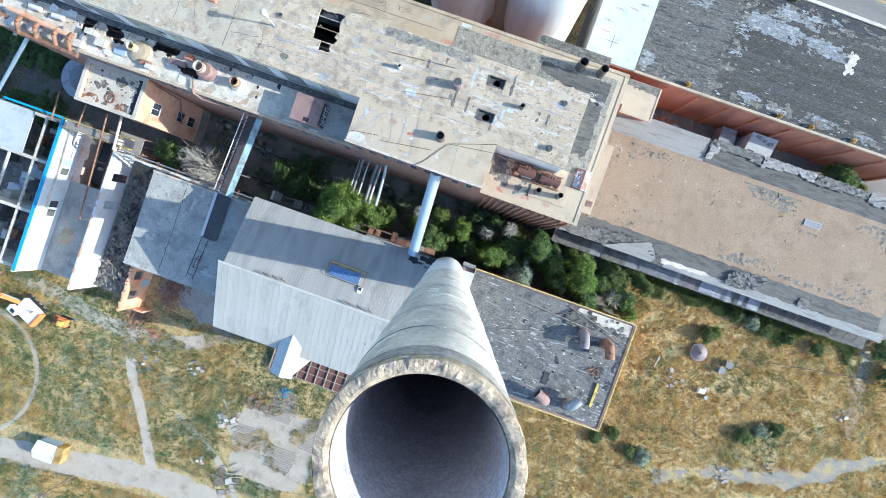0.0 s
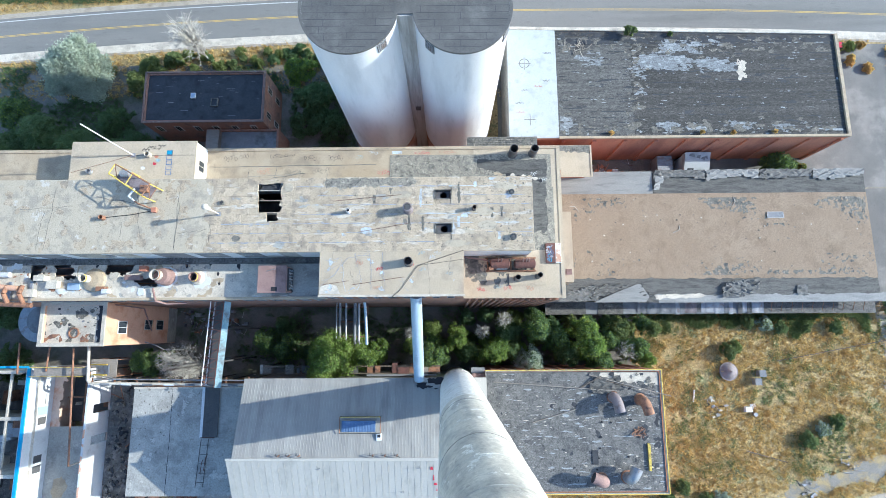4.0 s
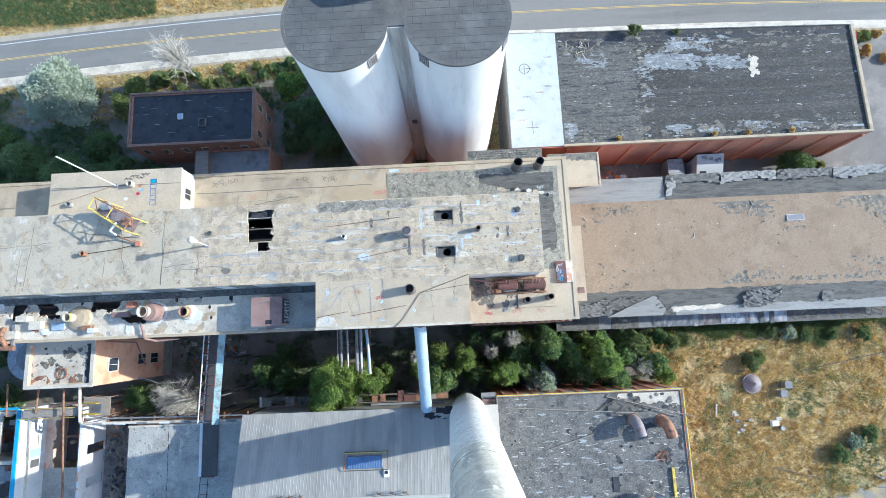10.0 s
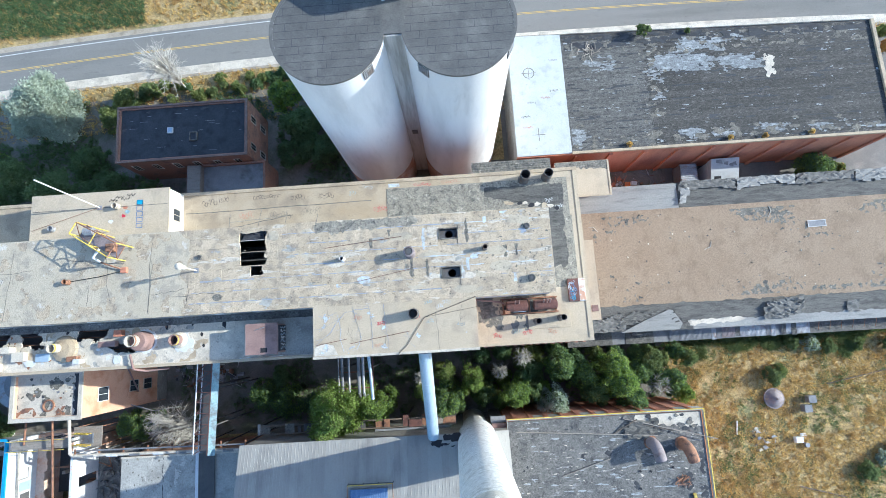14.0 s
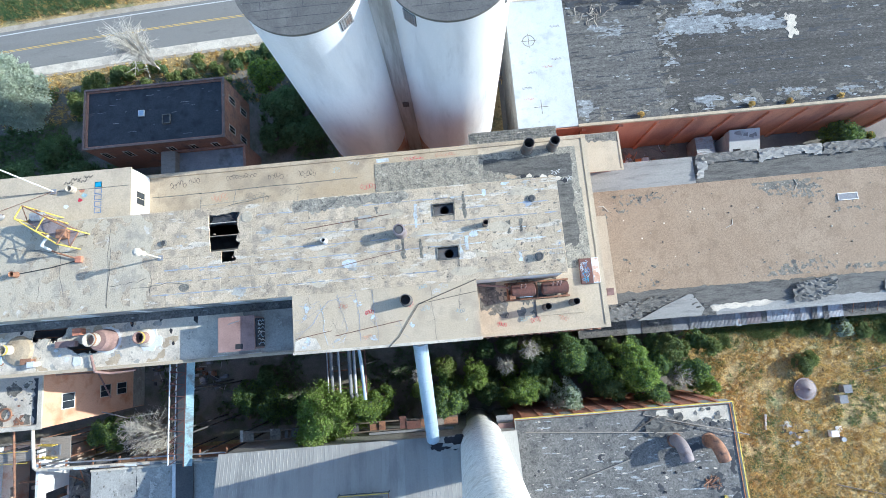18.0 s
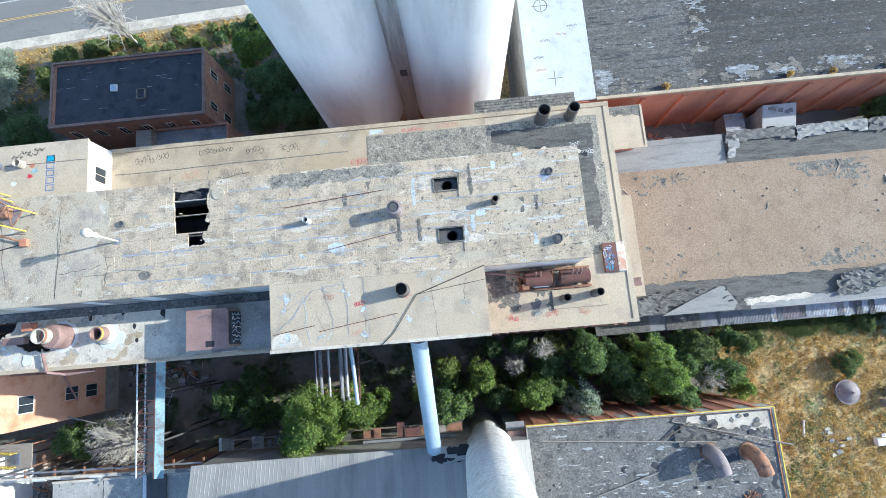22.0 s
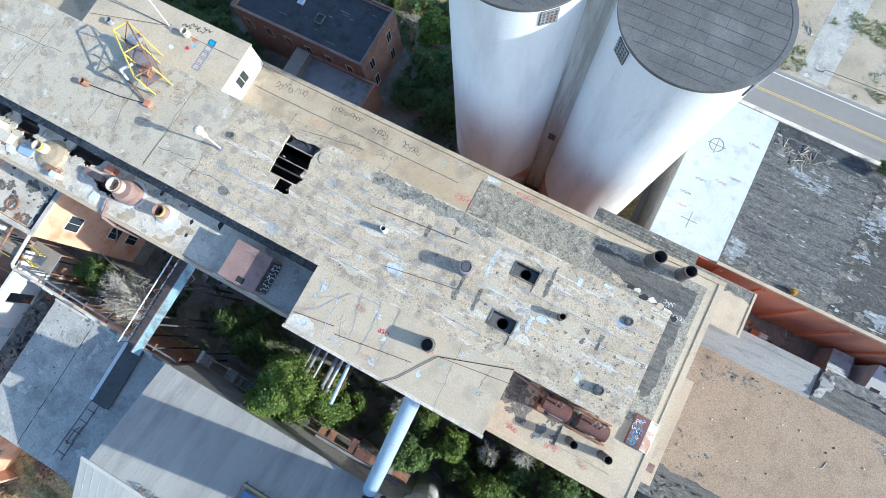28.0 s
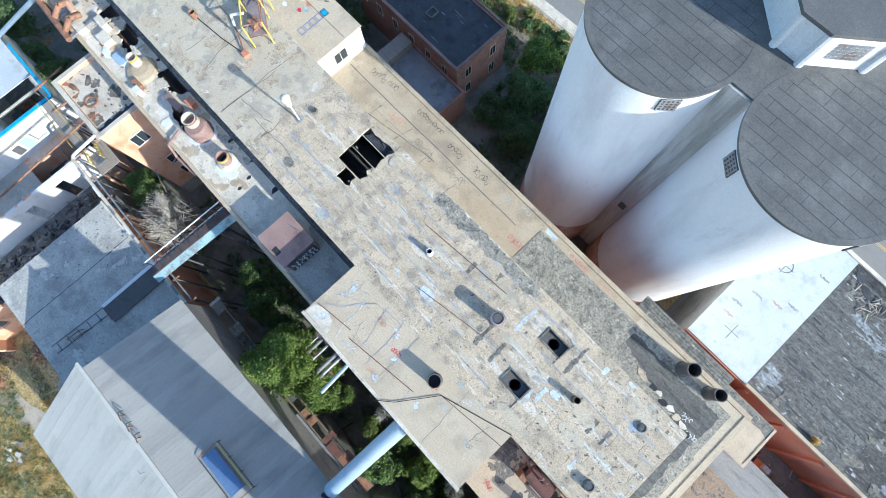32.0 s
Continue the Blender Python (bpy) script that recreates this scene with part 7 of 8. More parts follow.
for k, (x, y, r, h) in enumerate(((-49.6, .4, 4.6, 12), (-46.8, -.6, 3.4, 11.5), (-52.6, 1.2, 2.6, 10), (15.8, -.3, 2.2, 14), (12.4, 8.2, 1.9, 13), (8.3, 6.2, 1.7, 12), (35.4, 2.3, 2.4, 11), (-5.6, 5.8, 1.4, 12))):
    dead(x, y, r, h, 90 + k, "bare grey dead shrub among the alley trees", n=120 if r > 3 else 70, trunk=.15)
q = random.Random(88)
for k in range(40):
    x, y = q.uniform(-1, 41), q.uniform(1.0, 8.2)
    tree(x, y, q.uniform(1.3, 2.2), q.uniform(3, 8.5), q.choice(["leafdark", "leafdark", "weed", "leafolive", "leaf"]), 800 + k, "low leafy bush in the alley thicket", "bush", 1.2, q.choice([None, "leafolive", "leaf"]), leaf=.17)
# north side
for k, (x, y, r, h, m, lab, mx, d) in enumerate((
        (-77.4, 61.8, 7.8, 12, "leafgrey", "silver-leaved tree by the road", None, 1.5), (-66.0, 60.6, 2.8, 5, "leafolive", "olive bush on the verge", "weed", 1.1), (-63.6, 64.0, 3.0, 4.5, "leafolive", "olive bush on the verge", "weed", 1), (-59.5, 66.5, 2.2, 3.2, "weed", "olive bush on the verge", None, 1),
        (-66.0, 44.0, 5.0, 8, "leafdark", "dark tree in the shade of the house", None, .8), (-75, 44.5, 5.5, 9, "leafdark", "dark tree in the shade of the house", None, .8), (-84, 47.5, 5.5, 9, "leafdark", "dark tree in the shade of the house", None, .8), (-92, 43, 6, 9, "leafdark", "dark tree in the shade of the house", None, .8), (-70, 51, 4, 6, "leafdark", "dark tree in the shade of the house", None, .8), (-80, 39.5, 4.5, 7, "leafdark", "dark tree in the shade of the house", None, .8),
        (-92, 53.5, 4, 6, "leafdark", "dark tree in the shade of the house", "leaf", .8), (-57.5, 43, 3.6, 6, "leafdark", "dark tree in the shade of the house", None, .8), (-30.2, 62.2, 3.6, 7, "leaf", "green tree behind the silos", "leafdark", 1), (-26.5, 56.0, 4.8, 6.5, "leafdark", "dark tree beside the silos", None, .8), (-24.0, 50.5, 4.2, 5.5, "leafdark", "dark tree beside the silos", None, .7), (-29.2, 50.6, 3.4, 5, "leafdark", "dark tree beside the silos", None, .8),
        (-21.5, 62.5, 3.2, 5, "leafdark", "dark tree beside the silos", None, .8), (70.6, 39.6, 3.8, 6.5, "leafdark", "round green tree between the sheds", "leaf", 1.1), (76.6, 39.6, 2.0, 3, "leafolive", "dry bush between the sheds", "straw", 1), (22.4, 33.0, 1.1, 10.2, "leaf", "yellow-green shrub on the roof edge", "weed", 2.2))):
    tree(x, y, r, h, m, 140 + k, lab, "tree", d, mx)
WL = "dark tree in the shade west of the factory"
for k in range(22):
    x, y = -84 - (k % 6) * 7.5 + rng.uniform(-2.5, 2.5), 2 + (k // 6) * 9.5 + rng.uniform(-3, 3)
    tree(x, y, rng.uniform(3.2, 5), rng.uniform(5.5, 9), "leafdark", 500 + k, WL, "tree", .75, "weed" if k % 4 == 0 else None)
dead(-51.5, 66.6, 4.8, 17, 201, "tall bare dead tree by the road", "tree", 110, trunk=.2)
for k in range(26):
    x = -58 + k * 1.6 + rng.uniform(-.6, .6)
    tree(x, road_y(x) - rng.uniform(4.5, 8.5), rng.uniform(.9, 1.7), rng.uniform(1.2, 2.4), rng.choice(["leafolive", "weed", "leafolive", "leafdark"]), 260 + k, "low dry bush on the road verge", "bush", 1.0)
for k in range(12):
    x = 86 + rng.uniform(0, 22)
    tree(x, rng.uniform(63, 69), rng.uniform(.8, 1.5), rng.uniform(.9, 1.8), rng.choice(["straw", "leafolive"]), 300 + k, "low dry bush on the road verge", "bush", 1.0)
for k, (x, y) in enumerate(((38.2, 64.7), (46.4, 64.5), (33.5, 43.8), (51, 43.8), (57, 43.7), (65, 43.8))):
    tree(x, y, .5 if k else 1.3, 2.6 if k == 0 else .9, "weed" if k < 2 else "straw", 320 + k, "green weed growing on the warehouse roof edge" if k < 2 else "dry weed growing on the warehouse roof edge", "weed", 1.0, leaf=.2, base=WZ + .1)


# ---------------------------------------------------------------- field growth: tufts too many to count
def tufts(name, n, zone, keep, size, mat, seed, label, h=(.25, .8)):
    g = np.random.default_rng(seed)
    x, y = g.uniform(zone[0], zone[1], n), g.uniform(zone[2], zone[3], n)
    ok = np.array([keep(a, b) for a, b in zip(x, y)])
    x, y = x[ok], y[ok]
    n = len(x)
    vs, fs = [], []
    for k in range(6):
        a = g.uniform(0, 6.28, n)
        s, hh = size * g.uniform(.5, 1.4, n), g.uniform(*h, n)
        cx, cy = x + g.normal(0, .16, n), y + g.normal(0, .16, n)
        dx, dy = np.cos(a) * s, np.sin(a) * s
        lx, ly = g.normal(0, .5, n) * hh, g.normal(0, .5, n) * hh
        tri = np.stack([np.stack([cx - dx, cy - dy, 0 * hh], 1), np.stack([cx + dx, cy + dy, 0 * hh], 1), np.stack([cx + lx, cy + ly, hh], 1)], 1)
        vs.append(tri.reshape(-1, 3))
    v = np.concatenate(vs)
    me = bpy.data.meshes.new(name)
    me.from_pydata(v.tolist(), [], np.arange(len(v)).reshape(-1, 3).tolist())
    me.materials.append(M[mat])
    return tagged(new(name, me), label, "grass", kind="stuff")


def nz(x, y, s, o=0.0):
    return noise.noise(Vector((x * s + o, y * s - o, o)))


def built(x, y):
    return (-96 < x < 40 and -31.5 < y < 12.5 and not (x > 39 or (-34 < x < 39 and y < -27.5) or (x > 8.5 and y < -21.5))) or (15 < x < 86 and 9.5 < y < 66) or (-80 < x < 20 and 9 < y < 37) or (-60 < x < -33 and 38 < y < 59) or (-18 < x < 12 and 40 < y < 69)


def onroad(x, y):
    return -3.0 < y - road_y(x) < 10


def trail(x, y):
    """Bare tracks in the south field."""
    t1 = abs((x + 54) - (y + 45) * -.6) < 1.3 + nz(x, y, .3) and -68 < y < -44
    t2 = x < -6 and -80 < y < -63 and abs(y + 67 - (x + 40) * .09) < 4.0
    t3 = abs(math.hypot(x + 86, y + 58) - 14) < .7
    t4 = (x - 90) ** 2 / 20 ** 2 + (y + 34) ** 2 / 9 ** 2 < 1
    t5 = abs(y + 34 + .25 * (x + 50)) < 1.6 and -84 < x < -40
    t6 = -30 < x < -8 and -60 < y < -43 and nz(x, y, .2, 50) < .12
    t7 = -26 < x < -8.5 and -36 < y < -30
    return t1 or t2 or t3 or t4 or t5 or t6 or t7


def south(x, y):
    return not built(x, y) and not onroad(x, y) and not trail(x, y) and (x < 60 or rough(x, y, .16, 8) * .9 + 1 - abs(y + 21.5 - .42 * (x - 80) + 1.5 * math.sin(x * .17)) / 2.2 < .25)


def west(x):
    return max(0, min(1, (20 - x) / 40))


tufts("dry_grass", 125000, (-100, 112, -82, 13), lambda x, y: south(x, y) and nz(x, y, .09) + .6 * nz(x, y, .4, 3) > -.34 + .46 * west(x), .07, "straw", 11, "golden dry grass tufts over the field", (.12, .42))
tufts("green_weeds", 60000, (-100, 112, -82, 13), lambda x, y: south(x, y) and nz(x, y, .09) + .5 * nz(x, y, .35, 9) < -.36 + .5 * west(x), .08, "weed", 12, "green weeds growing in patches over the field", (.12, .45))
tufts("pale_weeds", 30000, (-100, 30, -82, 0), lambda x, y: south(x, y) and nz(x, y, .14, 41) + .4 * nz(x, y, .5, 6) > .12, .08, "leafgrey", 19, "grey-green weeds in patches over the field", (.15, .5))
tufts("olive_weeds", 30000, (-100, 112, -82, 13), lambda x, y: south(x, y) and nz(x, y, .16, 31) > .12 + .2 * (1 - west(x)), .08, "weed", 18, "olive weeds mixed into the dry grass", (.15, .6))
tufts("dark_weeds", 12000, (-100, 112, -82, 13), lambda x, y: south(x, y) and nz(x, y, .13, 20) > .27 + .1 * (1 - west(x)), .08, "leafdark", 13, "dark green low weeds in the field", (.2, .7))
tufts("alley_weeds", 6000, (-52, 40, -1, 11), lambda x, y: nz(x, y, .2, 5) > .0, .08, "leafdark", 14, "low dark weeds on the alley floor", (.2, .9))
tufts("verge_grass", 34000, (-130, 130, 58, 112), lambda x, y: not built(x, y) and not onroad(x, y) and (y - road_y(x) < -3 or x < 10) and not (20 < x < 100 and y < 70), .08, "straw", 15, "dry grass along the road", (.2, .7))
tufts("verge_weeds", 40000, (-130, 10, 82, 130), lambda x, y: y - road_y(x) > 10.5 and not (-62 < x < -20 and y < 98), .09, "leafdark", 16, "rough green growth beyond the road", (.3, 1.1))
tufts("hollow_weeds", 14000, (-110, -18, 36, 66), lambda x, y: not built(x, y) and nz(x, y, .12, 2) > .0, .09, "leafdark", 17, "dark rough growth round the brick house", (.3, 1.0))
tufts("edge_weeds", 9000, (40, 88, 3.5, 9.2), lambda x, y: nz(x, y, .2, 8) + (y - 7) * .15 > 0, .07, "weed", 21, "green weeds along the foot of the canopy", (.3, .9))


def clumps(name, n, keep, rr, leaves, size, mat, seed, label):
    """Low rounded clumps of growth, too many to count."""
    q = random.Random(seed)
    cs = []
    while len(cs) < n:
        x, y = q.uniform(-98, 110), q.uniform(-80, 12)
        if south(x, y) and keep(x, y):
            r = q.uniform(*rr)
            cs.append((x, y, r * .35, r))
    return tagged(new(name, leaf_mesh(name, cs, leaves, size, mat, seed, .6)), label, "shrubs", kind="stuff")


clumps("golden_clumps", 5200, lambda x, y: nz(x, y, .07, 3) > -.3 + .22 * west(x), (.3, .8), 165000, .115, "straw", 71, "golden dry shrubs dotted over the field")
clumps("green_clumps", 1100, lambda x, y: nz(x, y, .09, 13) > -.1 + .36 * (1 - west(x)), (.3, .85), 46000, .12, "weed", 72, "green shrubs dotted over the field")
clumps("dark_clumps", 420, lambda x, y: nz(x, y, .11, 23) > .08 + .14 * (1 - west(x)), (.4, 1.1), 18000, .14, "leafdark", 73, "dark green shrubs dotted over the field")

# ---------------------------------------------------------------- tracks and things in the fields
def strip_path(pts, w, z, name, mat, label):
    bm = bmesh.new()
    rows = []
    for i, (x, y) in enumerate(pts):
        a, b = pts[max(i - 1, 0)], pts[min(i + 1, len(pts) - 1)]
        d = Vector((b[0] - a[0], b[1] - a[1])).normalized()
        k = w * (1 + .25 * nz(x, y, .5, 7)) / 2
        rows.append((bm.verts.new((x + d.y * k, y - d.x * k, z)), bm.verts.new((x - d.y * k, y + d.x * k, z))))
    for a, b in zip(rows, rows[1:]):
        bm.faces.new((a[0], b[0], b[1], a[1]))
    return part(name, bm, mat, label=label, kind="structure")


def curve(pts, n=12):
    out = []
    for i in range(len(pts) - 1):
        p0, p1, p2, p3 = (Vector(pts[max(0, min(len(pts) - 1, i + k))]) for k in (-1, 0, 1, 2))
        for s in range(n):
            t = s / n
            out.append(tuple(.5 * ((2 * p1) + (-p0 + p2) * t + (2 * p0 - 5 * p1 + 4 * p2 - p3) * t * t + (-p0 + 3 * p1 - 3 * p2 + p3) * t ** 3)))
    return out + [tuple(pts[-1])]


strip_path(curve([(-110, -79), (-80, -73.5), (-60, -70), (-45, -67.5), (-32, -67), (-20, -70), (-8, -78)]), 5.5, .03, "lane", "dirt", "pale dusty lane across the field")
strip_path(curve([(-56, -38), (-54, -45), (-48, -55), (-44, -62), (-41, -67)]), 2.2, .036, "footpath", "dirt", "pale worn footpath")
strip_path(curve([(-84, -35), (-72, -36.5), (-60, -38.5), (-44, -37), (-36, -31)]), 3.0, .033, "track", "dirt", "pale dirt track below the ruins")
strip_path([(-86 + 14 * math.cos(a * .1), -58 + 14 * math.sin(a * .1)) for a in range(-14, 16)], .8, .034, "ring_path", "dirt", "thin curved path")
strip_path(curve([(-41, -52), (-30, -58), (-22, -66)]), 1.4, .031, "side_path", "dirt", "faint dirt path")
part("ground_dusty", contour(lambda u, v: 1 - ((u + 19) / 11) ** 2 - ((v + 52) / 9) ** 2 + .6 * rough(u, v, .12, 5), -34, -5, -66, -40, .5, .02, .0), "dirt", label="grey dusty bare ground with old boards", kind="structure")
part("ground_grey", contour(lambda u, v: 1 - abs(v + 21.5 - .42 * (u - 80) + 1.5 * math.sin(u * .17)) / 2.2 + 1.1 * rough(u, v, .16, 8) - .03 * abs(u - 84), 58, 125, -45, 6, .5, .028, .0), "dampgrey", label="grey dusty bare ground across the dry field", kind="structure")
part("ground_strip", contour(lambda u, v: 1 - abs(u - 91.5 + .12 * (v - 5)) / 1.6 + .5 * rough(u, v, .3, 5) - .03 * abs(v - 3), 86, 97, -9, 11, .4, .03, .0), "dirt", label="pale trodden strip by the end of the shed", kind="structure")
part("bare_lot", prism([(92 + 16 * math.cos(a / 4), -33 + 8 * math.sin(a / 4)) for a in range(26)], .0, .035), "dirt", label="bare tan dirt lot", kind="structure")
for x0, y0, w, h in ((-20, -46, 5, 7), (-12, -50, 4, 7), (-17, -56, 6, 5), (-26, -53, 4, 4)):
    for i in range(int(h / .5)):
        b = grp("buried_board", (x0, y0 + i * .5, 0), "weathered grey board lying in the dirt", "board", "boards on the ground")
        part("board", boxes((x0 - w / 2 + rng.uniform(-.3, .3), x0 + w / 2 + rng.uniform(-.3, .3), y0 + i * .5, y0 + i * .5 + .34, .03, .1)), "wood", b)


def heap(x, y, r, n, mats, label, name="debris_heap", ln=(.6, 1.8)):
    g = grp(name, (x, y, 0), label, "debris")
    for i in range(n):
        a, d = rng.uniform(0, 6.28), r * rng.random() ** .6
        p = Vector((x + d * math.cos(a), y + d * math.sin(a), .06 + rng.uniform(0, .5) * (1 - d / r)))
        b = rng.uniform(0, 3.14)
        l = rng.uniform(*ln)
        if rng.random() < .6:
            part("stick", tube(p, p + Vector((l * math.cos(b), l * math.sin(b), rng.uniform(-.05, .25))), rng.uniform(.03, .08), 4), rng.choice(mats), g)
        else:
            part("scrap", prism([(p.x + l * .35 * rng.uniform(.6, 1.1) * math.cos(k * 1.4), p.y + l * .35 * rng.uniform(.5, 1) * math.sin(k * 1.4)) for k in range(4)], .02, p.z + .1), rng.choice(mats), g)
    return g


heap(-25, -43.5, 2.6, 34, ["wood", "bark", "rust"], "brown heap of broken timber", ln=(1, 3))
heap(-30, -49, 2.4, 26, ["wood", "bark", "deadwood"], "heap of broken branches and boards", ln=(1, 3))
heap(-26.5, -62, 3.4, 34, ["wood", "bark", "deadwood"], "long heap of broken timber", ln=(1.5, 4))
heap(-51.5, -43, 3.2, 34, ["steel", "rubber", "bluegrey", "white"], "scatter of grey scrap in the weeds")
heap(-40.5, -41.5, 2.2, 26, ["deadwood", "bluegrey", "white"], "pale branch heap with blue scrap")
heap(-33.2, -60, 1.3, 12, ["white", "steel"], "white sheet scrap in the grass")
heap(-50.5, -37.4, 1.6, 16, ["bluegrey", "steel", "redwall"], "blue and grey scrap beside the ruin")
heap(55.4, -9.4, 2.4, 26, ["steel", "deadwood", "rubber"], "grey tangle of scrap in the dry grass")
heap(80, -20, 2.2, 18, ["bluegrey", "white", "steel"], "blue and white scrap in the field")
heap(72, -25, 2.0, 16, ["rubber", "steel"], "dark scrap in the field")
heap(91, -5, 1.6, 12, ["steel", "deadwood"], "grey scrap in the field")
heap(-20.2, -39.4, 1.2, 14, ["bluemetal", "bluepaint"], "blue torn tarpaulin scraps")
for k, (x, y, r, h, m) in enumerate(((58.3, 1.8, 2.0, 2.2, "weed"), (60.0, 2.6, 1.5, 1.6, "leafolive"), (72.5, -15.5, 2.0, 1.8, "weed"), (75.6, -13.4, 1.7, 1.6, "leafgrey"), (78.6, -12.1, 1.8, 1.8, "weed"), (51.6, -26.3, 1.7, 1.6, "weed"), (54.7, -26.4, 2.0, 1.8, "leafgrey"), (47.1, -24.1, 1.8, 1.6, "weed"),
                                    (62.9, 7.8, 1.6, 1.8, "weed"), (66.2, 7.2, 1.9, 1.8, "leafgrey"), (69.5, 6.5, 1.6, 1.6, "weed"), (74.6, 6.8, 1.5, 1.5, "weed"), (80.5, 6.6, 1.8, 1.8, "weed"), (92.6, 10.5, 2.6, 3.0, "leafdark"), (96.0, 6.0, 2.8, 2.6, "leafdark"), (44.0, -26.0, 1.6, 1.6, "leafdark"))):
    tree(x, y, r, h, m, 720 + k, "low green bush in the dry grass", "bush", 1.0, "leafolive" if k % 2 else None, leaf=.18)
# two thin dark rods drawn for the dark lines across the field
for x0, y0, x1, y1 in ((60.4, -17.5, 68.2, -19.7), (68.4, -.2, 92.6, 4.1)):
    fp = grp("field_line", ((x0 + x1) / 2, (y0 + y1) / 2, 0), "thin dark line across the dry grass", "pole", "poles in the field")
    part("pole", tube((x0, y0, .3), (x1, y1, .35), .09, 6), "bark", fp)
ct = grp("cone_tank", (58.3, -2.2, 0), "grey conical tank lid standing in dry grass", "tank")
part("cone", lathe((58.3, -2.2), [(1.75, .05), (1.75, .5), (.9, 1.1), (.18, 1.5), (.18, 1.9)], 28), "mauve", ct, smooth=False)
part("bolt_ring", lathe((58.3, -2.2), [(1.85, .45), (1.85, .55)], 28), "mauve", ct)
for x, y, s in ((64.6, -2.6, 1.2), (63.6, -4.2, 1.2)):
    b = grp("metal_cabinet", (x, y, 0), "square grey metal cabinet in the grass", "cabinet", "field cabinets")
    part("body", boxes((x - s / 2, x + s / 2, y - s / 2, y + s / 2, 0, 1.3), bevel=.05), "steel", b)
    part("lid", boxes((x - s / 2 - .06, x + s / 2 + .06, y - s / 2 - .06, y + s / 2 + .06, 1.304, 1.4)), "bluegrey", b)
    part("hasp", boxes((x - .1, x + .1, y - s / 2 - .08, y - s / 2 - .005, .8, 1.0)), "rust", b)
wj = grp("white_junk", (61.5, -9.6, 0), "white appliance shell lying in the grass", "junk")
part("shell", boxes((60.8, 62.1, -10.1, -9.1, .02, .9), bevel=.06), "whitepaint", wj)
part("door", boxes((62.15, 63.2, -9.6, -8.6, .02, .14)), "whitepaint", wj)
part("drum", lathe((62.8, -10.6), [(.4, .02), (.4, .7)], 16), "steel", wj)
ew = grp("electric_post", (51.5, -6.5, 0), "pale broken post lying in the grass", "post")
part("post", tube((50.8, -8.2, .15), (51.2, -5.8, .2), .18, 6), "white", ew)


def excavator(x, y, ang):
    g = grp("excavator", (0, 0, 0), "white and orange tracked excavator parked by the ruins", "excavator")
    for s in (-1, 1):
        t = part("track", boxes((-2.3, 2.3, s * 1.25 - .35, s * 1.25 + .35, .02, .95), bevel=.25), "rubber", g)
        for k in range(4):
            part("roller", merge(None, lathe((0, 0), [(.28, 0), (.28, .1)], 12), Matrix.Translation((-1.5 + k, s * 1.6 + (.0 if s > 0 else -.1), .48)) @ Matrix.Rotation(-math.pi / 2, 4, "X")), "steel", t)
    part("turntable", lathe((0, 0), [(.9, .95), (.9, 1.2)], 20), "steel", g)
    part("body", boxes((-2.5, 1.4, -1.45, 1.45, 1.2, 2.3), bevel=.12), "whitepaint", g, "white engine body")
    part("counterweight", boxes((-3.1, -2.45, -1.45, 1.45, 1.25, 2.5), bevel=.18), "orangepaint", g, "orange counterweight")
    cab = part("cab", boxes((.1, 1.9, .35, 1.5, 2.3, 3.3), bevel=.1), "whitepaint", g)
    part("cab_window", boxes((1.9, 1.93, .5, 1.35, 2.4, 3.15)), "glass", cab)
    part("cab_roof_hatch", boxes((.4, 1.2, .6, 1.2, 3.3, 3.36)), "glass", cab)
    part("exhaust", tube((-1.4, -.8, 2.3), (-1.4, -.8, 3.0), .1, 8), "rust", g)
    part("boom", pipe([(1.4, -.2, 2.0), (3.6, -.2, 4.2), (6.6, -.2, 4.0)], .36, 6), "orangepaint", g, "orange boom")
    part("stick", pipe([(6.6, -.2, 4.0), (8.8, -.2, 1.6)], .28, 6), "orangepaint", g, "orange dipper arm")
    part("ram", pipe([(1.9, -.2, 1.6), (4.0, -.2, 3.6)], .14, 8), "steel", g)
    part("bucket", boxes((8.2, 9.6, -.8, .4, .4, 1.5), bevel=.2), "rust", g)
    g.matrix_basis = pose(x, y, 0, 0, 0, ang) @ Matrix.Scale(1.2, 4)


excavator(-77.6, -40.8, 155)
dz_ = grp("skid_loader", (-69.8, -41.2, 0), "small orange tracked loader in the grass", "loader")
part("body", boxes((-71.0, -68.9, -42.0, -40.4, .7, 1.8), bevel=.12), "orangepaint", dz_)
for s in (-42.3, -40.5):
    part("track", boxes((-71.2, -68.7, s, s + .4, .02, .8), bevel=.2), "rubber", dz_)
part("cab", boxes((-70.2, -69.2, -41.7, -40.7, 1.8, 2.7), bevel=.08), "yellow", dz_, "yellow cab frame")
part("bucket", boxes((-72.4, -71.3, -42.2, -40.2, .05, .7), bevel=.1), "rust", dz_)
part("arm", boxes((-71.8, -69.6, -42.2, -42.05, 1.2, 1.4)), "orangepaint", dz_)
part("arm", boxes((-71.8, -69.6, -40.35, -40.2, 1.2, 1.4)), "orangepaint", dz_)
sb = grp("site_shed", (-63, -68, 0), "small pale blue site shed with a timber end", "shed")
part("body", boxes((-66.0, -62.0, -69.8, -66.2, 0, 2.4)), "duct", sb)
bm = bmesh.new()
quad(bm, (-66.2, -70, 2.4), (-61.8, -70, 2.4), (-61.8, -68, 3.3), (-66.2, -68, 3.3))
quad(bm, (-66.2, -66, 2.4), (-66.2, -68, 3.3), (-61.8, -68, 3.3), (-61.8, -66, 2.4))
part("roof", bm, "whitepaint", sb, "pale sheet roof")
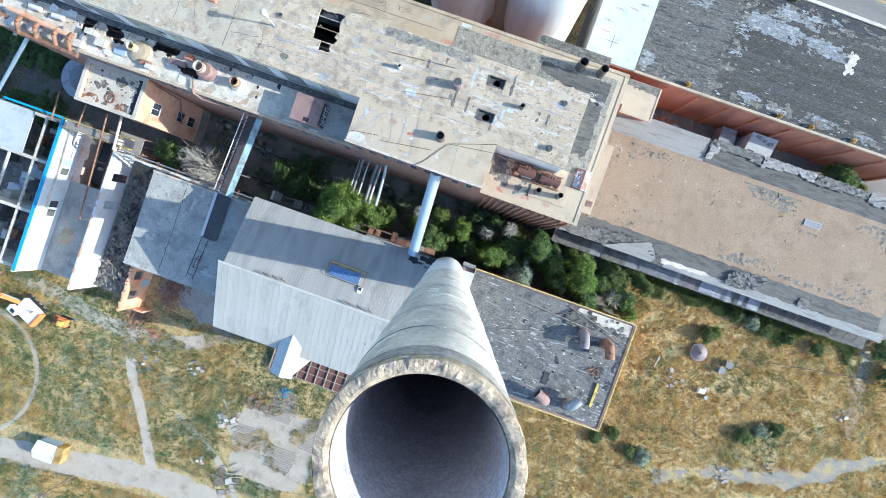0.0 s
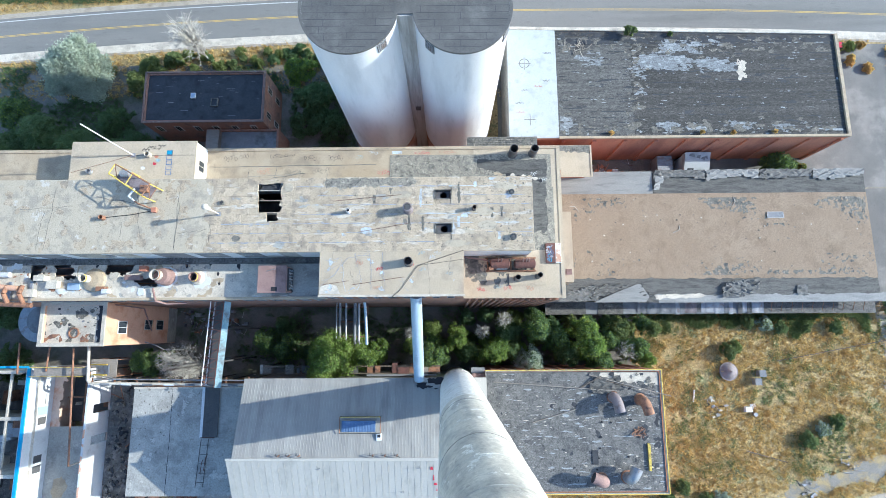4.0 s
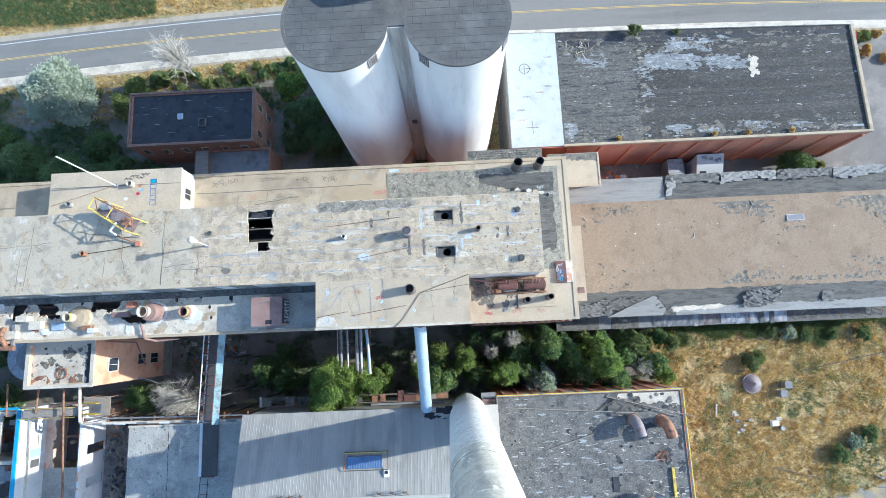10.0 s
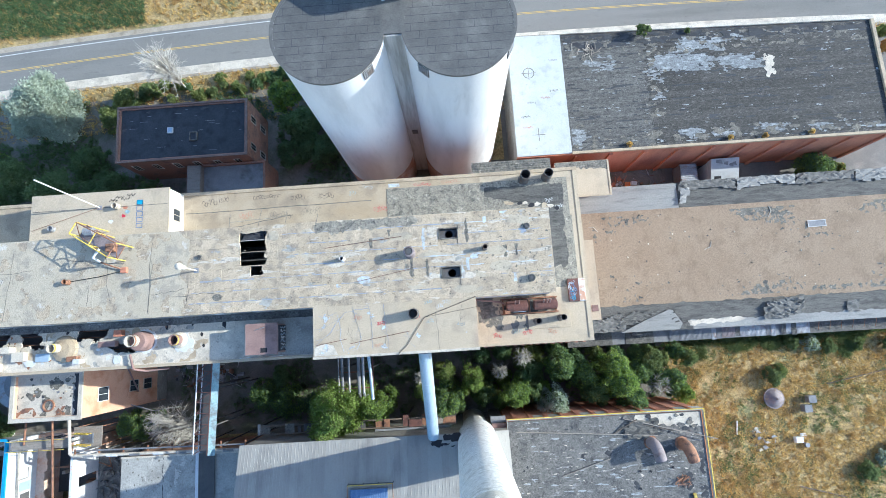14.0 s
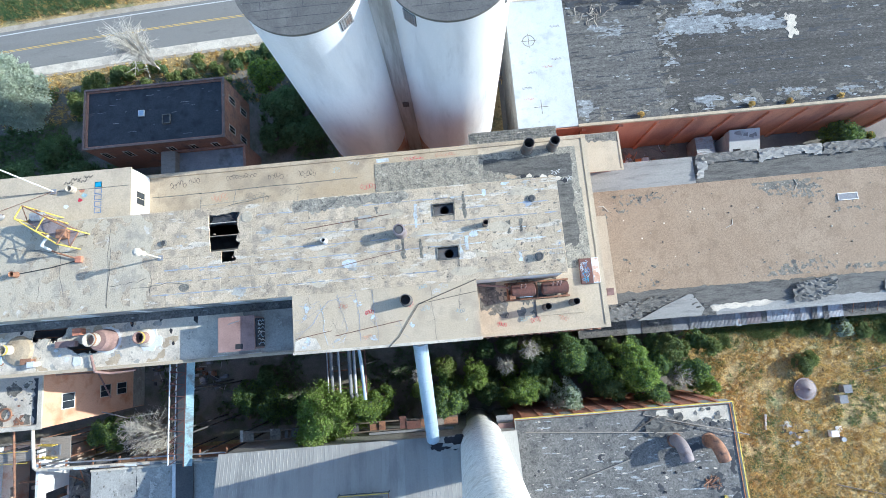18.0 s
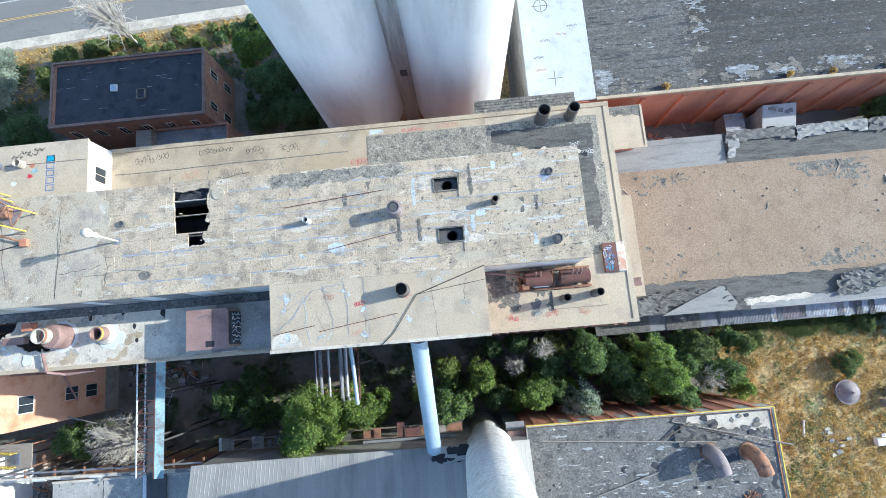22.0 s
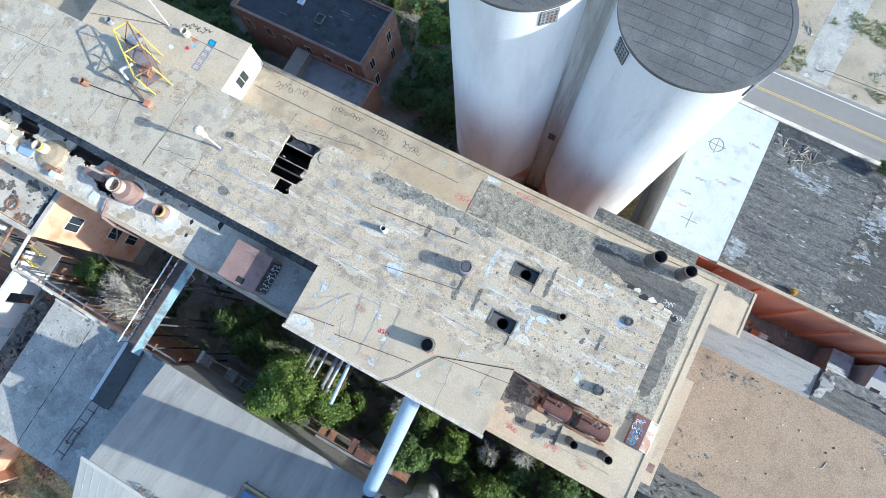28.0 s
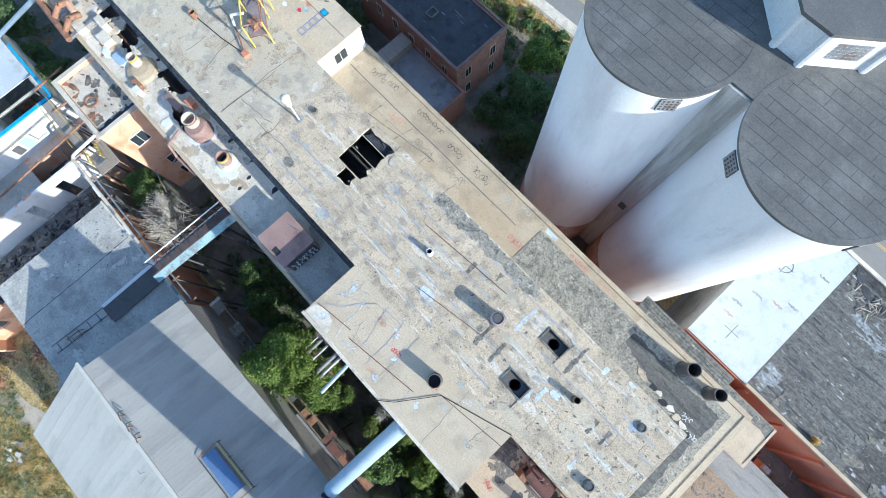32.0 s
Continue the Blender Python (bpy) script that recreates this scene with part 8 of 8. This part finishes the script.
part("porch", boxes((-61.9, -60.4, -69.8, -66.2, 0, 2.2)), "straw", sb, "straw-coloured timber end")
window(sb, "x", -66.0, -68.6, -67.4, .9, 1.9, -1)
pp = grp("power_pole", (-58, -72.5, 0), "wooden power pole with cross-arms", "power pole")
part("pole", tube((-58, -72.5, 0), (-58, -72.5, 9), .16, 8, .11), "bark", pp)
for z in (8.0, 8.6):
    part("cross_arm", boxes((-59.2, -56.8, -72.58, -72.42, z, z + .12)), "wood", pp)
for dx in (-1.1, -.4, .4, 1.1):
    part("insulator", lathe((-58 + dx, -72.5), [(.06, 8.72), (.09, 8.8), (.06, 8.9)], 8), "white", pp)

# ---------------------------------------------------------------- between warehouse and low shed
cap = grp("link_block", (25.5, 38, 0), "tan-roofed link block beside the warehouse", "annex")
part("wall", shell(20.0, 29.0, 36.3, 41.0, 0, 13.3), "redwall", cap)
part("roof", boxes((19.95, 29.1, 36.25, 41.05, 13.3, 13.55), (23.3, 29.1, 34.8, 36.25, 13.3, 13.55)), "tan", cap, "tan flat roof with a peeled edge")
part("peeled_edge", contour(lambda u, v: v - 40.0 + .12 * (u - 22) + .6 * rough(u, v, .7, 3), 20, 29.0, 38.3, 41.0, .12, 13.58, .02), "gravel", cap)
for i in range(5):
    part("ledge_board", boxes((5.0, 16.4, 35.75 + i * .33, 36.04 + i * .33, 27.1, 27.3 + rng.uniform(0, .03))), "gravel", factory, "weathered dark ledge board")
part("kerb", boxes((28.9, 29.2, 34.7, 41.0, 13.55, 13.65), (23.2, 28.9, 34.7, 35.0, 13.55, 13.65)), "tan", cap)
cg = grp("ribbed_container", (47, 40.5, 0), "grey ribbed steel container", "container")
part("body", boxes((45.9, 48.9, 37.8, 42.3, .05, 3.6)), "steel", cg)
for i in range(11):
    part("rib", boxes((45.8, 49.0, 37.9 + i * .38, 38.06 + i * .38, 3.6, 3.7)), "steel", cg)
cw = grp("white_cabin", (53, 40.6, 0), "white sheet cabin with torn dark roof patches", "cabin")
part("body", boxes((51.0, 56.0, 37.8, 42.2, 0, 3.95)), "white", cw)
bm = bmesh.new()
quad(bm, (50.9, 37.65, 4.1), (56.1, 37.65, 4.1), (56.1, 42.3, 5.7), (50.9, 42.3, 5.7))
quad(bm, (50.9, 37.65, 4.0), (50.9, 37.65, 4.1), (50.9, 42.3, 5.7), (50.9, 42.3, 4.0))
quad(bm, (56.1, 37.65, 4.0), (56.1, 42.3, 4.0), (56.1, 42.3, 5.7), (56.1, 37.65, 4.1))
quad(bm, (50.9, 37.65, 4.0), (56.1, 37.65, 4.0), (56.1, 37.65, 4.1), (50.9, 37.65, 4.1))
quad(bm, (50.9, 42.3, 4.0), (50.9, 42.3, 5.7), (56.1, 42.3, 5.7), (56.1, 42.3, 4.0))
cr_roof = part("roof", bm, "whiteroof", cw, "white sloping sheet roof")
quad_hole = bmesh.new()
quad(quad_hole, (51.5, 38.3, 4.36), (52.8, 38.3, 4.36), (52.8, 39.2, 4.67), (51.5, 39.2, 4.67))
part("roof_hatch", quad_hole, "black", cr_roof, "dark square hatch")
for i in range(6):
    x, y = rng.uniform(51.4, 55), rng.uniform(40.9, 41.7)
    z = 4.13 + (y - 37.65) * .344
    bm = quad(None, (x, y, z), (x + .8, y - .2, z - .069), (x + rng.uniform(.5, .9), y + .5, z + .172), (x + .1, y + .4, z + .138))
    part("torn_patch", bm, "bluegrey", cr_roof)
part("yellow_corner", boxes((56.1, 56.2, 38.0, 38.15, 0, 3.6)), "yellow", cw)
heap(34.5, 39.6, 2.6, 34, ["steel", "white", "rust", "wood", "redwall"], "heap of discarded furniture and boards", ln=(.8, 2.2))
heap(40.5, 39.8, 2.4, 26, ["bluegrey", "white", "rust", "wood"], "heap of discarded sheets and timber", ln=(.8, 2.2))
cb = grp("orange_cart", (37, 40, 0), "orange frame cart among rubbish", "cart")
part("frame", boxes((36.2, 38.4, 39.4, 40.4, .4, .55)), "orangepaint", cb)
part("box", boxes((37.2, 38.3, 39.5, 40.3, .55, 1.3), bevel=.05), "white", cb)
for x, y in ((36.4, 39.35), (38.2, 39.35), (36.4, 40.45), (38.2, 40.45)):
    part("wheel", merge(None, lathe((0, 0), [(.22, 0), (.22, .1)], 12), Matrix.Translation((x, y, .24)) @ Matrix.Rotation(math.pi / 2, 4, "X")), "rubber", cb)


# north margin: a lifted, folded strip of felt along the edge
for k, (x0, x1) in enumerate(((42.8, 53), (53.2, 63.5), (63.7, 74), (74.2, 84.4))):
    folds(x0, x1, 35.4, 37.7, LZ + .3, "foldfelt" if k % 2 == 0 else "greyboard", 12 + k, low, "lifted grey felt in sharp folds", .42, lambda u, v: v - 35.9 - .35 * math.sin(u * .55), .22)
folds(42.7, 44.4, 33.6, 36.4, LZ + .4, "greyboard", 31, low, "upturned grey felt corner", .6, lambda u, v: .9 - abs(u - 43.2 - .2 * (v - 35)), .2)
part("gravel_spill", contour(lambda u, v: v - 15.95 + .3 * rough(u, v, .6, 2), 24.5, 84.5, 15.3, 16.25, .14, LZ + .03, .02), "brown", low, kind="stuff")
# south margin: folded felt, a tapered plate, a torn grey edge strip, and the canopy below it
folds(20.3, 30.5, 11.6, 14.9, LZ + .25, "foldfelt", 3, low, "crumpled grey felt along the roof edge", .38, lambda u, v: 12.6 + .22 * (u - 20) - v, .2, .9)
folds(29.5, 37.5, 12.6, 15.0, LZ + .3, "feltband", 5, low, "crumpled charcoal felt along the roof edge", .4, lambda u, v: min(v - 11.6 - .36 * (u - 29.5), 14.9 - v), .2, .9)
bm = prism([(29.6, 11.4), (39.6, 11.4), (40.3, 12.4), (38.8, 14.8), (38.2, 14.9), (34, 13.3)], LZ + .42, LZ + .48)
part("edge_plate", bm, "greyboard", low, "loose tapered grey roof plate")
folds(38.3, 42.6, 11.3, 15.0, LZ + .4, "feltband", 7, low, "folded charcoal felt against the plate", .55, lambda u, v: min(15.0 - (u - 38.4) * .95 - v, u - 38.4 + (v - 11.4) * .1), .18, .2)
part("eave_sheet", contour(lambda u, v: 12.85 + .35 * rough(u, 0, .22, 3) + .2 * rough(u, v, 1.1, 5) - v, 41.4, 86, 11.3, 14, .13, LZ + .07, .1), "greyboard", low, "grey eave sheet with a torn edge")
part("white_torn_felt", contour(lambda u, v: .5 - abs(v - 12.5 - .01 * (u - 46)) + .35 * rough(u, v, .7, 8) - max(0, abs(u - 46) - 4) * .3 - .12, 40.5, 52, 11.7, 13.6, .1, LZ + .1, .02), "palecon", low, "whitish torn felt")
folds(54.2, 61.2, 12.3, 15.7, LZ + .5, "foldfelt", 15, low, "heap of folded grey felt", .7, lambda u, v: 1.6 - abs(v - 14 - .18 * (u - 57.5)) - max(0, abs(u - 57.6) - 2.6), .19, .3)
folds(68.6, 70.6, 12.6, 14.6, LZ + .25, "foldfelt", 17, low, "small fold of grey felt", .35, None, .2)
x = 36.5
while x < 64:
    w = rng.choice([.9, .9, 1.8, 2.4])
    if rng.random() < .82:
        part("canopy_sheet", ribbed(x, x + w - .06, (9.3 + rng.uniform(-.15, .3), 4.66 + rng.uniform(0, .1)), (11.6, 4.95), .22), rng.choice(["bluegrey", "bluegrey", "feltgrey", "mauve", "steel"]), low)
    x += w
part("canopy_plain", boxes((64, 86, 9.25, 11.6, 4.62, 4.7), (21, 29, 9.25, 11.6, 4.62, 4.7), (31.4, 36.4, 9.25, 11.6, 4.62, 4.7)), "feltgrey", low)
for i in range(10):
    x = 65 + i * 2
    part("stay", tube((x, 11.7, 6.2), (x + .5, 9.8, 4.75), .05, 5), "rust", low)
part("gutter_line", boxes((62, 86, 11.7, 11.9, 5.2, 5.45)), "redwall", low, "rust-red gutter")
part("canopy_post", boxes(*[(22 + i * 6.0, 22.2 + i * 6.0, 9.5, 9.7, 0, 4.3) for i in range(11)]), "rust", low)
part("moss", contour(lambda u, v: .7 * rough(u, v, 1.5, 9) + .75 * rough(u * .5, v, .16, 3) - .80 + .004 * (u - 40) + .05 * abs(v - 25), 24.8, 84.2, 16.6, 32, .16, LZ + .068, .004), "gravel", low, "dark moss specks on the gravel", kind="stuff")
rl = grp("rooflight", (66, 28.4, LZ), "pale grey rectangular rooflight flush in the gravel", "rooflight")
part("frame", kerb(64.6, 67.8, 27.8, 29.0, LZ + .062, LZ + .2, .12), "steel", rl)
part("pane", boxes((64.72, 67.68, 27.92, 28.88, LZ + .062, LZ + .15)), "bluegrey", rl)
for i in range(70):
    x, y = rng.uniform(26, 83), rng.uniform(17, 32)
    s = rng.uniform(.05, .16)
    b = grp("roof_stone", (x, y, LZ + .06), "small dark stone on the gravel roof", "stone", "stones on the gravel roof")
    part("stone", merge(None, lathe((0, 0), [(s * .6, 0), (s, s * .5), (s * .4, s)], 6), Matrix.Translation((x, y, LZ + .06))), rng.choice(["gravel", "tar", "palecon"]), b)
for x, y, a in ((27.6, 29.4, 2.2), (46, 25, .4), (58, 30.2, 1)):
    b = grp("roof_stick", (x, y, LZ + .06), "bent branch lying on the gravel roof", "branch", "branches on the gravel roof")
    part("branch", pipe([(x, y, LZ + .12), (x + 1.2 * math.cos(a), y + 1.2 * math.sin(a), LZ + .14), (x + 1.9 * math.cos(a + .4), y + 1.9 * math.sin(a + .4), LZ + .12)], .05, 5), "deadwood", b)
ledge = grp("east_ledge", (21, 20, 0), "pale stepped ledge against the factory's end wall", "ledge")
part("ledge", boxes((19.95, 22.0, 13.8, 25.4, LZ + .1, 24.6)), "tan", ledge)
part("hatch", boxes((20.8, 21.7, 15.0, 15.9, 24.604, 24.7)), "pinkrust", ledge)

# ---------------------------------------------------------------- warehouse roof peelings and marks
for i in range(42):
    y = 43.2 + i * .5
    xs = [23.5, rng.uniform(27, 34), 38.4 + rng.uniform(-.5, .5), rng.uniform(44, 56), rng.uniform(60, 74), 79.0]
    for k, (a, b) in enumerate(zip(xs, xs[1:])):
        part("felt_strip", boxes((a + .01, b - .01, y + .005, y + .495, WZ + .09, WZ + .12 + rng.uniform(-.006, .006))), "feltwest" if k < 2 else "feltbrown", wh)


def patch(x, y, cx, cy, hx, hy, top):
    """Highest inside a rectangle of half sizes hx and hy, falling off outside it."""
    return top - .22 * max(0, abs(x - cx) - hx) - .45 * max(0, abs(y - cy) - hy)


def peel(x, y):
    row = math.floor(y / .5)
    e = max(-.3, patch(x, y, 44.6, 58.7, 4.4, 1.3, .42), patch(x, y, 48.6, 61.9, 2.6, 1.5, .34), patch(x, y, 55.0, 57.9, 2.6, .9, .36),
            patch(x, y, 30.4, 59.6, 2.0, 1.0, .24), patch(x, y, 24.6, 45.6, .6, 1.4, .3), patch(x, y, 55.5, 62.6, 3.0, .3, .12),
            patch(x, y, 40.0, 54.6, .4, 2.4, .12), patch(x, y, 52, 45.2, 9, .5, .16), patch(x, y, 70, 44.8, 7, .3, .06))
    return e + .55 * rough(x * .42, row * .8, .55, 12) + .28 * rough(x * .6, y * 1.5, 1.9, 31) - .16


part("peeled_area", contour(peel, 23.8, 78.8, 43.3, 64.1, .12, WZ + .14, .02), "peelgrey", wh, "pale peeled areas of roof", kind="stuff")
part("peeled_area", contour(lambda x, y: peel(x, y) - .42 + .6 * rough(x * .5, math.floor(y / .5) * .9, .9, 44), 23.8, 78.8, 43.3, 64.1, .12, WZ + .155, .01), "peelpale", wh, "white peeled areas of roof", kind="stuff")
part("curled_felt", contour(lambda x, y: rough(x * .7, y * 1.2, .7, 71) - .1 - .22 * min(abs(y - 44.6), abs(y - 63.2), abs(x - 39), abs(y - 61.5) + .5) - .0, 24, 78.8, 43.3, 64.1, .14, WZ + .165, .04), "gravel", wh, "curled dark felt", kind="stuff")
part("peeled_strip", contour(lambda x, y: min(.7 - abs(x - 60.2), 2.0 - abs(y - 56.9)) + .8 * rough(x, y, 1.1, 5) - .1, 58.6, 61.8, 54, 60, .1, WZ + .175, .02), "palecon", wh)
for i in range(5):
    y = 64.2 + i * .4
    part("felt_strip", boxes((23.5, min(79.0, 13.9 + (66.0 - y - .4) * 65.5 / 1.8), y + .005, y + .395, WZ + .09, WZ + .12 + rng.uniform(-.006, .006))), "feltbrown", wh)
part("torn_felt", contour(lambda x, y: yn(x) - y - .3 - .8 * abs(rough(x * .8, 0, .6, 6)) if rough(x * .5, y, 1.1, 17) > .0 else -1, 24, 78.8, 62.6, 66, .16, WZ + .18, .03), "tar", wh, "torn black felt along the coping", kind="stuff")
part("white_scrap", contour(lambda x, y: rough(x * .4, y * 2.0, 1.5, 53) - .74 + .3 * max(0, 1 - min(abs(y - 44.4), abs(x - 39.4) * .7, abs(y - 63)) / 1.6), 24, 78.6, 43.4, 64.6, .11, WZ + .172, .01), "peelpale", wh, "small torn pale scraps", kind="stuff")
part("dark_streak", contour(lambda x, y: rough(x * .22, math.floor(y / .25) * .7, .9, 83) - .42, 24, 78.6, 43.4, 64.0, .125, WZ + .128, .0), "tar", wh, "dark bare strips between the boards", kind="stuff")
heap_boards = grp("board_pile", (28.5, 62.2, WZ + .12), "tangle of pale broken boards on the warehouse roof", "boards")
for i in range(22):
    a, x, y = rng.uniform(0, 3.1), rng.gauss(28.5, 1.1), rng.gauss(62.1, .6)
    part("board", tube((x - .6 * math.cos(a), y - .6 * math.sin(a), WZ + .2), (x + .6 * math.cos(a), y + .6 * math.sin(a), WZ + .2 + rng.uniform(.05, .35)), .06, 4), "wood" if i % 3 else "palecon", heap_boards)
for x, y, s in ((18.0, 46.8, 1.2), (17.2, 58.6, 1.3)):
    g = part("roof_mark", boxes((x - s, x - .05, y - .05, y + .05, WZ + .254, WZ + .262), (x + .05, x + s, y - .05, y + .05, WZ + .254, WZ + .262)), "gravel", wh)
    part("roof_mark", boxes((x - .05, x + .05, y - s, y + s, WZ + .254, WZ + .262)), "gravel", wh)
    part("roof_mark", lathe((x, y), [(s * .8, WZ + .254), (s * .8, WZ + .262), (s * .7, WZ + .262), (s * .7, WZ + .254)], 20, caps=(False, False)), "gravel", wh) if y > 50 else None
for x, y in ((15.2, 50), (16.4, 52.6), (20.6, 54.6), (15.4, 48), (21, 60.5), (19, 53.4)):
    scrawl(x, y, 1.6, .6, WZ + .262, rng.choice(["redwall", "gravel"]), wh, 9)
# car on the road side
car = grp("car", (88.8, 68.6, 0), "red hatchback car parked on the verge", "car")
part("body", boxes((86.9, 90.9, 67.75, 69.45, .35, .95), bevel=.16), "redpaint", car)
part("cabin", boxes((87.5, 89.9, 67.88, 69.32, .95, 1.45), bevel=.18), "redpaint", car)
part("windscreen", boxes((89.92, 90.1, 68.0, 69.2, .98, 1.3)), "glass", car)
part("side_window", boxes((87.9, 89.6, 67.84, 67.88, 1.02, 1.34)), "glass", car)
for x in (87.7, 90.1):
    for y in (67.72, 69.28):
        part("wheel", merge(None, lathe((0, 0), [(.33, 0), (.33, .2)], 16), Matrix.Translation((x, y + .2, .34)) @ Matrix.Rotation(math.pi / 2, 4, "X")), "rubber", car)
# brick house details
window(bh, "x", -35.1, 49.6, 50.9, 6.4, 8.8, 1); window(bh, "x", -35.1, 55.0, 56.3, 6.4, 8.8, 1)
window(bh, "x", -35.1, 49.6, 50.9, 1.6, 4.2, 1); window(bh, "x", -35.1, 55.0, 56.3, 1.6, 4.2, 1)
for i in range(6):
    window(bh, "y", 47.8, -58 + i * 3.9, -56.8 + i * 3.9, 6.2, 8.6, -1)
sk = grp("skylight", (-49.6, 53.6, 10.2), "small pale skylight on the black roof", "skylight")
part("frame", boxes((-50.1, -49.1, 53.0, 54.1, 10.2, 10.5)), "white", sk)
part("pane", boxes((-49.95, -49.25, 53.15, 53.95, 10.504, 10.52)), "duct", sk)
sk2 = grp("roof_hatch", (-45.2, 52, 10.2), "dark roof hatch on the black roof", "hatch")
part("kerb", kerb(-45.9, -44.5, 51.2, 52.9, 10.2, 10.6, .15), "gravel", sk2)
part("lid", boxes((-45.75, -44.65, 51.35, 52.75, 10.2, 10.45)), "tar", sk2)
for i in range(22):
    x, y = rng.uniform(-58, -36.5), rng.uniform(49, 57.6)
    part("tar_streak", boxes((x, x + rng.uniform(.3, 1.8), y, y + .06, 10.204, 10.212)), rng.choice(["conc", "bluegrey"]), bh)
part("stair_block", boxes((-47.5, -45.0, 39.2, 47.2, 6.654, 8.0)), "wood", ba, "weathered stair cover")
# beyond the road: a bare lot with a low pipe rail, a driveway and one floor slab
fl = grp("pipe_rail", (46, 86.6, 0), "low rusty pipe rail beyond the road", "rail")
for a, b in (((31, 86.2), (45, 86.6)), ((45, 86.6), (60, 87)), ((60, 87), (67, 92.4))):
    part("pipe", tube((*a, .7), (*b, .7), .06, 6), "bark", fl)
    part("post", tube((*a, 0), (*a, .7), .08, 5), "rust", fl)
for x, y in ((18, 90), (23, 88.5), (26.5, 93), (40, 89), (72, 96), (82, 90), (88, 97)):
    heap(x, y, 1.4, 8, ["wood", "deadwood", "steel"], "scatter of scrap wood beyond the road", ln=(.6, 1.8))
part("ground_lot", contour(lambda u, v: v - road_y(u) - 8.9 + .8 * rough(u, v, .2, 4) + min(0, (u - 8) * .4), -10, 200, 72, 150, 1.0, .055, .0), "lotdirt", label="beige bare waste lot beyond the road", kind="structure")
part("driveway", prism([(27.5, 84.0), (32.5, 84.0), (36, 130), (30, 130)], .02, .075), "conc", label="pale worn concrete driveway", kind="structure")
for x0, x1, y0, y1, m in ((44, 60, 93.2, 106, "tanroof"), (14, 24, 92, 99, "tanroof")):
    s = grp("slab_remnant", ((x0 + x1) / 2, (y0 + y1) / 2, 0), "old floor slab in a waste lot", "slab", "old floor slabs")
    part("slab", contour(lambda u, v: min(u - x0, x1 - u, v - y0, y1 - v) + .25 * rough(u, v, .6, x0) - .1, x0, x1, y0, y1, .3, .2, .12), m, s)
tufts("lot_weeds", 26000, (6, 125, 80, 112), lambda x, y: y - road_y(x) > 8.2 and nz(x, y, .17, 62) + .5 * nz(x, y, .6, 4) > (.12 if y - road_y(x) < 11.5 else .42 - .005 * max(0, x - 70)), .08, "leafolive", 33, "grey-green weeds dotted over the waste lot", (.1, .5))
bk = grp("brick_block", (75, 88.5, 0), "small square brick utility block in the waste lot", "utility block")
part("wall", shell(73.4, 76.6, 87.2, 89.8, 0, 2.4, .25), "brick", bk)
part("coping", kerb(73.3, 76.7, 87.1, 89.9, 2.404, 2.5, .3), "brick", bk)
part("cover", boxes((73.7, 76.3, 87.9, 89.5, 2.1, 2.2)), "palecon", bk, "pale sunken cover panel")
